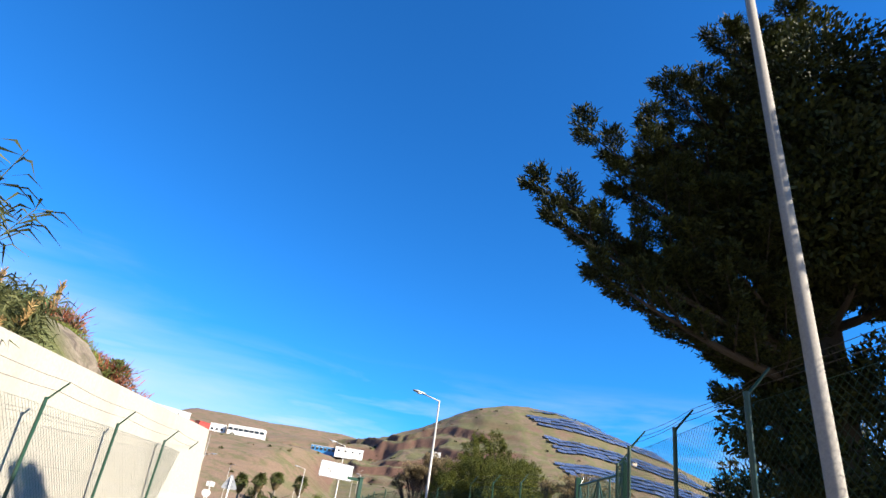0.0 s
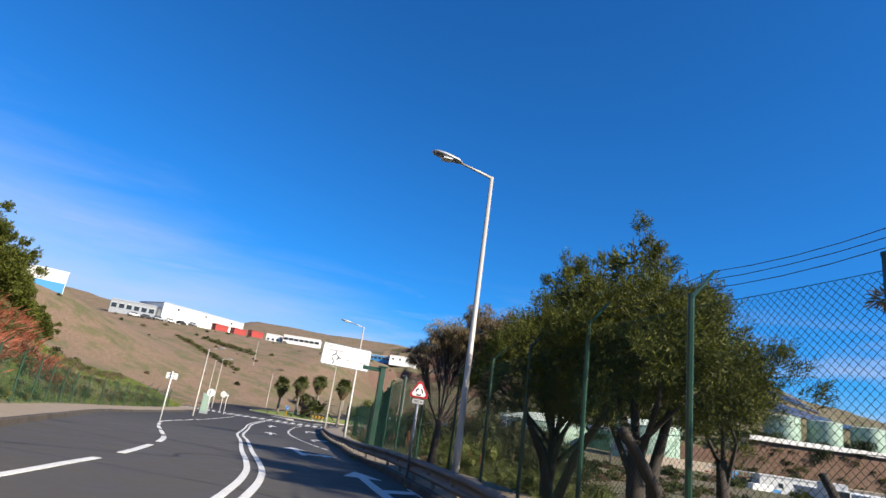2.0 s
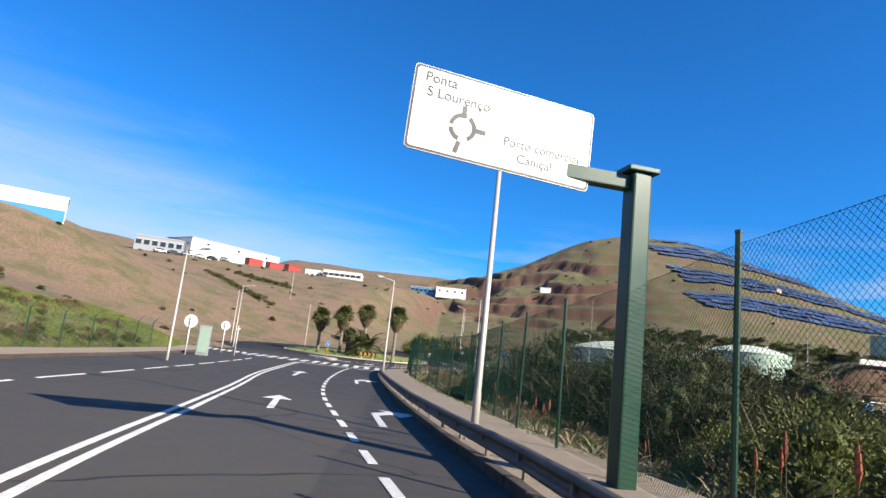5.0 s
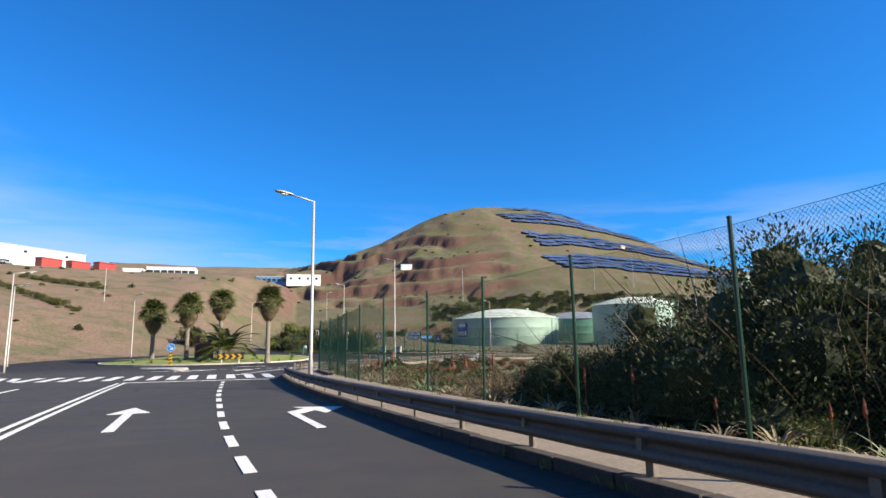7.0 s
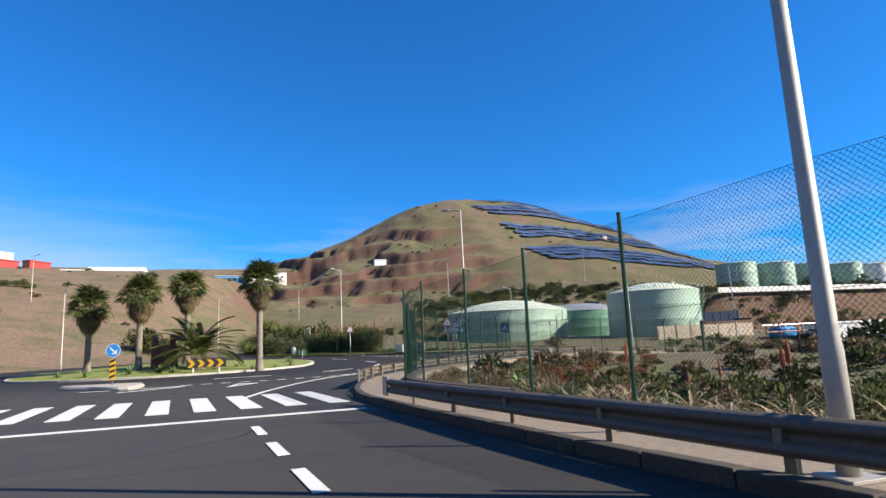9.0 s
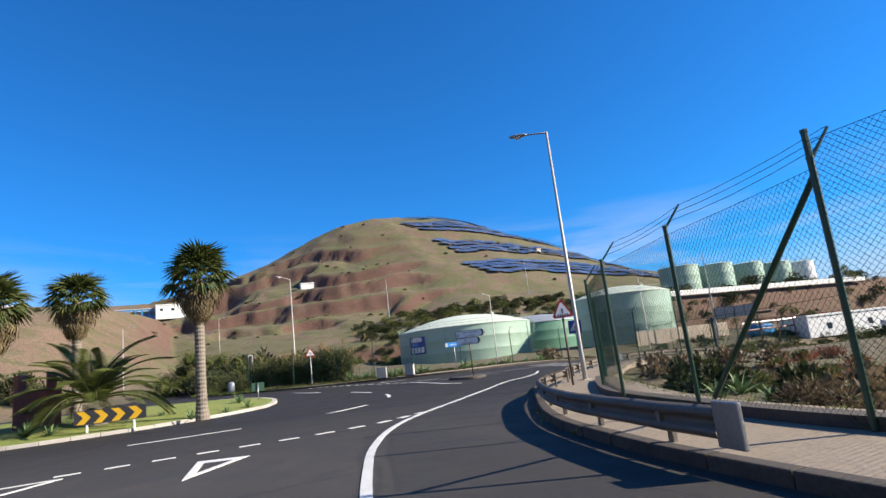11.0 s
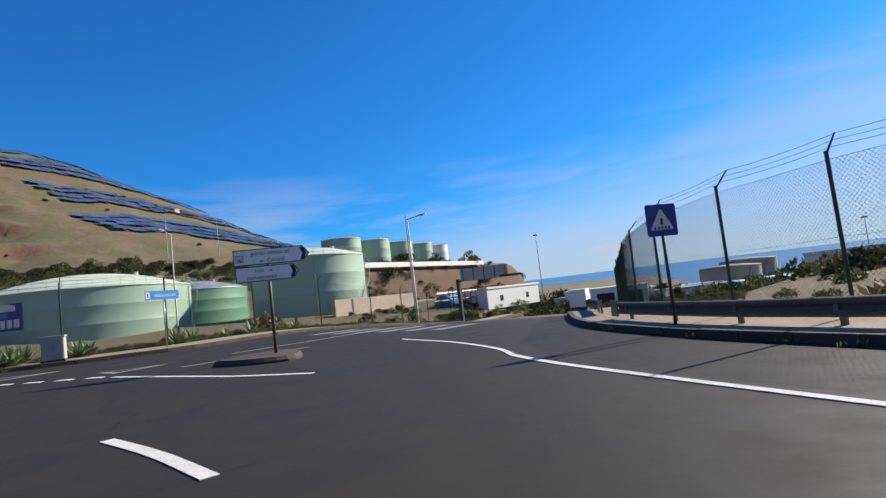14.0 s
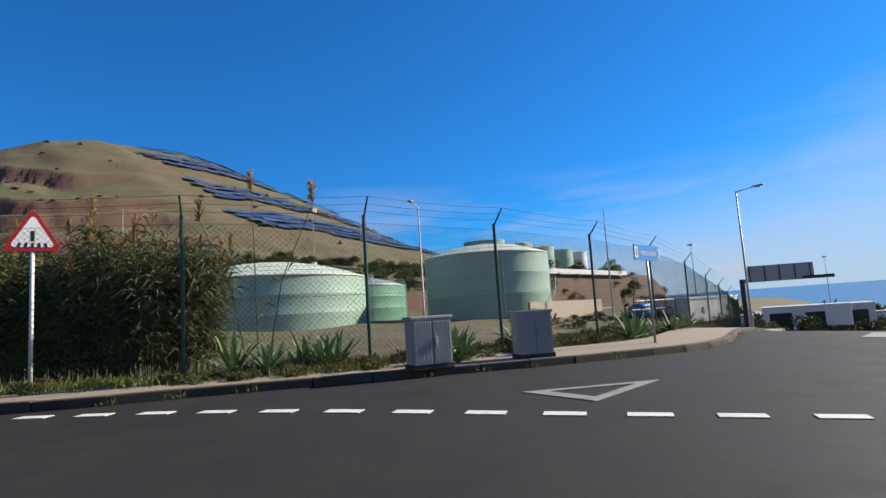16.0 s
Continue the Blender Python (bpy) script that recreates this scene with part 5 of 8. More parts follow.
text_part("Porto comercial", m, 0.185, "black", board, 0.6, -0.17, 0.011)
text_part("Caniçal", m, 0.19, "black", board, 0.5, -0.38, 0.011)
cx, cz, R = -0.62, -0.14, 0.2
for a0, a1 in ((-60, 60), (75, 175), (190, 255)):
    pts = [(cx + r * math.cos(radians(b)), cz + r * math.sin(radians(b))) for r, seq in ((R, np.linspace(a0, a1, 10)), (R - 0.06, np.linspace(a1, a0, 10))) for b in seq]
    part("symbol", MB().plate(pts, shifted(m, 0.011), 0.002), "black", board)
bar(board, m, cx, cz + 0.25, 0.065, 0.12, "black", 0.011, "symbol")
bar(board, m, cx + 0.27, cz, 0.14, 0.065, "black", 0.011, "symbol")
bar(board, m, cx - 0.05, cz - 0.29, 0.065, 0.17, "black", 0.011, "symbol", -0.25)
bar(board, m, cx + 0.5, cz - 0.02, 0.14, 0.05, "signgrey", 0.011, "symbol")
bar(board, m, -0.72, 0.46, 0.1, 0.05, "signgrey", 0.011, "symbol")

triangle_sign(-0.68, 28.78, rz1(-.5, 28.9) + .15, 3.42, 0.5, 176, "ring", "red-bordered roundabout warning sign with a distance plate", "galv", "100 m", 0.02)
triangle_sign(-9.12, 110.4, rz1(-9, 110) + .15, 2.27, 0.72, 205, "crossing", "red-bordered pedestrian crossing warning sign on a brown post", "darkpole", None, -0.03)
triangle_sign(-11.16, 146.0, rz1(-11, 146) + .15, 3.22, 0.92, 193, "crossing", "red-bordered pedestrian crossing warning sign on a white post", "white")
tw = triangle_sign(-9.9, 150.6, rz1(-10, 150) + .15, 3.0, 0.75, 240, "crossing", "pale warning sign near the scrub")
back_sign(-7.98, 24.3, rz1(-8, 24) + .15, 2.82, tri(0.7), 350, "white-posted triangular sign seen from behind")
back_sign(-15.45, 47.9, rz1(-15.5, 47.9) + .15, 2.88, rounded(0.62, 0.34, 0.04), 352, "small rectangular sign seen from behind on a white post", face="white")
back_sign(-22.2, 70.5, .60, 2.1, circle(0.36), 350, "round sign seen from behind on a white post", face="white")
back_sign(-24.4, 79.4, .47, 2.05, circle(0.32), 350, "round sign seen from behind on a white post", face="white")
back_sign(-26.6, 86.5, .0, 1.9, rounded(0.3, 0.2, 0.03), 350, "small white sign seen from behind on a white post", face="white")

# pedestrian crossing square
t = thing("crossing_sign", "blue square pedestrian crossing sign with a white triangle", "road sign")
x, y = -2.38, 119.4
post(t, x, y, rz1(x, y) + .1, 1.95, 0.035, "darkpole")
m = facing(x - 0.04, y - 0.02, 1.66, 232, 0.02)
pl = part("plate", MB().plate(rounded(0.66, 0.66, 0.05), m, 0.004), "blue", t, "blue reflective square")
part("face", MB().plate([(a, b - 0.05) for a, b in tri(0.52, 0.03)], shifted(m, 0.004), 0.003), "white", pl)
for k in range(5):
    bar(pl, m, (k - 2) * 0.075, -0.16, 0.035, 0.06, "black", 0.008, "symbol", 0.12 * (k - 2))
bar(pl, m, 0, -0.03, 0.05, 0.13, "black", 0.008, "symbol")

# stacked arrow boards to the port
t = thing("port_sign", "two white arrow boards on a post in the traffic island", "direction sign")
x, y = -3.55, 129.65
post(t, x, y, rz1(x, y) + .1, 2.45, 0.045, "darkpole")
az = 180 + math.degrees(math.atan2(-1.6, 1.55)) * -1 * 0 + 44
m0 = facing(x - 0.035, y - 0.035, 2.28, 225)


def arrow_board(z, w, h, lines, xo):
    mm = m0 @ Matrix.Translation((xo, 0, z))
    shape = lambda g: [(-w / 2 + g, -h / 2 + g), (w / 2 - h * 0.42 - g * .4, -h / 2 + g), (w / 2 - g * 1.4, 0), (w / 2 - h * 0.42 - g * .4, h / 2 - g), (-w / 2 + g, h / 2 - g)]
    b = part("board", MB().plate(shape(0), mm, 0.03), "signgrey", t, "white arrow-shaped board with black rim")
    part("border", MB().plate(shape(0.004), shifted(mm, 0.003), 0.002), "black", b)
    part("face", MB().plate(shape(0.028), shifted(mm, 0.006), 0.003), "signwhite", b)
    for body, lx, lz, s in lines:
        text_part(body, mm, s, "black", b, lx, lz, 0.011)
    hx = w / 2 - h * 0.42
    part("symbol", MB().plate([(hx - 0.09, h * 0.40), (hx + 0.02, h * 0.40), (w / 2 - 0.085, 0), (hx + 0.02, -h * 0.40), (hx - 0.09, -h * 0.40), (w / 2 - 0.195, 0)], shifted(mm, 0.011), 0.002), "black", b)
    return b, mm


b, mm = arrow_board(0.02, 2.06, 0.45, [("porto comercial", -0.03, 0.09, 0.16), ("Caniçal", 0.1, -0.11, 0.16)], 0.12)
part("symbol", MB().plate(rounded(0.2, 0.2, 0.02), shifted(mm @ Matrix.Translation((-0.86, 0, -0.03)), 0.011), 0.002), "black", b)
part("symbol", MB().plate(rounded(0.17, 0.17, 0.015), shifted(mm @ Matrix.Translation((-0.86, 0, -0.03)), 0.014), 0.002), "white", b)
bar(b, mm, -0.86, -0.07, 0.12, 0.03, "black", 0.017, "symbol", -0.4)
bar(b, mm, -0.28, -0.13, 0.1, 0.05, "signgrey", 0.011, "symbol")
b, mm = arrow_board(-0.45, 1.72, 0.43, [("cais", -0.22, 0.09, 0.16), ("contentores", -0.16, -0.1, 0.16)], -0.02)
bar(b, mm, 0.08, 0.07, 0.09, 0.05, "signgrey", 0.011, "symbol")

# blue arrow board
t = thing("restaurant_sign", "light blue arrow board on a thin grey post", "direction sign")
x, y = -0.62, 139.1
post(t, x, y, rz1(x, y) + .15, 2.15, 0.03, "galv")
m = facing(x, y - 0.04, 1.98, 180)
w, h = 1.55, 0.36
b = part("board", MB().plate([(-w / 2, -h / 2), (w / 2 - 0.13, -h / 2), (w / 2, 0), (w / 2 - 0.13, h / 2), (-w / 2, h / 2)], m, 0.025), "skyblue", t, "light blue arrow-shaped board")
text_part("restaurante", m, 0.2, "white", b, 0.05, 0.0, 0.004)
bar(b, m, -0.68, 0, 0.17, 0.25, "white", 0.004, "symbol")
bar(b, m, -0.68, 0, 0.05, 0.16, "black", 0.008, "symbol")
part("symbol", MB().plate([(0.62, 0.12), (0.67, 0.12), (0.77, 0), (0.67, -0.12), (0.62, -0.12), (0.72, 0)], shifted(m, 0.004), 0.002), "white", b)

# keep-right bollard sign on the splitter
t = thing("arrow_sign", "round blue arrow sign over a yellow and black striped base", "road sign")
x, y = -25.6, 110.2
z = rz1(x, y) + 0.15
post(t, x, y, z, z + 1.85, 0.03, "galv")
m = facing(x, y - 0.05, z + 1.6, 185)
pl = part("plate", MB().plate(circle(0.33), m, 0.004), "blue", t, "round blue plate")
part("border", MB().plate(circle(0.325), shifted(m, 0.003), 0.002), "white", pl)
part("face", MB().plate(circle(0.30), shifted(m, 0.006), 0.003), "skyblue", pl)
bar(pl, m, -0.03, 0.03, 0.32, 0.06, "white", 0.011, "symbol", radians(-45))
part("symbol", MB().plate([(0.17, -0.17), (0.17, 0.06), (-0.06, -0.17)], shifted(m, 0.011), 0.002), "white", pl)
m2 = facing(x, y - 0.05, z + 0.72, 185)
base = part("marker_panel", MB().plate(rounded(0.26, 0.95, 0.02), m2, 0.02), "yellow", t, "yellow marker panel with black stripes")
for k in range(4):
    part("stripe", MB().plate([(-0.125, -0.42 + k * 0.24), (0.125, -0.52 + k * 0.24 + 0.2), (0.125, -0.42 + k * 0.24 + 0.2), (-0.125, -0.31 + k * 0.24)], shifted(m2, 0.004), 0.003), "black", base)

# yellow chevron board on the island
t = thing("chevron_board", "dark chevron board with yellow arrows on white posts", "road sign")
ca, cb = Vector((-24.4, 122.5)), Vector((-21.9, 122.4))
zb = rz1(-23, 122.5) + 0.15
m = facing(-23.15, 122.45, zb + 0.62, 185, 0.0)
for px in (-0.85, 0.85):
    pp = m @ Vector((px, 0.05, 0))
    part("leg", MB().cbox((pp.x, pp.y, zb + 0.25), (0.08, 0.08, 0.7), 0.01), "white", t)
pl = part("plate", MB().plate(rounded(2.6, 0.55, 0.03), m, 0.02), "chevdark", t, "dark board")
for k in range(4):
    px = -1.02 + k * 0.62
    part("chevron", MB().plate([(px - 0.2, 0.25), (px + 0.08, 0.25), (px + 0.32, 0), (px + 0.08, -0.25), (px - 0.2, -0.25), (px + 0.04, 0)], shifted(m, 0.004), 0.003), "yellow", pl, "yellow chevron")

# small plate seen from behind, on the island's far tip
t = thing("marker_sign", "low grey plate on a short post in the grass", "road sign")
post(t, -16.6, 133.0, rz1(-16.6, 133) + .15, 0.75, 0.03, "galv")
part("plate", MB().plate(rounded(0.75, 0.5, 0.03), facing(-16.6, 133.04, 0.5, 10), 0.01), "greenwall", t)


# ---- storage tanks ----
def tank(x, y, z, r, h, dome, label, wall="tank", roof="tankroof", stair=True, logo=False):
    t = thing("storage_tank", label, "storage tank", (x, y, z))
    part("shell", MB().lathe((0, 0, 0), [(r, -0.5), (r, h * 0.33), (r + 0.01, h * 0.335), (r, h * 0.34), (r, h * 0.66), (r + 0.01, h * 0.665), (r, h * 0.67), (r, h)], 64), wall, t, "pale green welded steel shell", smooth=True)
    prof = [(r + 0.12, h - 0.06), (r + 0.12, h + 0.05)] + [(r * (1 - u), h + 0.05 + dome * (1 - (1 - u) ** 2)) for u in (0.02, 0.15, 0.3, 0.45, 0.6, 0.75, 0.9, 0.99)]
    part("roof", MB().lathe((0, 0, 0), prof, 64), roof, t, "shallow domed roof", smooth=True)
    mb = MB()
    n = int(r * 4)
    for k in range(n):
        a = 2 * math.pi * k / n
        mb.tube([(r * math.cos(a), r * math.sin(a), h), (r * math.cos(a), r * math.sin(a), h + 0.95)], 0.025, 4)
    for hh in (0.5, 0.95):
        mb.tube([(r * math.cos(2 * math.pi * k / 48), r * math.sin(2 * math.pi * k / 48), h + hh) for k in range(49)], 0.025, 4, False)
    part("rail", mb, "tank", t)
    if stair:
        mb = MB()
        a0 = radians(-28)
        for k in range(26):
            a = a0 - k * 0.55 * h / 26 / r * 2.0
            zz = h * (1 - k / 26)
            ca, sa = math.cos(a), math.sin(a)
            mb.box((ca * (r + 0.45), sa * (r + 0.45), zz), (0.8, 0.32, 0.05), a)
        pts = [(math.cos(a0 - k * 0.55 * h / 26 / r * 2.0) * (r + 0.85), math.sin(a0 - k * 0.55 * h / 26 / r * 2.0) * (r + 0.85), h * (1 - k / 26) + 0.95) for k in range(27)]
        mb.tube(pts, 0.03, 5)
        part("stair", mb, "tank", t)
    part("hatch", MB().lathe((r * 0.35, -r * 0.3, h + dome * 0.75), [(0.35, 0), (0.35, 0.5), (0.42, 0.52), (0.42, 0.58), (0.05, 0.6)], 12), roof, t)
    for px in (-50, -130):
        mb = MB()
        a = radians(px)
        mb.tube([(math.cos(a) * (r + 0.12), math.sin(a) * (r + 0.12), 0), (math.cos(a) * (r + 0.12), math.sin(a) * (r + 0.12), h * 0.95)], 0.07, 8)
        part("pipe", mb, "tank", t)
    return t


tk = tank(29.3, 202.6, -0.2, 13.3, 6.9, 2.6, "wide pale green storage tank with a low domed roof")
a = radians(-157)
m = Matrix.Translation((29.3 + 13.36 * math.cos(a), 202.6 + 13.36 * math.sin(a), 4.1)) @ Matrix.Rotation(a + math.pi / 2, 4, "Z")
# curved emblem panel on the shell
mb = MB()
vs, fs = [], []
for k in range(9):
    aa = a + (k - 4) / 8 * 0.31
    for zz in (2.4, 5.6):
        vs.append((29.3 + 13.38 * math.cos(aa), 202.6 + 13.38 * math.sin(aa), zz))
fs = [(2 * k, 2 * k + 2, 2 * k + 3, 2 * k + 1) for k in range(8)]
mb.add(vs, fs)
pnl = part("emblem_panel", mb, "blue", tk, "blue panel with a white emblem")
pnl.matrix_parent_inverse = tk.matrix_world.inverted()
for z0, z1, a0, a1, mat in ((4.7, 5.35, -0.12, 0.10, "white"), (3.95, 4.5, -0.10, 0.02, "skyblue"), (2.7, 3.7, -0.125, -0.075, "white"), (2.7, 3.7, -0.055, -0.005, "white"), (2.7, 3.7, 0.012, 0.062, "white"), (2.7, 3.7, 0.078, 0.13, "white")):
    mb = MB()
    vs = []
    for k in range(4):
        aa = a + a0 + (a1 - a0) * k / 3
        for zz in (z0, z1 + (0.25 * math.sin(k / 3 * math.pi) if z0 > 4.6 else 0)):
            vs.append((29.3 + 13.41 * math.cos(aa), 202.6 + 13.41 * math.sin(aa), zz))
    mb.add(vs, [(2 * k, 2 * k + 2, 2 * k + 3, 2 * k + 1) for k in range(3)])
    part("emblem", mb, mat, pnl)
tank(55.0, 185.0, 0.4, 9.15, 8.6, 1.9, "tall pale green storage tank with a domed roof")
tank(57, 221, 0.8, 12.0, 6.3, 2.2, "green storage tank between two larger ones", wall="tankdark", roof="signgrey", stair=False)
for i, (x, y, r) in enumerate(((118.4, 232, 5.9), (133.3, 231.6, 5.4), (149.5, 233.4, 5.2), (165.5, 235, 5.0), (181, 237, 4.6))):
    tagged(tank(x, y, 12.0, r, 8.9, 0.5, "pale green storage tank on a terrace" if i < 4 else "small white storage tank on a terrace", wall="tank" if i < 4 else "white", stair=False), group="storage tanks on the terrace")
part("bund_wall", MB().cbox((146, 221.5, 12.0), (88, 0.5, 1.5), 0.05), "render", None, "long pale concrete wall under the terrace", kind="structure")
part("bund_wall", MB().cbox((58, 173.5, 0.6), (22, 0.4, 2.4), 0.05, 0.05), "beige", None, "pale concrete containment wall before the tanks", kind="structure")


# ---- solar arrays ----
def solar_array(x0, y0, cols, rows, label, dx=5.3, dy=4.3, skew=-1.5):
    t = thing("solar_array", label, "solar panels")
    mb = MB().box((0, 0, 0), (5.0, 3.9, 0.06))
    mesh = None
    for r in range(rows):
        for c in range(cols):
            x, y = x0 + c * dx + r * skew, y0 + r * dy + c * 0.32
            z = at(x, y)
            gxs, gys = (at(x + 2, y) - at(x - 2, y)) / 4, (at(x, y + 2) - at(x, y - 2)) / 4
            if mesh is None:
                ob = part("panel", mb, "solar", t)
                mesh = ob.data
            else:
                ob = part("panel", mesh, None, t)
            ob.matrix_world = Matrix.Translation((x, y, z + 0.9 + random.uniform(-0.1, 0.1))) @ Matrix.Rotation(-math.atan(gxs), 4, "Y") @ Matrix.Rotation(math.atan(gys) * 0.9, 4, "X") @ Matrix.Rotation(random.uniform(-0.02, 0.02), 4, "Z")
    return t


solar_array(84, 288, 24, 4, "rows of dark blue solar panels low on the hillside")
solar_array(85, 317.5, 20, 4, "rows of dark blue solar panels across the hillside")
solar_array(80, 345.5, 16, 4, "rows of dark blue solar panels near the hilltop")
solar_array(82, 369, 9, 2, "dark blue solar panels at the hilltop")


# ---- works and houses ----
def block(name, label, x, y, w, d, h, turn, wall="render", roof="roofgrey", z=None, win=(), category="building", roof_h=0.35):
    """A flat-roofed block: w along its front; win: rows of (floor height, count, width, height, material)."""
    z = at(x, y) - 0.4 if z is None else z
    t = thing(name, label, category, (x, y, z), turn)
    part("wall", MB().cbox((0, 0, h / 2), (w, d, h), 0.05), wall, t)
    part("roof", MB().cbox((0, 0, h + roof_h / 2 - 0.05), (w + 0.3, d + 0.3, roof_h), 0.05), roof, t)
    for zf, n, ww, hh, mat in win:
        for k in range(n):
            px = -w / 2 + w * (k + 0.5) / n
            wi = part("window", MB().box((px, -d / 2 - 0.02, zf), (ww, 0.08, hh)), mat, t)
            part("frame", MB().box((px, -d / 2 - 0.05, zf + hh / 2 + 0.05), (ww + 0.15, 0.06, 0.1)), "white", wi)
    return t


w1 = block("warehouse", "long white industrial warehouse on the plateau", -109.6, 249.9, 38.6, 16, 8.6, radians(60.4), "white", "roofgrey", z=22.0, win=((7.3, 3, 1.0, 0.8, "glass"),))
for k in range(5):
    part("window", MB().box((-19.35, -6 + k * 3, 6.6), (0.1, 1.8, 1.0)), "signgrey", w1)
for k in range(2):
    part("door", MB().box((-19.36, -4 + k * 7, 3.8), (0.1, 3.4, 3.4)), "roofgrey", w1)
block("office_building", "grey glazed showroom at the warehouse's end", -121.5, 226.5, 15, 9, 5.6, radians(24), "signgrey", "roofgrey", z=22.6, win=((3.6, 6, 1.7, 1.6, "glass"),))
for k in range(6):
    lx, ly = -117 + k * 3.2, 219.5 + k * 2.6
    cr = thing("car", "parked car before the warehouse", "car", (lx, ly, at(lx, ly)), 1.0 + 0.1 * k, group="cars before the warehouse")
    part("body", MB().cbox((0, 0, 0.62), (4.2, 1.75, 0.62), 0.16), ("white", "chevdark", "signgrey")[k % 3], cr)
    part("cabin", MB().cbox((-0.2, 0, 1.12), (2.2, 1.55, 0.55), 0.2), "glass", cr)
    for wx in (-1.3, 1.3):
        for wy in (-0.8, 0.8):
            part("wheel", MB().tube([(wx, wy - 0.1, 0.32), (wx, wy + 0.1, 0.32)], 0.32, 14), "black", cr)
block("warehouse", "blue and white industrial hall high on the slope", -101.5, 146.5, 13.2, 10, 5.4, radians(38), "white", "white", z=18.0, win=((1.7, 1, 13.0, 2.3, "bluewall"),))
block("office_building", "white two-storey office block on the plateau", -83.5, 327, 19, 12, 7.8, radians(8), "render", "white", z=26.6, win=((2.4, 7, 2.2, 1.3, "glass"), (6.0, 7, 2.4, 1.3, "glass")))
block("house", "small white building on the plateau", -98.5, 325, 7.5, 7, 6.9, radians(8), "render", "white", z=26.9, win=((4.4, 3, 1.3, 1.1, "glass"),))
block("shed", "long low dark green shed on the plateau", -64, 335, 20, 8, 3.2, radians(4), "greenwall", "greenwall", z=26.2)
block("office_building", "blue-fronted works building on the plateau", -42.5, 333, 13, 9, 4.6, radians(6), "bluewall", "roofgrey", z=26.9, win=((3.2, 6, 1.6, 1.4, "glass"),))
block("warehouse", "white works hall with a few small windows", -28.3, 331, 15, 10, 5.0, radians(6), "render", "white", z=27.1, win=((3.4, 4, 1.0, 0.9, "glass"),))
block("hut", "tiny white hut on the hillside track", 18, 320, 5, 3, 2.5, 0.0, "white", "white")
block("hut", "small pale hut among the solar panels", 126, 322.5, 2.8, 2.2, 1.9, 0.3, "beige", "beige")
for k in range(3):
    block("container", "red shipping container beside the warehouse", -93.5 + k * 4.2, 240 + k * 8.5, 6.2, 2.5, 2.6, radians(62), "redwall", "redwall", category="container")
block("pump_house", "long low white building in the works yard", 85, 165, 19, 6, 3.6, radians(-6), "white", "white", win=((1.8, 2, 1.0, 1.0, "glass"),))
block("garage_building", "white building with three dark garage doors", 112, 152.5, 17, 9, 4.2, radians(-78), "render", "white", z=-6.0, win=((1.7, 3, 3.6, 3.2, "glass"),))
block("works_building", "dark control building in the yard", 120, 205, 22, 8, 4.5, radians(-4), "greybuild", "beige")
for x, y, w, d, h, tn, wl_, rf, zz, lab in ((150, 165, 24, 12, 5, -30, "white", "roofgrey", -9, "low white industrial shed near the port"), (185, 150, 26, 14, 6, -40, "render", "roofgrey", -11, "white industrial shed near the port"),
                                   (210, 172, 34, 16, 7, -20, "white", "white", -12, "long white shed near the port"), (170, 128, 22, 18, 6, -60, "render", "roofgrey", -11, "low white house below the road"),
                                   (150, 103, 40, 16, 6.5, -70, "white", "white", -10.5, "large white-roofed hall below the fence"), (215, 120, 30, 14, 6, -50, "render", "white", -14, "plain white building near the port"),
                                   (250, 185, 40, 14, 6, -30, "greybuild", "roofgrey", -15, "long dark shed near the port"), (64, 100, 30, 12, 5.0, -80, "white", "white", -4.5, "white-roofed hall in the valley"), (270, 150, 30, 14, 7, -50, "render", "roofgrey", -18, "plain white building near the port"), (56, 76, 12, 7, 4.0, 20, "render", "white", -3.4, "small white house in the valley")):
    block("port_building", lab, x, y, w, d, h, radians(tn), wl_, rf, z=zz, win=((h * 0.55, 5, 1.6, 1.4, "glass"),))
for x, y, w, d, h, tn, zz, wl_ in ((128, 150, 11, 8, 3.6, -50, -7.6, "render"), (140, 142, 13, 9, 4.2, -35, -8.4, "white"), (152, 158, 10, 8, 4.0, -60, -8.2, "render"), (166, 146, 16, 9, 4.4, -40, -9.6, "render"), (178, 162, 12, 9, 4.4, -20, -9.4, "beige"), (196, 150, 18, 10, 5.0, -50, -11, "white"), (212, 160, 14, 10, 5.2, -30, -11.4, "render"), (160, 122, 20, 12, 5.4, -65, -10, "white"), (185, 112, 22, 12, 6.0, -60, -12, "render"), (232, 170, 26, 12, 6.0, -40, -13, "white")):
    block("house", "low white house among trees above the port", x, y, w, d, h, radians(tn), wl_, "roofgrey" if w % 2 else "white", z=zz, win=((h * 0.55, 4, 1.3, 1.2, "glass"),))
for x, y, r, h in ((236, 138, 11, 17), (262, 133, 11, 19)):
    t = thing("silo", "grey concrete silo beside the sea", "silo", (x, y, -18))
    part("shell", MB().lathe((0, 0, 0), [(r, 0), (r, h * 0.5), (r, h)], 40), "greybuild", t, smooth=True)
    part("roof", MB().lathe((0, 0, h), [(r + 0.2, -0.1), (r + 0.2, 0.15), (r * 0.5, 0.9), (0.1, 1.2)], 40), "greybuild", t, smooth=True)
    part("stair", MB().tube([(-r * 1.0, -r * 0.35, h * 0.15), (-r * 0.93, -r * 0.5, h * 0.55), (-r * 0.7, -r * 0.8, h)], 0.35, 6), "signgrey", t)
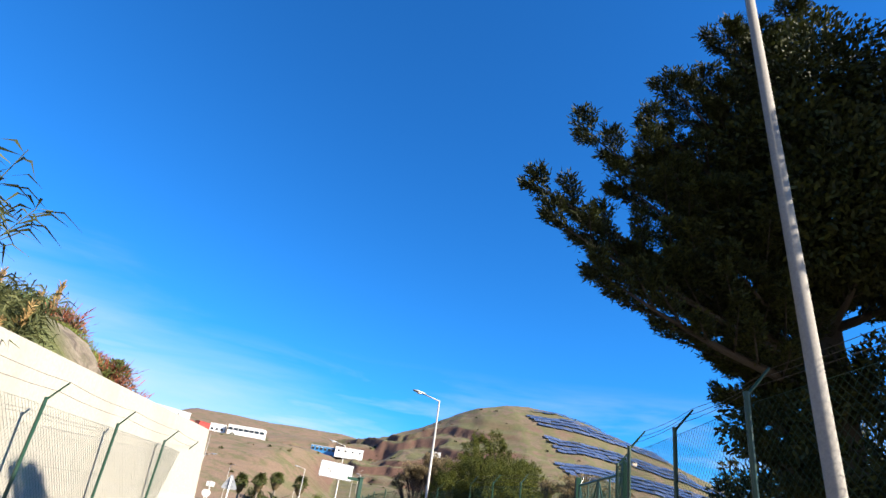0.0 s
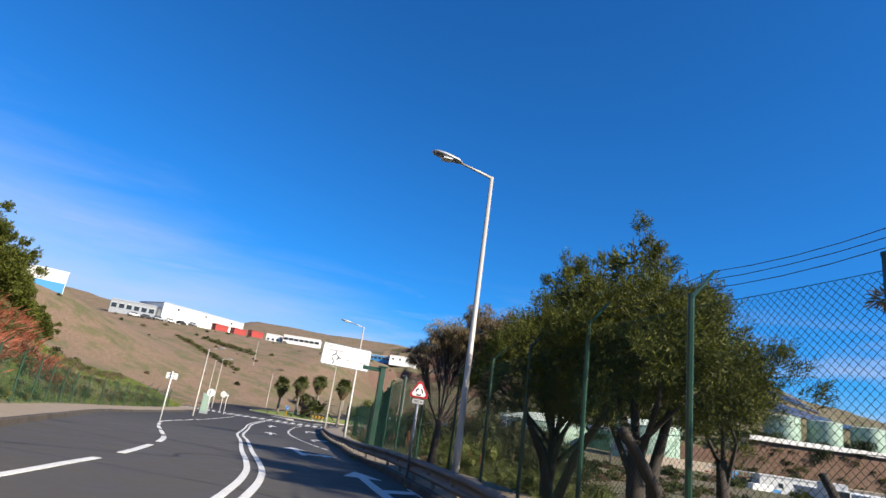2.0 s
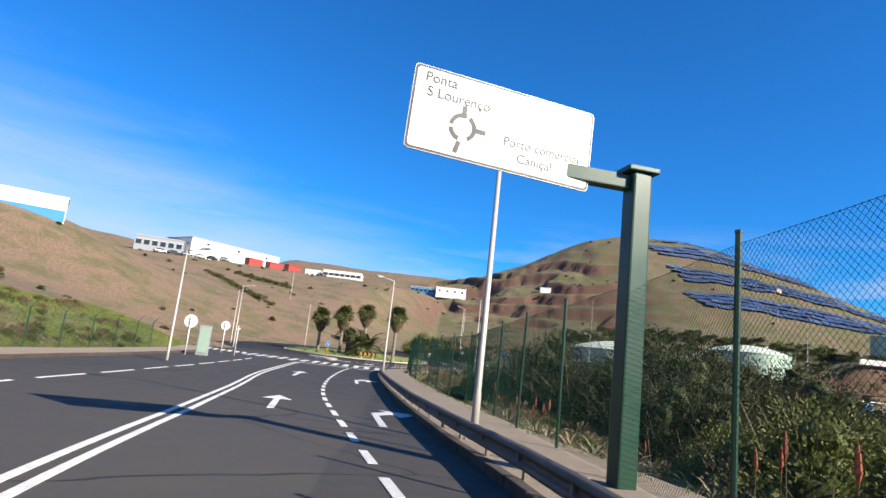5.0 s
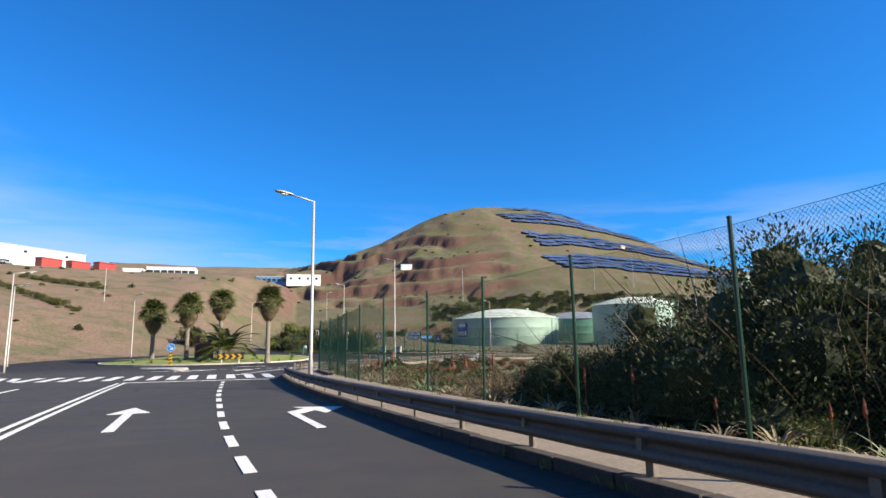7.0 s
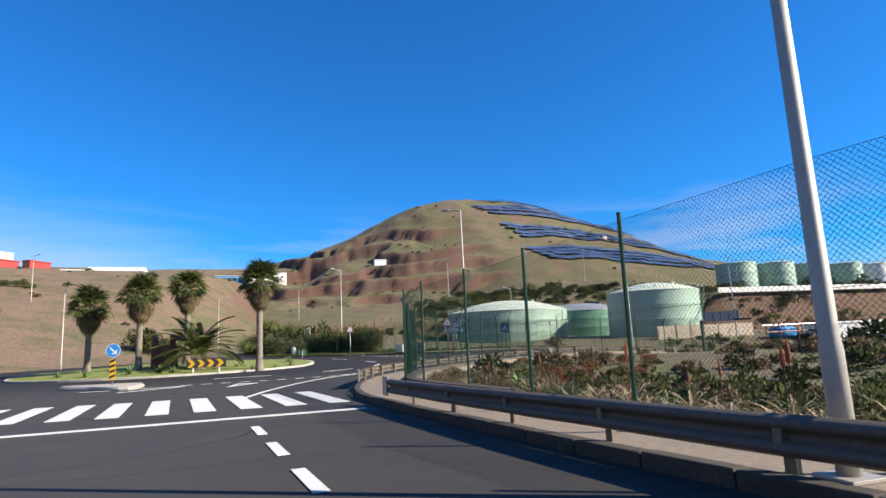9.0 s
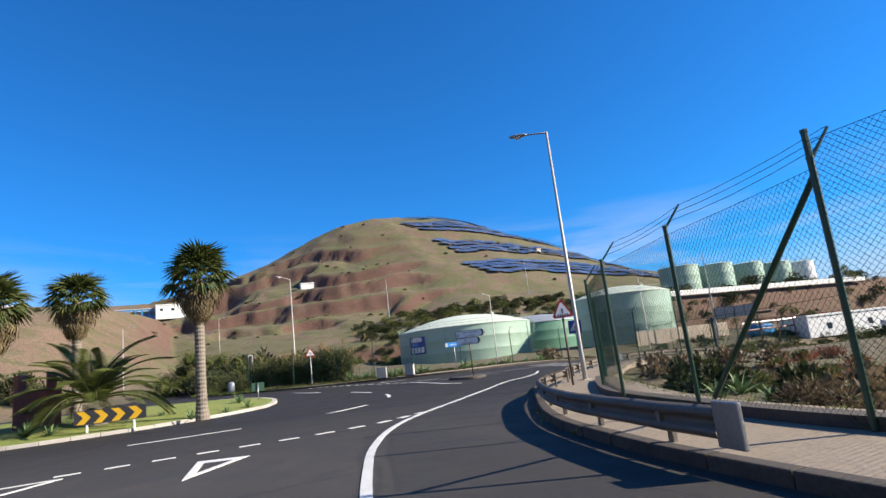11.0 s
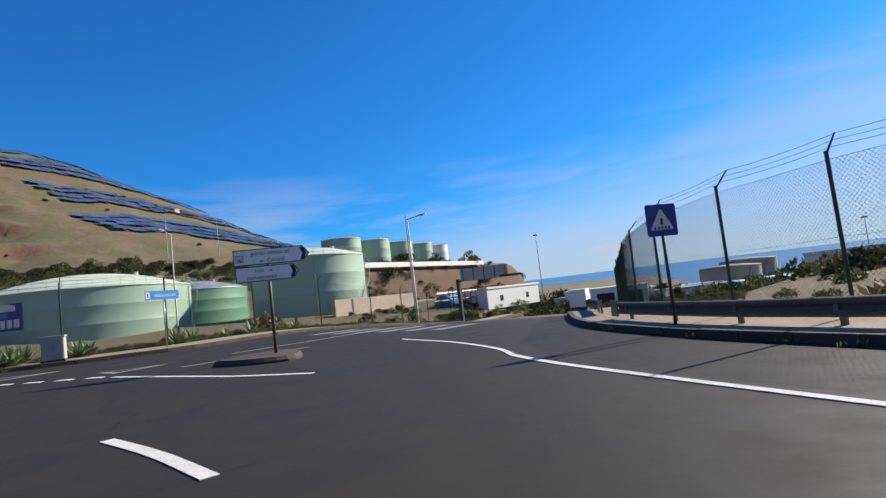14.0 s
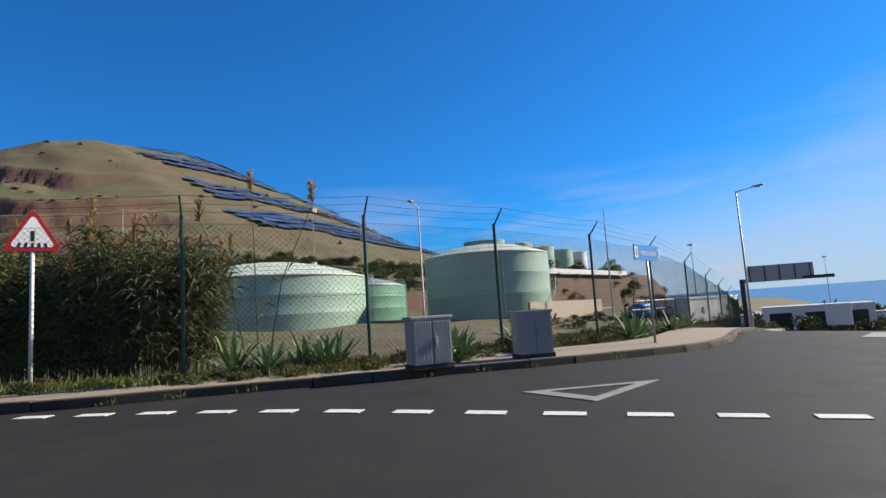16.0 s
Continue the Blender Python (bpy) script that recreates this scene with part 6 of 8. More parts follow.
# tall floodlight masts, antenna and pylons
for x, y, h, z, lab in ((185, 196, 27, -8, "tall thin floodlight mast"), (270, 170, 32, -17, "tall thin floodlight mast"), (205, 96, 24, -14, "tall thin floodlight mast near the sea"), (60, 168, 14.5, -0.5, "thin lightning rod before the tank"), (98, 262, 13, 20, "concrete pole at the foot of the hill"), (84, 266, 12, 20, "pale pole at the foot of the hill"), (30, 255, 11, 15, "pale pole on the slope")):
    t = thing("mast", lab, "mast", (x, y, z))
    part("pole", MB().tube([(0, 0, 0), (0, 0, h * 0.6), (0, 0, h)], [0.22, 0.15, 0.07] if h > 20 else [0.14, 0.1, 0.05], 8), "signgrey", t)
    if h > 20:
        part("lamp_head", MB().cbox((0, 0, h), (1.6, 1.6, 0.5), 0.05).tube([(0, 0, h), (0, 0, h + 1)], 0.05, 6), "signgrey", t)

# dark gantry board seen from behind, on the port road
t = thing("gantry_sign", "dark cantilever sign board seen from behind", "direction sign")
zg = rz1(35.2, 145.6)
part("gantry_post", MB().cbox((35.2, 145.7, zg + 2.1), (0.34, 0.34, 4.6), 0.03), "chevdark", t)
part("gantry_arm", MB().cbox((36.6, 142.9, zg + 4.25), (0.25, 6.4, 0.25), 0.03, 0.45), "chevdark", t)
m = facing(36.3, 143.3, zg + 4.75, 90 - 27)
bd = part("board", MB().plate(rounded(4.7, 1.25, 0.05), m, 0.06), "signgrey", t, "dark grey ribbed back")
for k in range(5):
    bar(bd, m @ Matrix.Translation((0, 0.1, 0)), -2.1 + k * 1.05, 0, 0.08, 1.25, "chevdark", 0.0, "rib")

# pipe rack in the works yard
t = thing("pipe_rack", "rusty red pipe rack in the works yard", "pipework")
for k in range(6):
    x = 66 + k * 4
    z = at(x, 166)
    part("frame", MB().tube([(x, 164.5, z), (x, 164.5, z + 3.4), (x, 167.5, z + 3.4), (x, 167.5, z)], 0.12, 6), "pipe", t)
for k in range(4):
    z = at(76, 166)
    part("pipe", MB().tube([(64, 165 + k * 0.7, z + 3.0 - (k % 2) * 1.2), (88, 165 + k * 0.7, z + 3.0 - (k % 2) * 1.2)], 0.13, 8), "pipe" if k % 2 else "galv", t)

# control cabinets on the footway
for x, y, tn, cw, lab in ((-6.4, 140.95, radians(-24), 0.76, "grey ribbed plastic utility cabinet with a lock"), (-4.3, 140.1, radians(-38), 0.72, "narrower grey ribbed plastic utility cabinet")):
    z = rz1(x, y) + 0.16
    t = thing("utility_cabinet", lab, "utility cabinet", (x, y, z), tn, group="utility cabinets")
    part("body", MB().cbox((0, 0, 0.44), (cw, 0.36, 0.82), 0.015), "cabinet", t)
    part("plinth", MB().cbox((0, 0, 0.02), (cw + 0.04, 0.4, 0.1), 0.01), "kerb", t)
    part("roof", MB().cbox((0, 0, 0.875), (cw + 0.06, 0.42, 0.06), 0.015), "cabinet", t)
    for s in (-1, 1):
        d = part("door", MB().box((s * cw * 0.2465, -0.19, 0.44), (cw * 0.47, 0.025, 0.76)), "cabinet", t)
        mb = MB()
        for k in range(7):
            mb.box((s * cw * 0.2465 + (k - 3) * cw * 0.062, -0.207, 0.44), (0.016, 0.014, 0.72))
        part("rib", mb, "cabinet", d)
    part("handle", MB().cbox((0.05, -0.225, 0.46), (0.05, 0.04, 0.16), 0.01), "signgrey", t)

# info panel by the left footway
t = thing("info_panel", "narrow green-framed information panel beside the footway", "sign panel")
x, y = -27.6, 83.0
z = at(x, y)
part("body", MB().cbox((x, y, z + 1.2), (0.9, 0.2, 2.3), 0.03, 0.2), "signgrey", t)
part("face", MB().box((x + 0.02, y - 0.115, z + 1.25), (0.75, 0.02, 1.9), 0.2), "tank", t)

# white lorry and blue tank in the yard, small van on the port road
def lorry(x, y, z, turn, label, cab="bluewall", box="white"):
    t = thing("lorry", label, "lorry", (x, y, z), turn)
    part("body", MB().cbox((0.9, 0, 1.9), (4.6, 2.3, 2.4), 0.06), box, t)
    cabo = part("cab", MB().cbox((-2.4, 0, 1.45), (1.7, 2.1, 2.0), 0.15), cab, t)
    part("windscreen", MB().box((-3.26, 0, 1.9), (0.04, 1.8, 0.8)), "glass", cabo)
    part("chassis", MB().cbox((0, 0, 0.6), (6.4, 0.9, 0.25), 0.03), "chevdark", t)
    for wx in (-2.3, 1.9):
        for wy in (-0.95, 0.95):
            wh = part("wheel", MB().tube([(wx, wy - 0.14, 0.45), (wx, wy + 0.14, 0.45)], 0.45, 18), "black", t)
            part("rim", MB().tube([(wx, wy - 0.15, 0.45), (wx, wy + 0.15, 0.45)], 0.22, 12), "signgrey", wh)
    return t


lorry(66.0, 143.5, rz1(66, 143.5) + 0.02, radians(190), "small lorry with a blue cab and white box")
lorry(48, 92, at(48, 92), radians(70), "white lorry parked in the valley", cab="white")
t = thing("water_tank", "blue plastic tank in the yard", "tank", (70, 168, at(70, 168)))
part("shell", MB().tube([(-2.2, 0, 1.1), (2.2, 0, 1.1)], 1.05, 20), "bluewall", t, smooth=True)

# traffic light and bin by the north exit
t = thing("traffic_light", "small traffic light on a pale post by the scrub", "traffic light", (-15.6, 152.5, rz1(-15.6, 152.5) + .1))
part("post", MB().tube([(0, 0, 0), (0, 0, 2.4)], 0.05, 8), "pole", t)
hd = part("head", MB().cbox((0, -0.06, 2.75), (0.3, 0.22, 0.9), 0.02), "black", t)
for k in range(3):
    part("lens", MB().tube([(0, -0.16, 2.47 + k * 0.28), (0, -0.2, 2.47 + k * 0.28)], 0.1, 12), "chevdark", hd)
part("border", MB().box((0, 0.0, 2.75), (0.42, 0.02, 1.02)), "white", hd)
t = thing("litter_bin", "grey litter bin by the road", "litter bin", (-17.4, 152.2, rz1(-17.4, 152.2) + .1))
part("body", MB().lathe((0, 0, 0), [(0.24, 0), (0.28, 0.1), (0.3, 0.85), (0.22, 1.0), (0.05, 1.05)], 16), "signgrey", t, smooth=True)

# ---- plants ----
rng = np.random.default_rng(7)


def unit(v):
    return v / np.maximum(np.linalg.norm(v, axis=-1, keepdims=True), 1e-9)


def blades(c, d, length, width, bend=0.0):
    """Leaf blades: base points c, directions d; a kinked four-cornered blade each. Returns vertices and faces."""
    n = len(c)
    d = unit(d)
    side = unit(np.cross(d, rng.normal(size=(n, 3))))
    length = np.broadcast_to(length, (n,))[:, None] * rng.uniform(0.7, 1.3, (n, 1))
    width = np.broadcast_to(width, (n,))[:, None]
    mid = c + d * length * 0.5
    tip = c + d * length + np.array([0, 0, -1.0]) * length * bend
    v = np.stack([c, mid + side * width, tip, mid - side * width], 1).reshape(-1, 3)
    f = np.arange(4 * n).reshape(n, 4)
    return v, f


def mesh_of(name, groups, mats):
    """One mesh from several (vertices, faces) groups, each with its material."""
    vs, fs, mi, k = [], [], [], 0
    for g, (v, f) in enumerate(groups):
        vs.append(v)
        fs.append(f + k)
        mi += [g] * len(f)
        k += len(v)
    me = bpy.data.meshes.new(name)
    me.from_pydata(np.concatenate(vs).tolist(), [], np.concatenate(fs).tolist())
    for m in mats:
        me.materials.append(M[m])
    me.polygons.foreach_set("material_index", mi)
    me.update()
    return me


def clump_points(c, r, n, shell=0.55):
    """Points in an ellipsoid, thicker near its skin."""
    d = unit(rng.normal(size=(n, 3)))
    rad = shell + (1 - shell) * rng.random((n, 1)) ** 0.6
    rad *= 1 + 0.25 * np.sin(d[:, :1] * 5 + c[0]) * np.cos(d[:, 1:2] * 4 + c[1])
    return np.array(c) + d * rad * np.array(r), d


def limb_tube(mb, a, b, r0, r1, sag=0.0, n=6):
    a, b = Vector(a), Vector(b)
    mid = a.lerp(b, 0.5) + Vector((random.uniform(-.12, .12), random.uniform(-.12, .12), sag)) * (b - a).length
    mb.tube([a, a.lerp(mid, 0.6), mid, mid.lerp(b, 0.6), b], [r0, r0 * 0.85, (r0 + r1) / 2, r1 * 1.2, r1], n)


def tree(name, label, base, fork, trunk_r, clumps, leaf, blade, width, density, droop=0.0, up=0.3, twigs=6, shell=0.55, bark="bark", extra_trunks=(), shoots=0, low=0.55, limb_r=0.36):
    """Trunk from base to fork, a limb to every clump, and clumps of small blades. clumps: (centre, radii)."""
    t = thing(name, label, "tree", base)
    inv = Matrix.Translation(-Vector(base))
    mb = MB()
    B, F = Vector((0, 0, 0)), Vector(fork) - Vector(base)
    mb.tube([B - Vector((0, 0, 0.3)), B + Vector((0, 0, 0.15)), B.lerp(F, 0.35) + Vector((random.uniform(-.1, .1), random.uniform(-.1, .1), 0)), B.lerp(F, 0.7), F], [trunk_r * 1.5, trunk_r * 1.1, trunk_r * 0.95, trunk_r * 0.85, trunk_r * 0.7], 10)
    for e in extra_trunks:
        E = Vector(e) - Vector(base)
        limb_tube(mb, (0.1, 0.1, 0), E, trunk_r * 0.8, trunk_r * 0.4, 0.05, 8)
    part("trunk", mb, bark, t, smooth=True)
    cv, cf, k = [], [], 0
    limbs = MB()
    for c, r in clumps:
        C = Vector(c) - Vector(base)
        start = B.lerp(F, random.uniform(low, 1.0))
        limb_tube(limbs, start, C, trunk_r * limb_r, trunk_r * 0.10, random.uniform(-0.08, 0.08))
        for _ in range(twigs):
            d = unit(rng.normal(size=3)) * np.array(r) * 0.8
            limb_tube(limbs, start.lerp(C, random.uniform(min(low, 0.35) if limb_r < 0.3 else low, 1.0)), C + Vector(d), trunk_r * 0.09, 0.006, 0.05, 4)
        if shoots:          # needles in brushes round the ends of the twigs, over inner blades added to block light
            n = int(shoots * r[0] * r[1])
            m = max(5, n // 34)
            sub, sd = clump_points((0, 0, 0), r, m, 0.45)
            per = n // m
            p = np.repeat(sub, per, 0) + rng.normal(size=(m * per, 3)) * np.array(r) * 0.10
            d = unit(np.repeat(sd, per, 0) * 0.7 + np.array([0, 0, 0.75]) + rng.normal(size=(m * per, 3)) * 0.45)
            q = 13
            u = np.linspace(0, 1, q)[None, :, None]
            pp = p[:, None, :] + d[:, None, :] * u * 0.17
            dd = d[:, None, :] * 0.7 + rng.normal(size=(m * per, q, 3)) * 0.55
            v, f = blades(pp.reshape(-1, 3) + np.array(C), dd.reshape(-1, 3), blade, width)
            cv.append(v)
            cf.append(f + k)
            k += len(v)
            p, d = clump_points((0, 0, 0), np.array(r) * 0.66, int(1100 * r[0] * r[1]) + 60, 0.3)
            v, f = blades(p + np.array(C), d + rng.normal(size=d.shape) * 0.6, max(0.11, blade * 1.1), max(0.02, width * 1.2))
            cv.append(v)
            cf.append(f + k)
            k += len(v)
            continue
        n = int(density * r[0] * r[1] * r[2] ** 0.5 + 120)
        # sub-clumps give the ragged outline
        m = max(5, n // 130)
        sub, sd = clump_points((0, 0, 0), r, m, shell)
        per = n // m
        for s in range(m):
            p, d = clump_points(sub[s], np.array(r) * rng.uniform(0.2, 0.36), per, 0.15)
            dd = d * 0.7 + sd[s] * 0.7 + np.array([0, 0, up - droop * 2]) + rng.normal(size=(per, 3)) * 0.35
            v, f = blades(p + np.array(C), dd, blade, width, droop)
            cv.append(v)
            cf.append(f + k)
            k += len(v)
    part("limb", limbs, bark, t)
    me = mesh_of("crown", [(np.concatenate(cv), np.concatenate(cf))], [leaf])
    part("crown", me, None, t, "dense foliage of small sprays")
    return t


# big dark cypress over the road at the start
def along_curve(a, m, b, u):
    """Points of the bent line a, m, b at the shares u."""
    return (1 - u) ** 2 * a + 2 * u * (1 - u) * m + u * u * b


def cypress(label, base, top, tips, fill):
    """Upright trunk; every bough bears side branches, and these flat plumes of scale leaves."""
    t = thing("cypress_tree", label, "tree", base)
    B, F = Vector((0, 0, 0)), Vector(top) - Vector(base)
    part("trunk", MB().tube([B - Vector((0, 0, 0.3)), B.lerp(F, 0.03), B.lerp(F, 0.3), B.lerp(F, 0.7), F], [0.45, 0.34, 0.29, 0.2, 0.06], 12), "bark", t, smooth=True)
    limbs, cv, cf, k = MB(), [], [], 0
    Z = np.array([0, 0, 1.0])
    for tip in tips:
        T = np.array(tip) - np.array(base)
        T = T - unit(T - np.array(F) * 0.6) * 0.28
        R = np.array(B.lerp(F, min(0.92, max(0.25, (T[2] - 0.45) / F.z))))
        L = float(np.linalg.norm(T - R))
        mid = R + (T - R) * 0.55 - Z * 0.07 * L
        limbs.tube([Vector(along_curve(R, mid, T, u)) for u in (0, 0.25, 0.5, 0.75, 0.97)], [0.085, 0.07, 0.05, 0.025, 0.006], 6)
        d = unit(T - R)
        lat = unit(np.cross(d, Z))
        n2 = 15
        for i in range(n2):
            u = 0.22 + 0.78 * (i + 0.5) / n2
            a = along_curve(R, mid, T, u)
            d2 = unit(d * rng.uniform(0.7, 1.1) + lat * (1 if i % 2 else -1) * rng.uniform(0.25, 0.8) + Z * rng.uniform(-0.05, 0.45))
            L2 = (0.30 * (1 - u) * L + 0.30) * rng.uniform(0.45, 1.25)
            if L2 > 0.5:
                limbs.tube([Vector(a), Vector(a + d2 * L2 * 0.6), Vector(a + d2 * L2 * 0.95 + Z * 0.05 * L2)], [0.02, 0.012, 0.004], 4)
            n3 = int(16 + 34 * L2)
            u3 = np.linspace(0.1, 1.0, n3)[:, None]
            p3 = a + d2 * L2 * u3 + Z * 0.08 * L2 * u3 ** 2
            lat2 = unit(np.cross(d2, Z))
            s3 = np.where(np.arange(n3) % 2, 1.0, -1.0)[:, None]
            d3 = unit(d2 * 0.9 + lat2 * s3 * rng.uniform(0.25, 0.9, (n3, 1)) + Z * rng.uniform(0.0, 0.5, (n3, 1)))
            L3 = (0.10 + 0.22 * (1 - u3)) * rng.uniform(0.6, 1.25, (n3, 1))
            m4 = 15
            u4 = np.linspace(0.0, 1.0, m4)[None, :, None]
            q = p3[:, None, :] + d3[:, None, :] * L3[:, None, :] * u4 + rng.normal(size=(n3, m4, 3)) * 0.018
            dd = d3[:, None, :] + rng.normal(size=(n3, m4, 3)) * 0.55
            v, f = blades(q.reshape(-1, 3), dd.reshape(-1, 3), 0.085, 0.010)
            cv.append(v)
            cf.append(f + k)
            k += len(v)
    for c, rad in fill:
        n = int(4200 * rad[0] * rad[1])
        p, d = clump_points(Vector(c) - Vector(base), rad, n, 0.3)
        v, f = blades(p, d + rng.normal(size=d.shape) * 0.6, 0.11, 0.026)
        cv.append(v)
        cf.append(f + k)
        k += len(v)
    part("limb", limbs, "bark", t, smooth=True)
    part("crown", mesh_of("crown", [(np.concatenate(cv), np.concatenate(cf))], ["needle"]), None, t, "flat dark feathery sprays")


cypress("large dark cypress with layered branches over the fence", (5.1, 6.4, at(5.1, 6.4)), (4.8, 6.0, 10.4),
        [(-0.16, 4.0, 5.97), (-0.40, 4.0, 6.45), (0.38, 4.0, 5.37), (0.22, 4.0, 7.45), (0.7, 4.2, 6.9), (1.0, 4.0, 7.2), (1.6, 4.2, 7.3), (1.12, 4.0, 7.9), (1.45, 4.0, 8.6), (2.0, 4.1, 8.9), (2.4, 4.0, 9.9), (3.0, 4.2, 10.2), (3.6, 4.0, 10.6),
         (0.9, 4.3, 5.75), (1.5, 4.4, 5.8), (2.3, 4.3, 5.9), (2.6, 4.5, 7.7), (3.2, 4.1, 8.5), (2.3, 4.6, 6.7), (4.2, 3.9, 9.2), (4.6, 3.7, 7.2), (5.2, 3.9, 8.4), (5.8, 4.5, 6.4), (4.2, 4.1, 6.3), (2.75, 5.7, 5.4), (2.8, 5.7, 4.95), (3.0, 5.8, 4.4), (3.5, 5.8, 4.8), (4.2, 6.0, 4.0), (3.4, 5.9, 3.8), (3.9, 5.6, 3.2), (4.6, 5.4, 4.6)],
        [((3.9, 4.6, 6.7), (1.4, 1.1, 0.55)), ((3.6, 4.6, 8.0), (1.3, 1.1, 0.8)), ((4.4, 4.3, 7.3), (1.5, 1.3, 0.9)), ((5.2, 4.6, 6.6), (1.6, 1.4, 0.6)), ((4.0, 4.4, 9.2), (1.3, 1.2, 0.9)), ((5.3, 4.4, 8.6), (1.4, 1.3, 1.2)), ((3.3, 4.5, 7.1), (0.7, 0.7, 0.4)),
         ((3.9, 6.0, 4.4), (0.8, 0.6, 0.5)), ((4.8, 6.2, 3.6), (1.0, 0.8, 0.8)), ((5.2, 5.4, 5.0), (1.0, 0.8, 0.6)), ((4.4, 6.6, 2.6), (0.9, 0.8, 0.7)), ((5.6, 5.6, 3.0), (1.0, 0.9, 0.9)),
         # unseen clumps added on the sun side to shade the visible boughs
         ((7.5, 3.0, 7.5), (1.7, 1.6, 1.5)), ((8.5, 5.2, 6.0), (1.9, 1.8, 1.6)), ((6.7, 1.8, 9.0), (1.5, 1.4, 1.3)), ((8.0, 4.2, 9.4), (1.7, 1.6, 1.4)), ((6.9, 2.3, 9.8), (1.6, 1.5, 1.4)), ((8.4, 1.4, 10.8), (1.6, 1.5, 1.3)), ((7.8, 2.0, 9.0), (1.6, 1.5, 1.3)), ((8.6, 3.4, 7.6), (1.6, 1.5, 1.3)),
         ((6.5, 7.2, 3.4), (1.2, 1.1, 0.9)), ((6.6, 5.8, 4.0), (1.2, 1.2, 0.9)), ((5.4, 8.8, 3.5), (1.1, 1.1, 0.8)), ((6.9, 6.8, 2.4), (1.1, 1.1, 0.9)), ((7.4, 8.6, 4.4), (1.4, 1.2, 1.0)), ((4.5, 9.4, 2.6), (0.7, 0.7, 0.6))])

# pines behind the fence
tree("pine_tree", "bushy green pine leaning over the fence", (3.0, 24.8, at(3.0, 24.8)), (3.0, 25.0, 2.7), 0.16,
     [((2.3, 24.6, 3.85), (1.01, 1.10, 0.83)), ((3.2, 25.4, 4.65), (1.20, 1.20, 1.01)), ((4, 24.4, 3.75), (1.10, 1.10, 0.83)), ((3, 24, 4.25), (1.01, 1.01, 0.74)), ((3.1, 25.7, 5.65), (0.64, 0.74, 0.83)), ((2, 26, 3.85), (0.83, 1.01, 0.74)), ((4.2, 25.8, 4.55), (1.10, 1.10, 0.92)), ((2.4, 25.7, 5.05), (0.74, 0.74, 0.74)), ((3.6, 26.8, 4.25), (1.20, 1.20, 1.10))],
     "pine", 0.088, 0.0062, 5200, up=0.7, twigs=5, shoots=900, extra_trunks=((3.6, 25.2, 3.25), (2.12, 22.63, 2.76)))
tree("pine_tree", "bushy dark green pine behind the fence", (2.5, 29.6, at(2.5, 29.6)), (2.6, 29.8, 2.7), 0.16,
     [((1.7, 29.2, 4.05), (1.01, 1.10, 0.92)), ((2.6, 30, 5.05), (1.10, 1.20, 1.10)), ((3.7, 29.6, 4.85), (1.20, 1.20, 1.20)), ((2.6, 30.4, 6.25), (0.74, 0.74, 0.92)), ((1, 30.2, 3.75), (0.83, 0.92, 0.74)), ((1.6, 31, 4.65), (0.92, 0.92, 0.92)), ((3.6, 28.4, 4.25), (1.10, 1.10, 0.92)), ((3.6, 30.6, 6.85), (0.64, 0.64, 0.83)), ((3, 29, 3.45), (1.20, 1.10, 0.74)), ((4.8, 29.8, 4.25), (1.20, 1.10, 1.10)), ((2.2, 31.4, 5.55), (0.64, 0.64, 0.74))],
     "pine", 0.088, 0.0062, 5200, up=0.7, twigs=5, shoots=900, extra_trunks=((1.8, 29.4, 3.05), (3.31, 27.78, 3.31)))
tree("pine_tree", "dark green pine deeper behind the fence", (5.6, 27.6, at(5.6, 27.6)), (5.5, 27.6, 2.6), 0.15,
     [((5.4, 27.6, 4.0), (1.4, 1.4, 1.1)), ((4.9, 28.2, 5.1), (1.2, 1.2, 1.0)), ((5.6, 28.6, 3.9), (1.2, 1.2, 0.9))],
     "pine", 0.115, 0.0075, 3600, up=0.7, twigs=4, shoots=520)
# tree with a dark flat crown by the gate
tree("thorn_tree", "low spreading tree with bare limbs and a dark flat crown", (4.2, 20.9, at(4.2, 20.9)), (4.5, 20.9, 2.2), 0.10,
     [((5.3, 20.7, 4.45), (0.8, 0.8, 0.26)), ((6.1, 20.8, 4.6), (0.9, 0.8, 0.28)), ((6.9, 21.0, 4.4), (0.6, 0.6, 0.24)), ((4.35, 20.9, 4.3), (0.33, 0.33, 0.24)), ((5.7, 21.6, 4.3), (0.7, 0.7, 0.22))],
     "casuarina", 0.10, 0.009, 9000, up=0.2, droop=0.1, twigs=30, extra_trunks=((5.4, 20.8, 3.4), (6.4, 21.0, 3.3), (3.6, 21.3, 2.6), (5.0, 20.4, 2.6), (7.0, 20.7, 3.0), (4.4, 21.2, 3.4)))
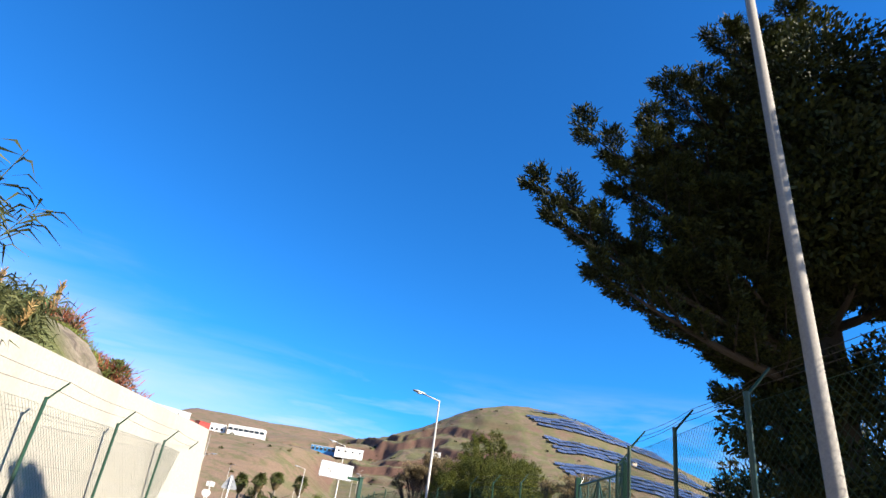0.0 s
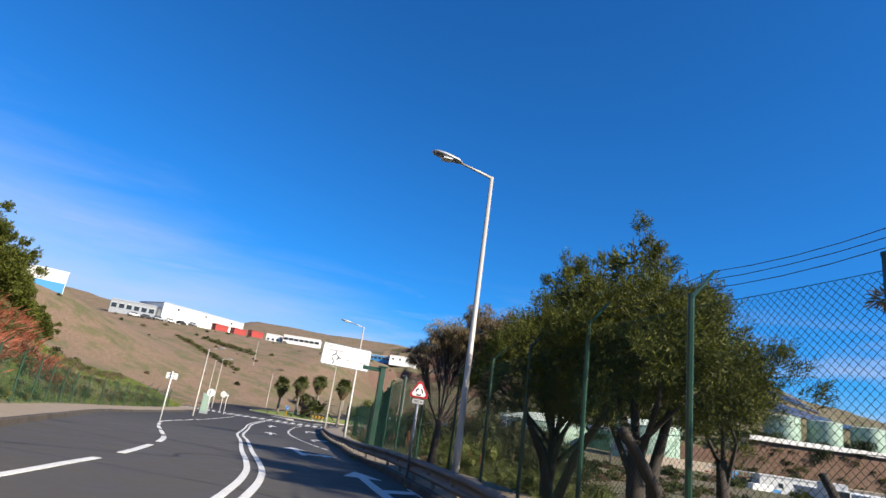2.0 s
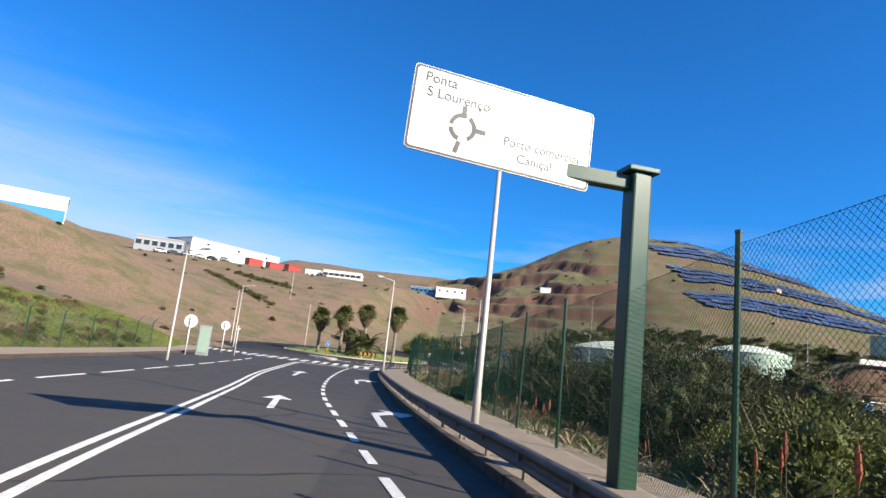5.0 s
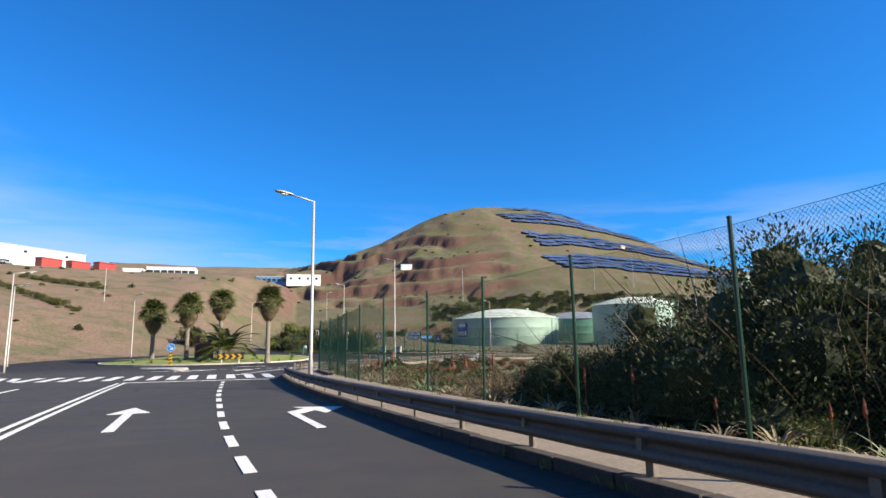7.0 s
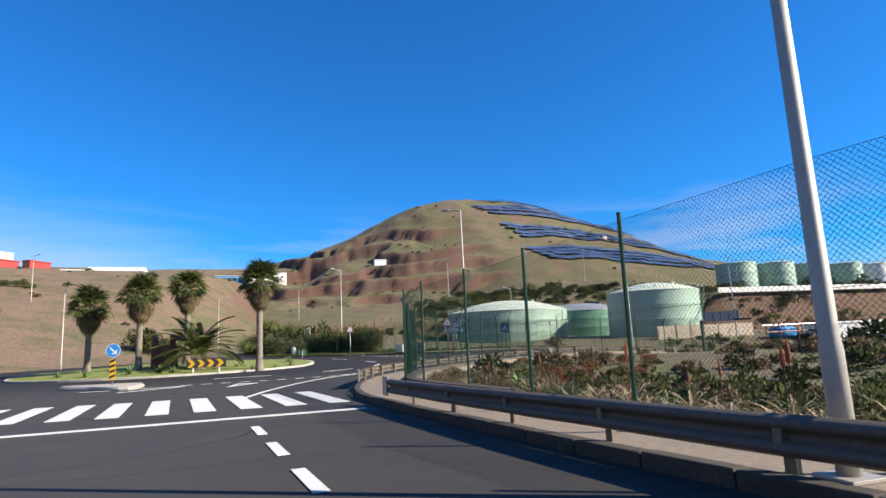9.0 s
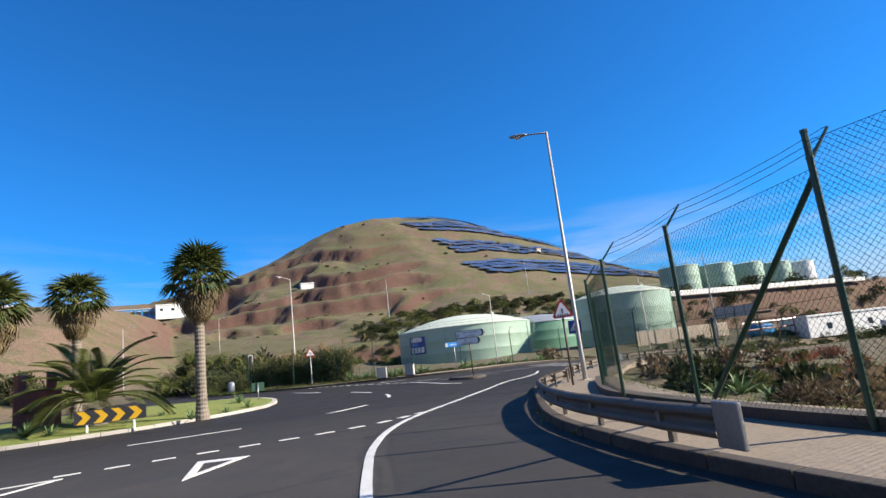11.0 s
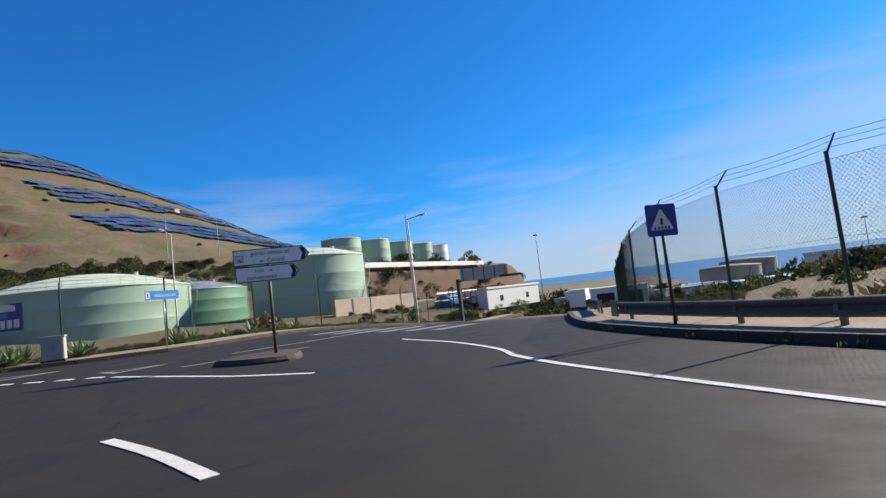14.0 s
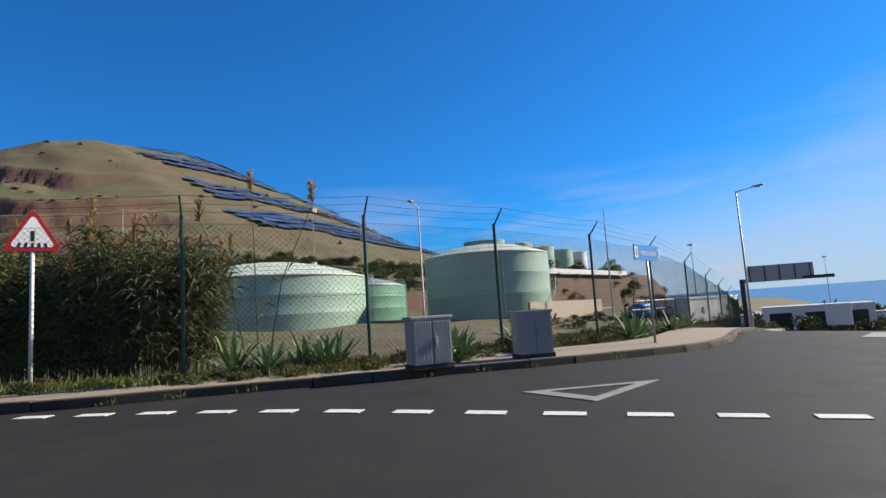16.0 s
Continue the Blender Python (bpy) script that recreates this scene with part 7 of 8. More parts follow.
# drooping brown tree: wind-bent, many thin dark limbs
tree("casuarina_tree", "wind-bent tree with brown drooping foliage and bare limbs", (-0.3, 33.0, at(-0.3, 33.0)), (-0.2, 33.0, 2.6), 0.13,
     [((-0.15, 33.3, 5.2), (0.75, 0.7, 0.42)), ((0.4, 33.5, 5.15), (0.7, 0.7, 0.42)), ((-0.6, 33.2, 4.85), (0.5, 0.5, 0.34)), ((0.65, 33.3, 5.85), (0.5, 0.5, 0.34)), ((1.2, 33.5, 5.75), (0.6, 0.6, 0.4)), ((1.5, 33.2, 5.1), (0.7, 0.7, 0.4)),
      ((-1.1, 33.3, 4.35), (0.4, 0.4, 0.28)), ((1.0, 33.9, 4.75), (0.7, 0.7, 0.4)), ((1.95, 33.6, 4.75), (0.6, 0.6, 0.4)), ((0.1, 34.1, 4.7), (0.7, 0.6, 0.35))],
     "casuarina", 0.15, 0.0065, 14000, droop=0.4, up=0.25, twigs=44, shell=0.2, low=0.8, limb_r=0.26)
# pines up on the left bank
for x, y, s in ((-37.5, 60, 1.0), (-40.5, 66, 0.8), (-35, 55, 1.15), (-43.5, 74, 0.6)):
    z = at(x, y)
    tree("pine_tree", "round-crowned pine on the upper bank", (x, y, z), (x + 0.2, y, z + 2.2 * s), 0.2 * s,
         [((x + dx * s, y + dy * s, z + dz * s), (1.9 * s, 1.9 * s, 1.5 * s)) for dx, dy, dz in ((0, 0, 4.6), (1.7, 0.3, 3.6), (-1.6, 0.5, 3.7), (0.3, -1.5, 3.4), (0.4, 1.4, 3.8), (2.6, -0.4, 2.6), (-0.4, 0.2, 5.6))],
         "pine", 0.22, 0.03, 330, up=0.6, twigs=2, shoots=70)


def shrub_mesh(name, r, h, leaf, blade, width, n, dry=None, dryn=0, dryw=0.012):
    """A bush: lumpy dome of blades over a few stems, base at the origin."""
    groups, mats = [], [leaf]
    cv, cf, k = [], [], 0
    m = max(6, min(n // 110, 26))
    a = rng.random(m) * 2 * np.pi
    q = np.sqrt(rng.random(m))
    for s in range(m):
        cx, cy = math.cos(a[s]) * q[s] * r * 0.75, math.sin(a[s]) * q[s] * r * 0.75
        cz = h * (1 - 0.75 * q[s] ** 2) * rng.uniform(0.45, 0.85)
        p, d = clump_points((cx, cy, cz), (r * 0.30, r * 0.30, h * 0.24), n // m, 0.35)
        p[:, 2] = np.maximum(p[:, 2], 0.02)
        v, f = blades(p, d + np.array([0, 0, 0.5]) + rng.normal(size=p.shape) * 0.4, blade, width, 0.1)
        cv.append(v)
        cf.append(f + k)
        k += len(v)
        if n > 5000:        # closed lumpy core added inside the clump, keeps it dense and dark
            sv, sf = [], []
            for i in range(6):
                for jj in range(8):
                    th, ph = math.pi * (i + 0.5) / 6, 2 * math.pi * jj / 8
                    q_ = rng.uniform(0.6, 0.95)
                    sv.append((cx + r * 0.19 * q_ * math.sin(th) * math.cos(ph), cy + r * 0.19 * q_ * math.sin(th) * math.sin(ph), max(0.02, cz + h * 0.155 * q_ * math.cos(th))))
            for i in range(5):
                for jj in range(8):
                    sf.append((i * 8 + jj, (i + 1) * 8 + jj, (i + 1) * 8 + (jj + 1) % 8, i * 8 + (jj + 1) % 8))
            cv.append(np.array(sv))
            cf.append(np.array(sf) + k)
            k += len(sv)
    groups.append((np.concatenate(cv), np.concatenate(cf)))
    if not dry:
        return mesh_of(name, groups, mats)
    if dry:
        p = np.stack([rng.normal(size=dryn) * r * 0.4, rng.normal(size=dryn) * r * 0.4, rng.random(dryn) * h * 0.5], -1)
        d = np.stack([p[:, 0] / r, p[:, 1] / r, np.ones(dryn)], -1) + rng.normal(size=(dryn, 3)) * 0.3
        groups.append(blades(p, d, h * 0.6, dryw, 0.05))
    return [("foliage", mesh_of("foliage", groups[:1], mats)), ("blossom" if dry == "redflower" else "dry_twigs", mesh_of("dry_twigs", groups[1:], [dry]))]


def scatter(name, meshes, label, category, places, group, z=None, smin=0.8, smax=1.25, sink=0.03):
    for x, y, *s in places:
        me = random.choice(meshes)
        ob = new(name) if isinstance(me, list) else new(name, me)
        sc = (s[0] if s else 1.0) * random.uniform(smin, smax)
        ob.matrix_world = Matrix.Translation((x, y, (at(x, y) if z is None else z(x, y)) - sink)) @ Matrix.Rotation(random.uniform(0, 6.28), 4, "Z") @ Matrix.Diagonal((sc, sc, sc * random.uniform(0.85, 1.15), 1))
        tagged(ob, label, category, group)
        if isinstance(me, list):
            for pn, pm in me:
                part(pn, pm, None, ob)


def rosette(name, n, length, width, leaf, rise=0.6, curl=0.35, stalk=0, flower="redflower"):
    """A rosette of thick pointed leaves; stalk: flower spikes."""
    vs, fs = [], []
    for k in range(n):
        a = 2.399 * k + random.uniform(-0.2, 0.2)
        el = radians(80) * (1 - k / n) * rise + random.uniform(0.05, 0.25)
        L = length * random.uniform(0.75, 1.15)
        ca, sa = math.cos(a), math.sin(a)
        side = np.array([-sa, ca, 0])
        b = len(vs)
        for i, u in enumerate((0.0, 0.3, 0.62, 0.85)):
            rr = L * u * math.cos(el) + L * curl * u * u * 0.4
            zz = L * u * math.sin(el) - L * curl * u * u * 0.5 + 0.08
            w = width * (0.8, 1.0, 0.75, 0.38)[i]
            c = np.array([ca * rr, sa * rr, max(zz, 0.02)])
            vs += [tuple(c - side * w), tuple(c + np.array([0, 0, -0.25 * w])), tuple(c + side * w)]
        rr = L * math.cos(el) + L * curl * 0.4
        vs.append((ca * rr, sa * rr, max(L * math.sin(el) - L * curl * 0.55 + 0.08, 0.01)))
        for i in range(3):
            q = b + i * 3
            fs += [(q, q + 1, q + 4, q + 3), (q + 1, q + 2, q + 5, q + 4)]
        q = b + 9
        fs += [(q, q + 1, b + 12, b + 12)[:3], (q + 1, q + 2, b + 12)]
    me = bpy.data.meshes.new(name)
    mi = [0] * len(fs)
    for s in range(stalk):
        mb = MB()
        x, y = random.uniform(-.1, .1), random.uniform(-.1, .1)
        hh = length * random.uniform(1.4, 2.0)
        mb.tube([(x, y, 0.1), (x * 2, y * 2, hh * 0.6), (x * 2.4, y * 2.4, hh)], [0.012, 0.01, 0.006], 5)
        b = len(vs)
        vs += mb.v
        fs += [tuple(i + b for i in f) for f in mb.f]
        mi += [1] * len(mb.f)
        mb = MB().lathe((x * 2.3, y * 2.3, hh * 0.78), [(0.008, 0), (0.035, hh * 0.08), (0.025, hh * 0.2), (0.004, hh * 0.3)], 6)
        b = len(vs)
        vs += mb.v
        fs += [tuple(i + b for i in f) for f in mb.f]
        mi += [2] * len(mb.f)
    me.from_pydata(vs, [], fs)
    for m in (leaf, "drybrush", flower):
        me.materials.append(M[m])
    me.polygons.foreach_set("material_index", mi)
    me.update()
    return me


ALOE = [rosette("aloe", 30, 0.72, 0.030, "aloe", 0.75, 0.65, 0), rosette("aloe", 36, 0.75, 0.026, "dryaloe", 0.85, 0.85, 1), rosette("aloe", 34, 0.8, 0.028, "dryaloe", 0.9, 0.95, 0), rosette("aloe", 34, 0.7, 0.026, "dryaloe", 0.8, 0.9, 0)]
AGAVE = [rosette("agave", 22, 1.0, 0.075, "agave", 0.85, 0.15), rosette("agave", 26, 0.9, 0.07, "agave", 0.8, 0.3), rosette("agave", 20, 1.1, 0.08, "agave", 0.9, 0.2)]
SCRUB = [shrub_mesh("scrub", 1.0, 0.9, "scrublit", 0.17, 0.034, 620, "drybrush", 60) for _ in range(3)]
DARK = [shrub_mesh("bush", 1.0, 1.05, "scrub", 0.16, 0.032, 1300, "drybrush", 40) for _ in range(3)]
MIXED = [shrub_mesh("bush", 1.0, 1.0, "scrublit", 0.15, 0.030, 1200, "drybrush", 50) for _ in range(2)]
DRY = [shrub_mesh("brush", 1.0, 0.7, "drybrush", 0.2, 0.016, 800) for _ in range(3)]
RED = [shrub_mesh("flowering_shrub", 1.0, 0.9, "drybrush", 0.20, 0.034, 520, "redflower", 190, 0.02), shrub_mesh("flowering_shrub", 1.0, 0.9, "scrublit", 0.20, 0.034, 520, "redflower", 170, 0.02)]
# dark and sunlit versions of the large bush, told apart by leaf colour
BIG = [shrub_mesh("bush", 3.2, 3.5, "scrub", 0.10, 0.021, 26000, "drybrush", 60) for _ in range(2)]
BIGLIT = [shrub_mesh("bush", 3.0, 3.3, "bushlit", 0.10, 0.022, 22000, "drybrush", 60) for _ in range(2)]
FAR = [shrub_mesh("scrub", 1.0, 1.0, m, 0.34, 0.075, 240) for m in ("scrub", "scrub", "scrublit", "drybrush")]


def scatter_stuff(name, meshes, label, places):
    """Many far bushes joined into one object."""
    cos, src, vs, fs, mi, k = {}, {}, [], [], [], 0
    mats = []
    for me in meshes:
        co = np.empty(len(me.vertices) * 3)
        me.vertices.foreach_get("co", co)
        cos[me.name] = co.reshape(-1, 3)
        src[me.name] = np.arange(len(me.vertices)).reshape(-1, 4)
        if me.materials[0] not in mats:
            mats.append(me.materials[0])
    zs = land(np.array([p[0] for p in places]), np.array([p[1] for p in places]))
    for (x, y, sc), gz in zip(places, zs):
        me = random.choice(meshes)
        a = random.uniform(0, 6.28)
        ca, sa = math.cos(a), math.sin(a)
        c = cos[me.name] * sc * np.array([1, 1, random.uniform(0.7, 1.1)])
        vs.append(np.stack([c[:, 0] * ca - c[:, 1] * sa + x, c[:, 0] * sa + c[:, 1] * ca + y, c[:, 2] + gz - 0.05], -1))
        fs.append(src[me.name] + k)
        mi += [mats.index(me.materials[0])] * len(src[me.name])
        k += len(c)
    me = bpy.data.meshes.new(name)
    me.from_pydata(np.concatenate(vs).tolist(), [], np.concatenate(fs).tolist())
    for m in mats:
        me.materials.append(m)
    me.polygons.foreach_set("material_index", mi)
    me.update()
    tagged(part(name, me, None, None, label), category="scrub", kind="stuff")



def along(posts, step, lo, hi, y0=-1e9, y1=1e9):
    """Random places beside a line of posts, lo to hi metres to its right."""
    q = smooth_line(posts, step)
    nr = normals(q)
    out = []
    for p, n in zip(q, nr):
        if y0 < p[1] < y1:
            o = random.uniform(lo, hi)
            out.append((p[0] + n[0] * o + random.uniform(-.3, .3), p[1] + n[1] * o + random.uniform(-.3, .3)))
    return out


FR_ALL = FR_B + FR_C + FR_D[:5]
scatter("aloe_plant", ALOE, "aloe with curling grey-green leaves along the fence", "plant", along(FR_ALL, 0.5, 0.7, 1.7, 37, 92), "aloes along the fence", smin=0.7, smax=1.15)
scatter("aloe_plant", ALOE, "dry aloe with bent leaves below the fence", "plant", along(FR_ALL, 0.8, 1.6, 3.4, 36, 98), "aloes along the fence", smin=0.7, smax=1.1)
scatter("brush", DRY, "dry brown brush behind the fence", "bush", [(x, y, 0.8) for x, y in along(FR_ALL, 1.6, 1.2, 7.0, 36, 104)], "brush behind the fence")
scatter("scrub", SCRUB, "olive scrub behind the fence", "bush", [(x, y, 0.75) for x, y in along(FR_ALL, 2.0, 1.5, 12.0, 30, 108)], "scrub behind the fence")
scatter("agave_plant", AGAVE, "pale green agave behind the fence", "plant", along([(-11.5, 100), (-10.5, 104), (-8.4, 107.4), (-6.2, 110)], 0.9, 0.6, 2.4), "agaves behind the fence", smin=0.5, smax=0.75)
scatter("agave_plant", AGAVE, "pale green agave behind the fence", "plant", along(FR_ALL, 6, 1.6, 2.8, 40, 95), "agaves behind the fence", smin=0.4, smax=0.6)
scatter("flowering_shrub", RED, "shrub with reddish flowers behind the bend", "bush", [(x, y, 0.6) for x, y in along([(-11.5, 100), (-10.5, 104), (-8.4, 107.4), (-4.2, 111), (0, 115)], 1.5, 2.5, 6.5)], "flowering shrubs behind the bend")
scatter("scrub", SCRUB, "olive scrub beside the port fence", "bush", [(x, y, 0.5) for x, y in along(FR_D[3:], 2.2, 1.2, 5.0)], "scrub beside the port fence")
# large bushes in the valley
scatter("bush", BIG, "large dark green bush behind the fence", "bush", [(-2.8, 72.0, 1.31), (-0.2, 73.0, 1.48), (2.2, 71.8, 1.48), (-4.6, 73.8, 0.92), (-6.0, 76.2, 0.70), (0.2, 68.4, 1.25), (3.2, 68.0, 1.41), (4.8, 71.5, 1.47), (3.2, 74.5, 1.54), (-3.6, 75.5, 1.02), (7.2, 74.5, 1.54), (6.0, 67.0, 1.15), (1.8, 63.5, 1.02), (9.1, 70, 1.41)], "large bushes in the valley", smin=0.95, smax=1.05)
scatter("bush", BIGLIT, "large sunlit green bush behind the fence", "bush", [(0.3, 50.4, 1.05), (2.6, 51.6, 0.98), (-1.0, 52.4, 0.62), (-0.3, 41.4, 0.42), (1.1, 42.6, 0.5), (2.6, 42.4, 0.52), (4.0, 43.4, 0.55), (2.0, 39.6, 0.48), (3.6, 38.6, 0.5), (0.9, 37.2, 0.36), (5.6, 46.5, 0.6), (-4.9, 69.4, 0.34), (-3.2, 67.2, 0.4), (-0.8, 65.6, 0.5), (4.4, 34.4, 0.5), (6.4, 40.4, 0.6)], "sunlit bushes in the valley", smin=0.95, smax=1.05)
scatter("brush", DRY, "dry brown brush among the bushes", "bush", [(1.6, 47.6, 1.6), (-0.4, 47.4, 1.2), (3.4, 48.4, 1.5), (-2.2, 63.2, 1.2), (-4.4, 66.2, 1.0), (-8.2, 78.4, 1.1), (-7.4, 80.5, 1.2), (-6.2, 83, 1.3), (-8.6, 85, 1.0), (-5, 87, 1.3)], "brush among the bushes")
far = [(random.uniform(8, 100), random.uniform(60, 160), random.uniform(0.7, 1.8)) for _ in range(150)]
scatter_stuff("valley_scrub", FAR, "low scrub spread over the valley floor", [p for p in far if not (p[1] > 118 and p[1] < 150) and not (p[1] > 95 and p[0] < 16)])
FARTREE = [shrub_mesh("tree", 1.0, 1.15, m, 0.13, 0.036, 800) for m in ("scrub", "bushlit", "scrub")]
scatter_stuff("port_scrub", FARTREE, "green shrubs and trees round the port buildings", [(random.uniform(74, 185), random.uniform(120, 176), random.uniform(1.2, 3.6)) for _ in range(190)])
scatter_stuff("shore_scrub", FARTREE, "dark trees and scrub on the slope down to the sea", [(random.uniform(120, 320), random.uniform(80, 215), random.uniform(2.4, 5.5)) for _ in range(260)])
scatter_stuff("port_trees", FARTREE, "tall dark trees between the port houses", [(random.uniform(110, 300), random.uniform(168, 240), random.uniform(2.5, 5.5)) for _ in range(150)] + [(random.uniform(122, 235), random.uniform(112, 178), random.uniform(4.5, 7.5)) for _ in range(75)])
scatter_stuff("terrace_scrub", FARTREE, "green scrub on the slope under the terrace", [(random.uniform(90, 205), random.uniform(196, 224), random.uniform(0.8, 2.0)) for _ in range(230)])
scatter_stuff("yard_scrub", FARTREE, "green scrub between the works yard and the port road", [(random.uniform(44, 100), random.uniform(150, 172), random.uniform(0.5, 1.5)) for _ in range(90)])


def right_of_fence(y):
    return float(np.interp(y, [p[1] for p in FR_ALL], [p[0] for p in FR_ALL]))


low = []
for _ in range(330):
    y = random.uniform(80, 116)
    low.append((right_of_fence(y) + random.uniform(2.5, 46) ** 1.0, y, random.uniform(0.3, 0.95)))
scatter_stuff("valley_growth", FAR + FAR[2:], "low green and dry growth over the terraces", low)

# left bank
bank = []
while len(bank) < 330:
    y = random.uniform(22, 84)
    o = random.uniform(3.4, 13)
    bank.append((float(np.interp(y, KL_Y, KL_X)) - o, y, o))
scatter("flowering_shrub", RED, "shrub with reddish flowers on the bank", "bush", [(x, y, 0.95) for x, y, o in bank if y < 52 and o < 9.5], "flowering shrubs on the bank")
scatter("agave_plant", AGAVE, "pale green agave on the bank", "plant", [(x, y) for x, y, o in bank if o >= 9.5 and y < 66], "agaves on the bank")
scatter("scrub", SCRUB + DRY, "olive scrub on the bank", "bush", [(x, y, 0.55) for x, y, o in bank if y >= 52 and o < 9.5] + [(float(np.interp(y, KL_Y, KL_X)) - random.uniform(2.6, 4.2), y, 0.55) for y in np.arange(23, 84, 1.7)], "scrub on the bank")
walltop = [(random.uniform(-12.6, -9.6), random.uniform(-2, 21)) for _ in range(44)]
scatter("agave_plant", AGAVE, "pale green agave above the concrete wall", "plant", walltop[:14] + [(-9.45 - 0.9 * random.random(), y + random.uniform(-.5, .5)) for y in np.arange(10.5, 22, 0.55)], "agaves above the wall", smin=0.7, smax=1.0)
scatter("brush", DRY + RED, "dry reddish brush above the concrete wall", "bush", [(x, y, 0.55) for x, y in walltop[20:]] + [(-9.3 - 1.4 * random.random(), y, 0.45) for y in np.arange(7, 22, 0.45)], "brush above the wall")
slope = [(random.uniform(-120, -42), random.uniform(60, 300), random.uniform(0.35, 1.0)) for _ in range(80)]
scatter_stuff("slope_scrub", FAR, "scattered scrub on the brown slope", slope)
row = [(-60 - k * 2.1, 178 + k * 1.7, random.uniform(1.0, 1.7)) for k in range(16)] + [(-66 - k * 2.2, 205 + k * 0.8, 1.4) for k in range(10)]
scatter("bush", MIXED, "green hedge bush along the works road", "bush", row, "hedge along the works road")

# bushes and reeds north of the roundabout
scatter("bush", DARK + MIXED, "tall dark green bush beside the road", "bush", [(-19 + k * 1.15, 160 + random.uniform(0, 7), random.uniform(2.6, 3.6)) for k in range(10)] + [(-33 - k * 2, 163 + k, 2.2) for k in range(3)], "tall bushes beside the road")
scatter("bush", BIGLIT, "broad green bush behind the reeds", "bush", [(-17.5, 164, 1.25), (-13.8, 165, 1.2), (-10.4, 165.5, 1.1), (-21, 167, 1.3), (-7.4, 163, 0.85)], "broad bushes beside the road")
hillscrub = [(random.uniform(18, 112), random.uniform(224, 256), random.uniform(1.2, 2.6)) for _ in range(300)] + [(random.uniform(-10, 30), random.uniform(205, 232), random.uniform(0.8, 2.0)) for _ in range(40)] + [(random.uniform(100, 170), random.uniform(236, 262), random.uniform(1.2, 2.4)) for _ in range(60)]
scatter_stuff("hill_scrub", FARTREE, "dark scrub along the foot of the hill", hillscrub)
far2 = [(random.uniform(-40, 200), random.uniform(262, 380), random.uniform(0.5, 1.1)) for _ in range(150)]
scatter_stuff("hillside_scrub", FAR, "small scrub dotted over the hillside", [p for p in far2 if p[0] < 62 or random.random() < 0.25])
scatter("agave_plant", AGAVE, "pale green agave before the tank fence", "plant", [(-8.3, 144.3), (-7.8, 144.0), (-7.3, 143.6), (-6.95, 143.9), (-8.0, 143.6), (-7.5, 144.3), (-6.6, 143.3), (-7.0, 143.2), (-4.95, 141.9), (-4.5, 141.9), (-4.7, 142.2), (-5.6, 141.35), (-5.2, 141.2), (-3.1, 140.9), (-2.2, 141.9), (0.6, 140.2), (1.4, 140.3), (3.4, 140.6), (5, 140.7), (7.2, 141.2), (8.8, 141.5)], "agaves before the tank fence", smin=0.6, smax=0.9, z=lambda x, y: rz1(x, y) + 0.1)
scatter("scrub", SCRUB, "low green weeds before the tank fence", "bush", [(x, y - 0.35, 0.32) for x, y in smooth_line(FN[3:], 0.8)] + [(x - 0.3, y + 0.5, 0.4) for x, y in smooth_line(FN[2:], 1.1)], "weeds before the tank fence", z=lambda x, y: rz1(x, y) + 0.08)


def reed_clump(name, r, h, n, plumes, stems=60):
    """Giant reeds: leaning stalks with long arching blades, and feathery plumes."""
    mb = MB()
    cv, cf, k = [], [], 0
    tops = []
    for s in range(stems):
        a, q = random.uniform(0, 6.28), math.sqrt(random.random()) * r
        x, y = math.cos(a) * q, math.sin(a) * q
        hh = h * random.uniform(0.65, 1.05)
        lean = Vector((math.cos(a), math.sin(a), 0)) * random.uniform(0.0, 0.3) * hh
        top = Vector((x, y, hh)) + lean
        mb.tube([(x, y, 0), tuple(Vector((x, y, hh * 0.55)) + lean * 0.35), tuple(top)], [0.014, 0.012, 0.006], 5)
        tops.append(top)
        m = n // stems
        u = rng.uniform(0.12, 1.0, m)
        c = np.stack([x + lean.x * u ** 1.6, y + lean.y * u ** 1.6, hh * u], -1)
        d = np.stack([rng.normal(size=m), rng.normal(size=m), rng.uniform(0.1, 0.9, m)], -1)
        v, f = blades(c, d, 0.55, 0.021, 0.45)
        cv.append(v)
        cf.append(f + k)
        k += len(v)
    stalk = (np.array([tuple(p) for p in mb.v]), None)
    me = bpy.data.meshes.new(name)
    V, Fc = list(mb.v), list(mb.f)
    mi = [0] * len(Fc)
    lv, lf = np.concatenate(cv), np.concatenate(cf)
    b = len(V)
    V += lv.tolist()
    Fc += (lf + b).tolist()
    mi += [0] * len(lf)
    for t in random.sample(tops, min(plumes * 2, len(tops))):
        m = 110
        u = rng.random(m)
        c = np.stack([t.x + rng.normal(size=m) * 0.015, t.y + rng.normal(size=m) * 0.015, t.z + u * 0.5 - 0.05], -1)
        d = np.stack([rng.normal(size=m) * 0.35 + 0.2, rng.normal(size=m) * 0.35, np.ones(m)], -1)
        v, f = blades(c, d, 0.2, 0.012, 0.15)
        b = len(V)
        V += v.tolist()
        Fc += (f + b).tolist()
        mi += [1] * len(f)
    me.from_pydata(V, [], Fc)
    me.materials.append(M["reed"])
    me.materials.append(M["plume"])
    me.polygons.foreach_set("material_index", mi)
    me.update()
    return me


REED = [reed_clump("giant_reed", 0.9, 3.1, 4600, 3), reed_clump("giant_reed", 1.0, 2.8, 4600, 4)]
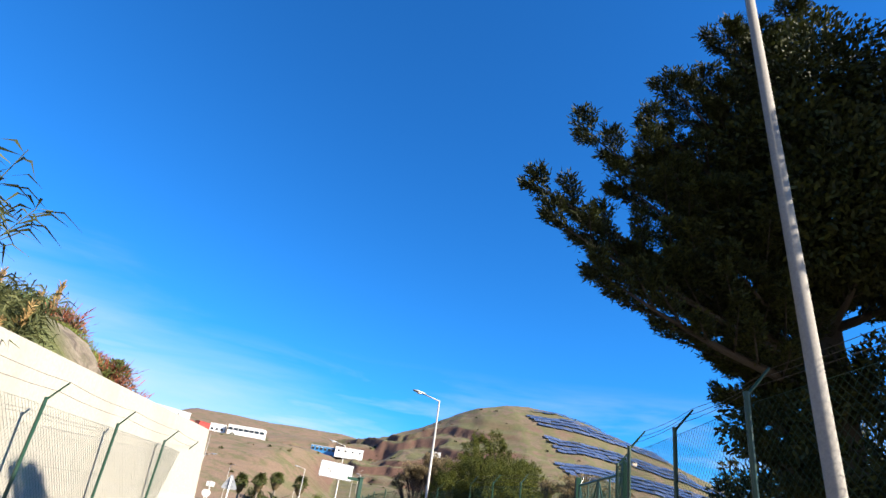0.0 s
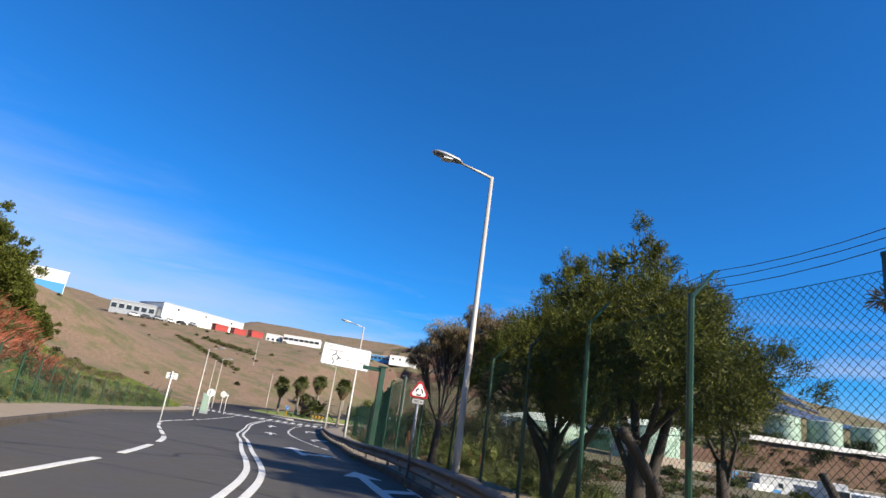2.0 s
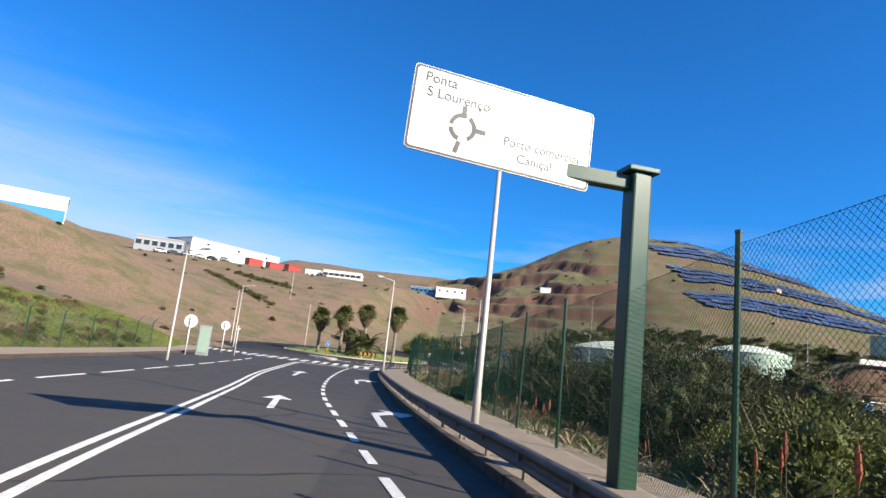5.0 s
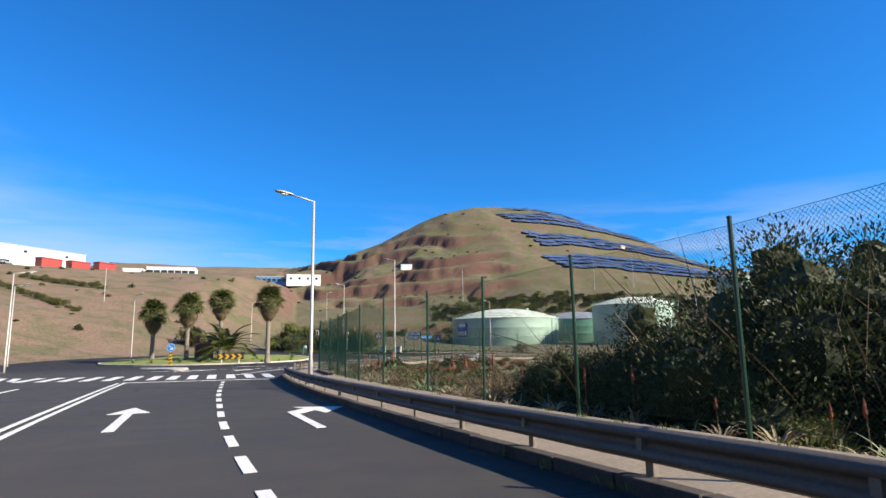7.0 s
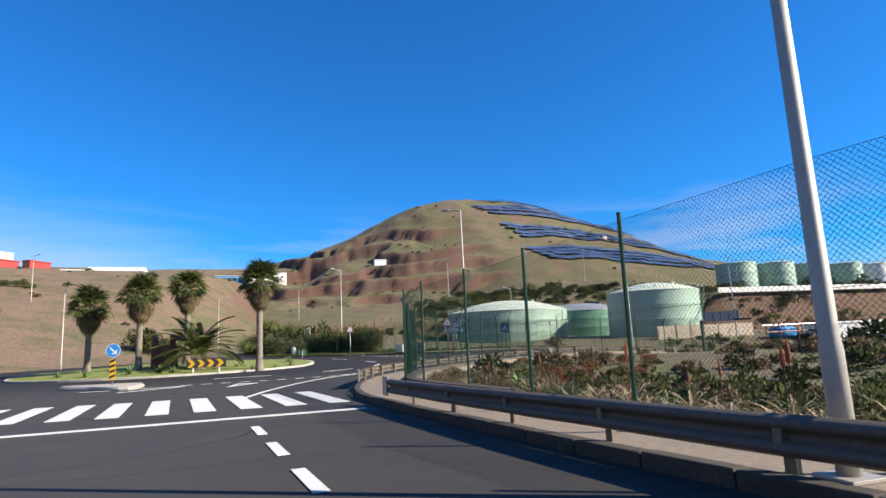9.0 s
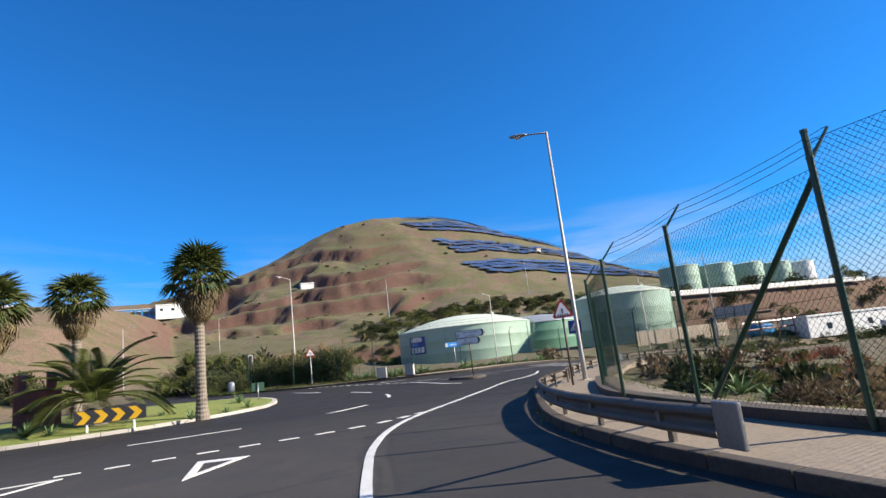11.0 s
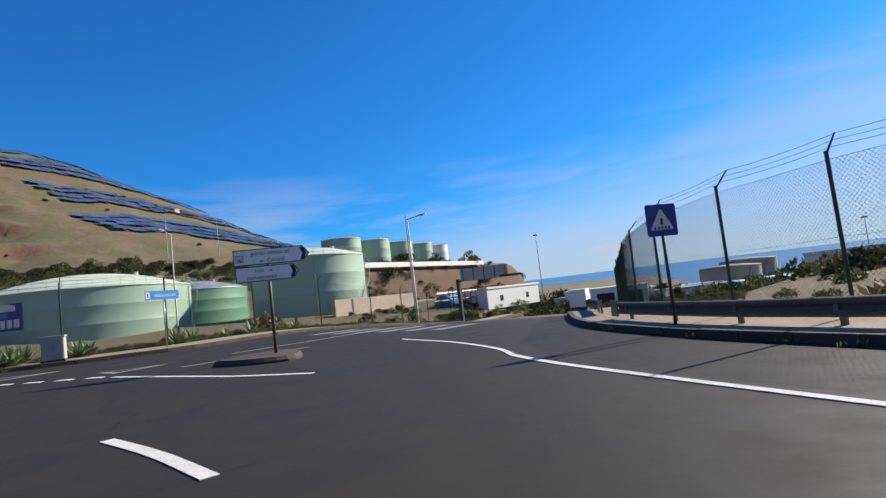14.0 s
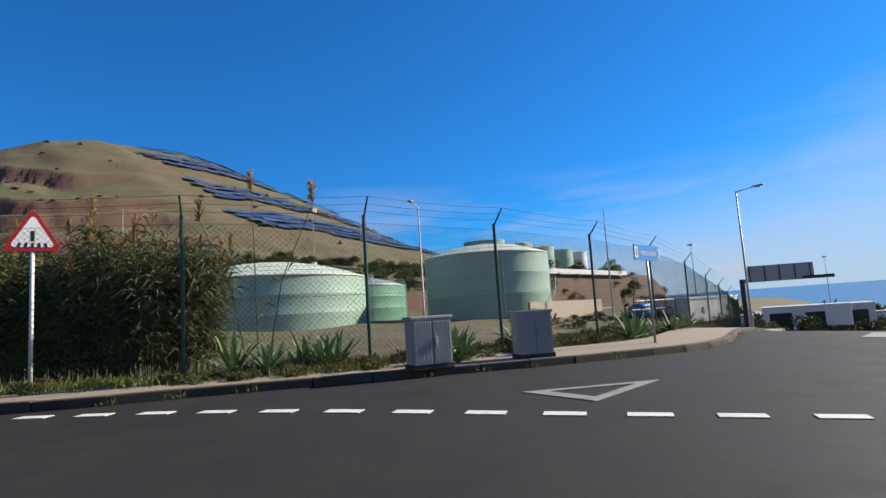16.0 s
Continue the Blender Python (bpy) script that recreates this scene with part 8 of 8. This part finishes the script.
scatter("giant_reed", REED, "clump of giant reeds with feathery plumes", "reeds", [(-10.6, 148.3), (-9.7, 147.4), (-11.9, 149.3), (-8.9, 146.6), (-10.5, 149.7), (-13.2, 150.2), (-8.2, 146.5, 0.85), (-12.2, 151.6), (-9.2, 148.7), (-14.9, 152.4, .9)], "reeds by the footway", smin=0.86, smax=1.02, z=lambda x, y: rz1(x, y) + 0.1)
scatter("giant_reed", REED, "clump of giant reeds above the concrete wall", "reeds", [(-10.3, 9.4, 1.0), (-11.0, 11.0, 0.9), (-10.1, 8.4, 1.0), (-10.8, 7.2, 1.1), (-10.4, 10.2, 0.8)], "reeds above the wall")
scatter("giant_reed", [reed_clump("giant_reed", 0.9, 1.9, 1500, 0)], "clump of pale reeds beside the road", "reeds", [(-19.5 + k * 1.0, 157.5 + (k % 3) * 0.7) for k in range(5)], "reeds beside the road")
plume = reed_clump("giant_reed", 0.25, 4.4, 30, 2, 3)
scatter("giant_reed", [plume], "single tall reed stalks with golden plumes", "reeds", [(-7.6, 144.5)], "reeds by the footway", smin=1.0, smax=1.0, z=lambda x, y: rz1(x, y) + 0.1)


# palms on the island
def fan_leaf(name, size, blades_n, mat, droop):
    vs, fs = [], []
    mb = MB().tube([(0, 0, 0), (size * 0.28, 0, 0.02), (size * 0.5, 0, -0.02)], [0.02, 0.014, 0.01], 4)
    vs, fs = list(mb.v), list(mb.f)
    hub = np.array([size * 0.5, 0, -0.02])
    for k in range(blades_n):
        a = radians(-78 + 156 * k / (blades_n - 1))
        L = size * (0.58 - 0.12 * abs(a))
        d = np.array([math.cos(a), math.sin(a), 0.10 * math.cos(k * 2.6)])
        s = np.array([-math.sin(a), math.cos(a), 0]) * size * 0.034
        m1 = hub + d * L * 0.55
        tip = hub + d * L + np.array([0, 0, -droop * L])
        b = len(vs)
        vs += [tuple(hub), tuple(m1 + s), tuple(tip), tuple(m1 - s), tuple(m1 + np.array([0, 0, -0.02]))]
        fs += [(b, b + 1, b + 4), (b + 1, b + 2, b + 4), (b + 2, b + 3, b + 4), (b + 3, b, b + 4)]
    me = bpy.data.meshes.new(name)
    me.from_pydata(vs, [], fs)
    me.materials.append(M[mat])
    me.update()
    return me


FAN = [fan_leaf("frond", 1.28, 17, "palm", 0.45), fan_leaf("frond", 1.2, 15, "palm", 0.6)]
DEAD = [fan_leaf("frond", 1.15, 13, "deadpalm", 0.6)]


def fan_palm(x, y, z, h, label, s=1.0, lean=0.0):
    t = thing("fan_palm", label, "palm tree", (x, y, z), group="palms on the island")
    prof = []
    k = 0
    hh = -0.2
    while hh < h:
        r = 0.20 + 0.1 * math.exp(-max(hh, 0) * 2.2) + 0.02 * (k % 2)
        prof.append((r * s, hh))
        hh += 0.09
        k += 1
    prof.append((0.12 * s, h))
    part("trunk", MB().lathe((0, 0, 0), [(r / s * 1.05, z) for r, z in prof], 14), "palmbark", t, "ringed grey-brown trunk")
    for i in range(46):
        a = 2.399 * i
        el = radians(82 - i * 2.1 + random.uniform(-6, 6))
        ob = part("frond", random.choice(FAN), None, t)
        ob.matrix_local = Matrix.Translation((0, 0, h + 0.12 - i * 0.006)) @ Matrix.Rotation(a, 4, "Z") @ Matrix.Rotation(-el, 4, "Y") @ Matrix.Rotation(random.uniform(-.3, .3), 4, "X") @ Matrix.Scale(s * random.uniform(0.85, 1.1), 4)
    for i in range(40):
        a = 2.399 * i + 0.5
        el = radians(-30 - i * 1.3 + random.uniform(-6, 6))
        ob = part("dry_frond", DEAD[0], None, t)
        ob.matrix_local = Matrix.Translation((math.cos(a) * 0.15, math.sin(a) * 0.15, h - 0.02 - i * 0.02)) @ Matrix.Rotation(a, 4, "Z") @ Matrix.Rotation(-el, 4, "Y") @ Matrix.Scale(s * random.uniform(0.7, 0.95), 4)
    return t


def isl_z(x, y):
    return rz1(x, y) + 0.13 + 0.38 * (1 - min(1, math.hypot(x - RB[0], y - RB[1]) / 11.0)) ** 0.8


for x, y, h, s, lab in ((-19.75, 124.0, 6.3, 1.4, "tall fan palm with a skirt of dry fronds"), (-25.9, 131.5, 6.2, 1.4, "fan palm with a skirt of dry fronds"), (-28.5, 127.2, 5.6, 1.4, "fan palm with a full skirt of dry fronds"), (-32.9, 130.5, 5.0, 1.4, "fan palm at the island's edge")):
    fan_palm(x, y, isl_z(x, y), h, lab, s)


# feather palm, low and spreading
def feather_leaf(name, L, mat):
    pts = [Vector((u * L * (1 - 0.12 * u), 0, L * (0.42 * u - 0.55 * u * u))) for u in np.linspace(0, 1, 9)]
    mb = MB().tube(pts, [0.028, 0.025, 0.022, 0.02, 0.017, 0.014, 0.011, 0.008, 0.004], 4)
    vs, fs = list(mb.v), list(mb.f)
    for k in range(34):
        u = 0.14 + 0.86 * k / 33
        i = min(int(u * 8), 7)
        p = pts[i].lerp(pts[i + 1], u * 8 - i)
        for sgn in (-1, 1):
            ll = L * 0.24 * (1 - 0.55 * abs(u - 0.45) * 1.4)
            d = Vector((0.55, sgn * 0.8, 0.22 - 0.5 * u)).normalized()
            w = Vector((0.022, 0, 0.004))
            b = len(vs)
            vs += [tuple(p), tuple(p + d * ll * 0.5 + w), tuple(p + d * ll + Vector((0, 0, -0.08 * ll))), tuple(p + d * ll * 0.5 - w)]
            fs.append((b, b + 1, b + 2, b + 3))
    me = bpy.data.meshes.new(name)
    me.from_pydata(vs, [], fs)
    me.materials.append(M[mat])
    me.update()
    return me


FEATHER = feather_leaf("frond", 2.3, "palm")


def feather_palm(x, y, z, s, label, n=34):
    t = thing("date_palm", label, "palm tree", (x, y, z))
    part("trunk", MB().lathe((0, 0, 0), [(0.34 * s, -0.1), (0.38 * s, 0.3), (0.32 * s, 0.6), (0.1 * s, 0.8)], 14), "palmbark", t)
    for i in range(n):
        el = radians(78 - i * 2.3 + random.uniform(-5, 5))
        ob = part("frond", FEATHER, None, t)
        ob.matrix_local = Matrix.Translation((0, 0, 0.65 * s)) @ Matrix.Rotation(2.399 * i, 4, "Z") @ Matrix.Rotation(-el + 0.35, 4, "Y") @ Matrix.Scale(s * random.uniform(0.8, 1.05), 4)


feather_palm(-24.3, 126.0, isl_z(-24.3, 126.0), 1.7, "low spreading date palm in the island's grass")
scatter("agave_plant", AGAVE, "small spiky plant in the island's grass", "plant", [(-26.4, 124.2, .9), (-25.4, 123.4, .7), (-21.6, 127.2, .5), (-20.2, 123.0, .5), (-18.7, 125.2, .5), (-17.6, 127.4, .6), (-17.8, 131.5, .7), (-28.2, 123.6, .8), (-31, 123.9, .6), (-33.2, 125.6, .6)], "spiky plants in the grass", z=isl_z, smin=0.8, smax=1.0)
for x, y, s in ((118, 139, 1.2), (132, 158, 1.3), (105, 171, 1.2), (140, 146, 1.5), (160, 152, 1.2), (196, 133, 1.5)):
    fan_palm(x, y, at(x, y), 3.2 * s, "far fan palm among the port buildings", s * 1.3)

# rusty iron sculpture on the island
t = thing("iron_sculpture", "rusty iron block sculpture on the island", "sculpture", (-27.0, 128.6, isl_z(-27, 128.6)))
part("block", MB().cbox((0, 0, 0.9), (1.9, 0.5, 1.9), 0.05, 0.3).cbox((0.55, 0.1, 2.1), (0.45, 0.4, 0.9), 0.05, 0.2).cbox((-0.7, -0.1, 1.9), (0.4, 0.35, 1.3), 0.05, 0.9), "pipe", t)

# grass tufts along kerbs and on the island
def tufts(name, label, pts, n_each, h, mat="grass"):
    c = np.repeat(np.array(pts), n_each, 0) + np.c_[rng.normal(size=(len(pts) * n_each, 2)) * 0.09, np.zeros(len(pts) * n_each)]
    d = np.c_[rng.normal(size=(len(c), 2)) * 0.45, np.ones(len(c))]
    v, f = blades(c, d, h, 0.006 + h * 0.02, 0.15)
    tagged(part(name, mesh_of(name, [(v, f)], [mat]), None, None, label), category="grass", kind="stuff")


pts = []
for _ in range(1500):
    a, q = random.uniform(0, 6.28), math.sqrt(random.random()) * 10.9
    x, y = RB[0] + q * math.cos(a), RB[1] + q * math.sin(a)
    pts.append((x, y, isl_z(x, y) - 0.03))
tufts("grass", "short grass blades on the island", pts, 14, 0.07)
pts = [(x + random.uniform(-.1, .1), y + random.uniform(-.1, .1), rz1(x, y) + 0.13) for x, y in offset(kr_q, 2.6) if random.random() < 0.8]
pts += [(x, y, rz1(x, y) + 0.01) for x, y in offset(kr_q, -0.03) if random.random() < 0.25] + [(x, y, rz1(x, y) + 0.01) for x, y in offset(kn_q, 0.04) if random.random() < 0.6]
tufts("weeds", "weeds growing along kerbs and footway edges", pts, 16, 0.12)
pts = []
for x, y in offset(smooth_line(FR_ALL, 0.5), 0.6):
    for _ in range(3):
        px, py = x + random.uniform(-.3, 1.2), y + random.uniform(-.5, .5)
        pts.append((px, py, at(px, py) - 0.02))
tufts("grass", "green grass at the foot of the fence", pts, 16, 0.2)
pts = []
for _ in range(6500):
    y = random.uniform(22, 100)
    pts.append((float(np.interp(y, KL_Y, KL_X)) - random.uniform(2.5, 12), y, -0.02))
pts = np.array(pts)
pts[:, 2] += land(pts[:, 0], pts[:, 1])
tufts("grass", "yellow-green grass on the bank", pts, 9, 0.3)
pts = [(x + random.uniform(-1.4, 0.4), y + random.uniform(0.1, 1.6), rz1(x, y) + 0.05) for x, y in smooth_line(FN[:9], 0.2) for _ in range(7)]
tufts("grass", "lush green grass under the tank fence", pts, 16, 0.28)

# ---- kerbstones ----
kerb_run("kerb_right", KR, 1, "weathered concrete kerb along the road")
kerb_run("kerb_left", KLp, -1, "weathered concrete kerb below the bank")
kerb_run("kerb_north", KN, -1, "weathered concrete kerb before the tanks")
kerb_run("kerb_island", ISL[::-1] + ISL[-1:], 1, "pale rough kerb round the island", "whitekerb", 0.14, 0.3)
kerb_run("kerb_start", [(2.35, -20), (2.3, 0), (2.15, 10), (1.75, 18)], 1, "weathered concrete kerb before the gate")
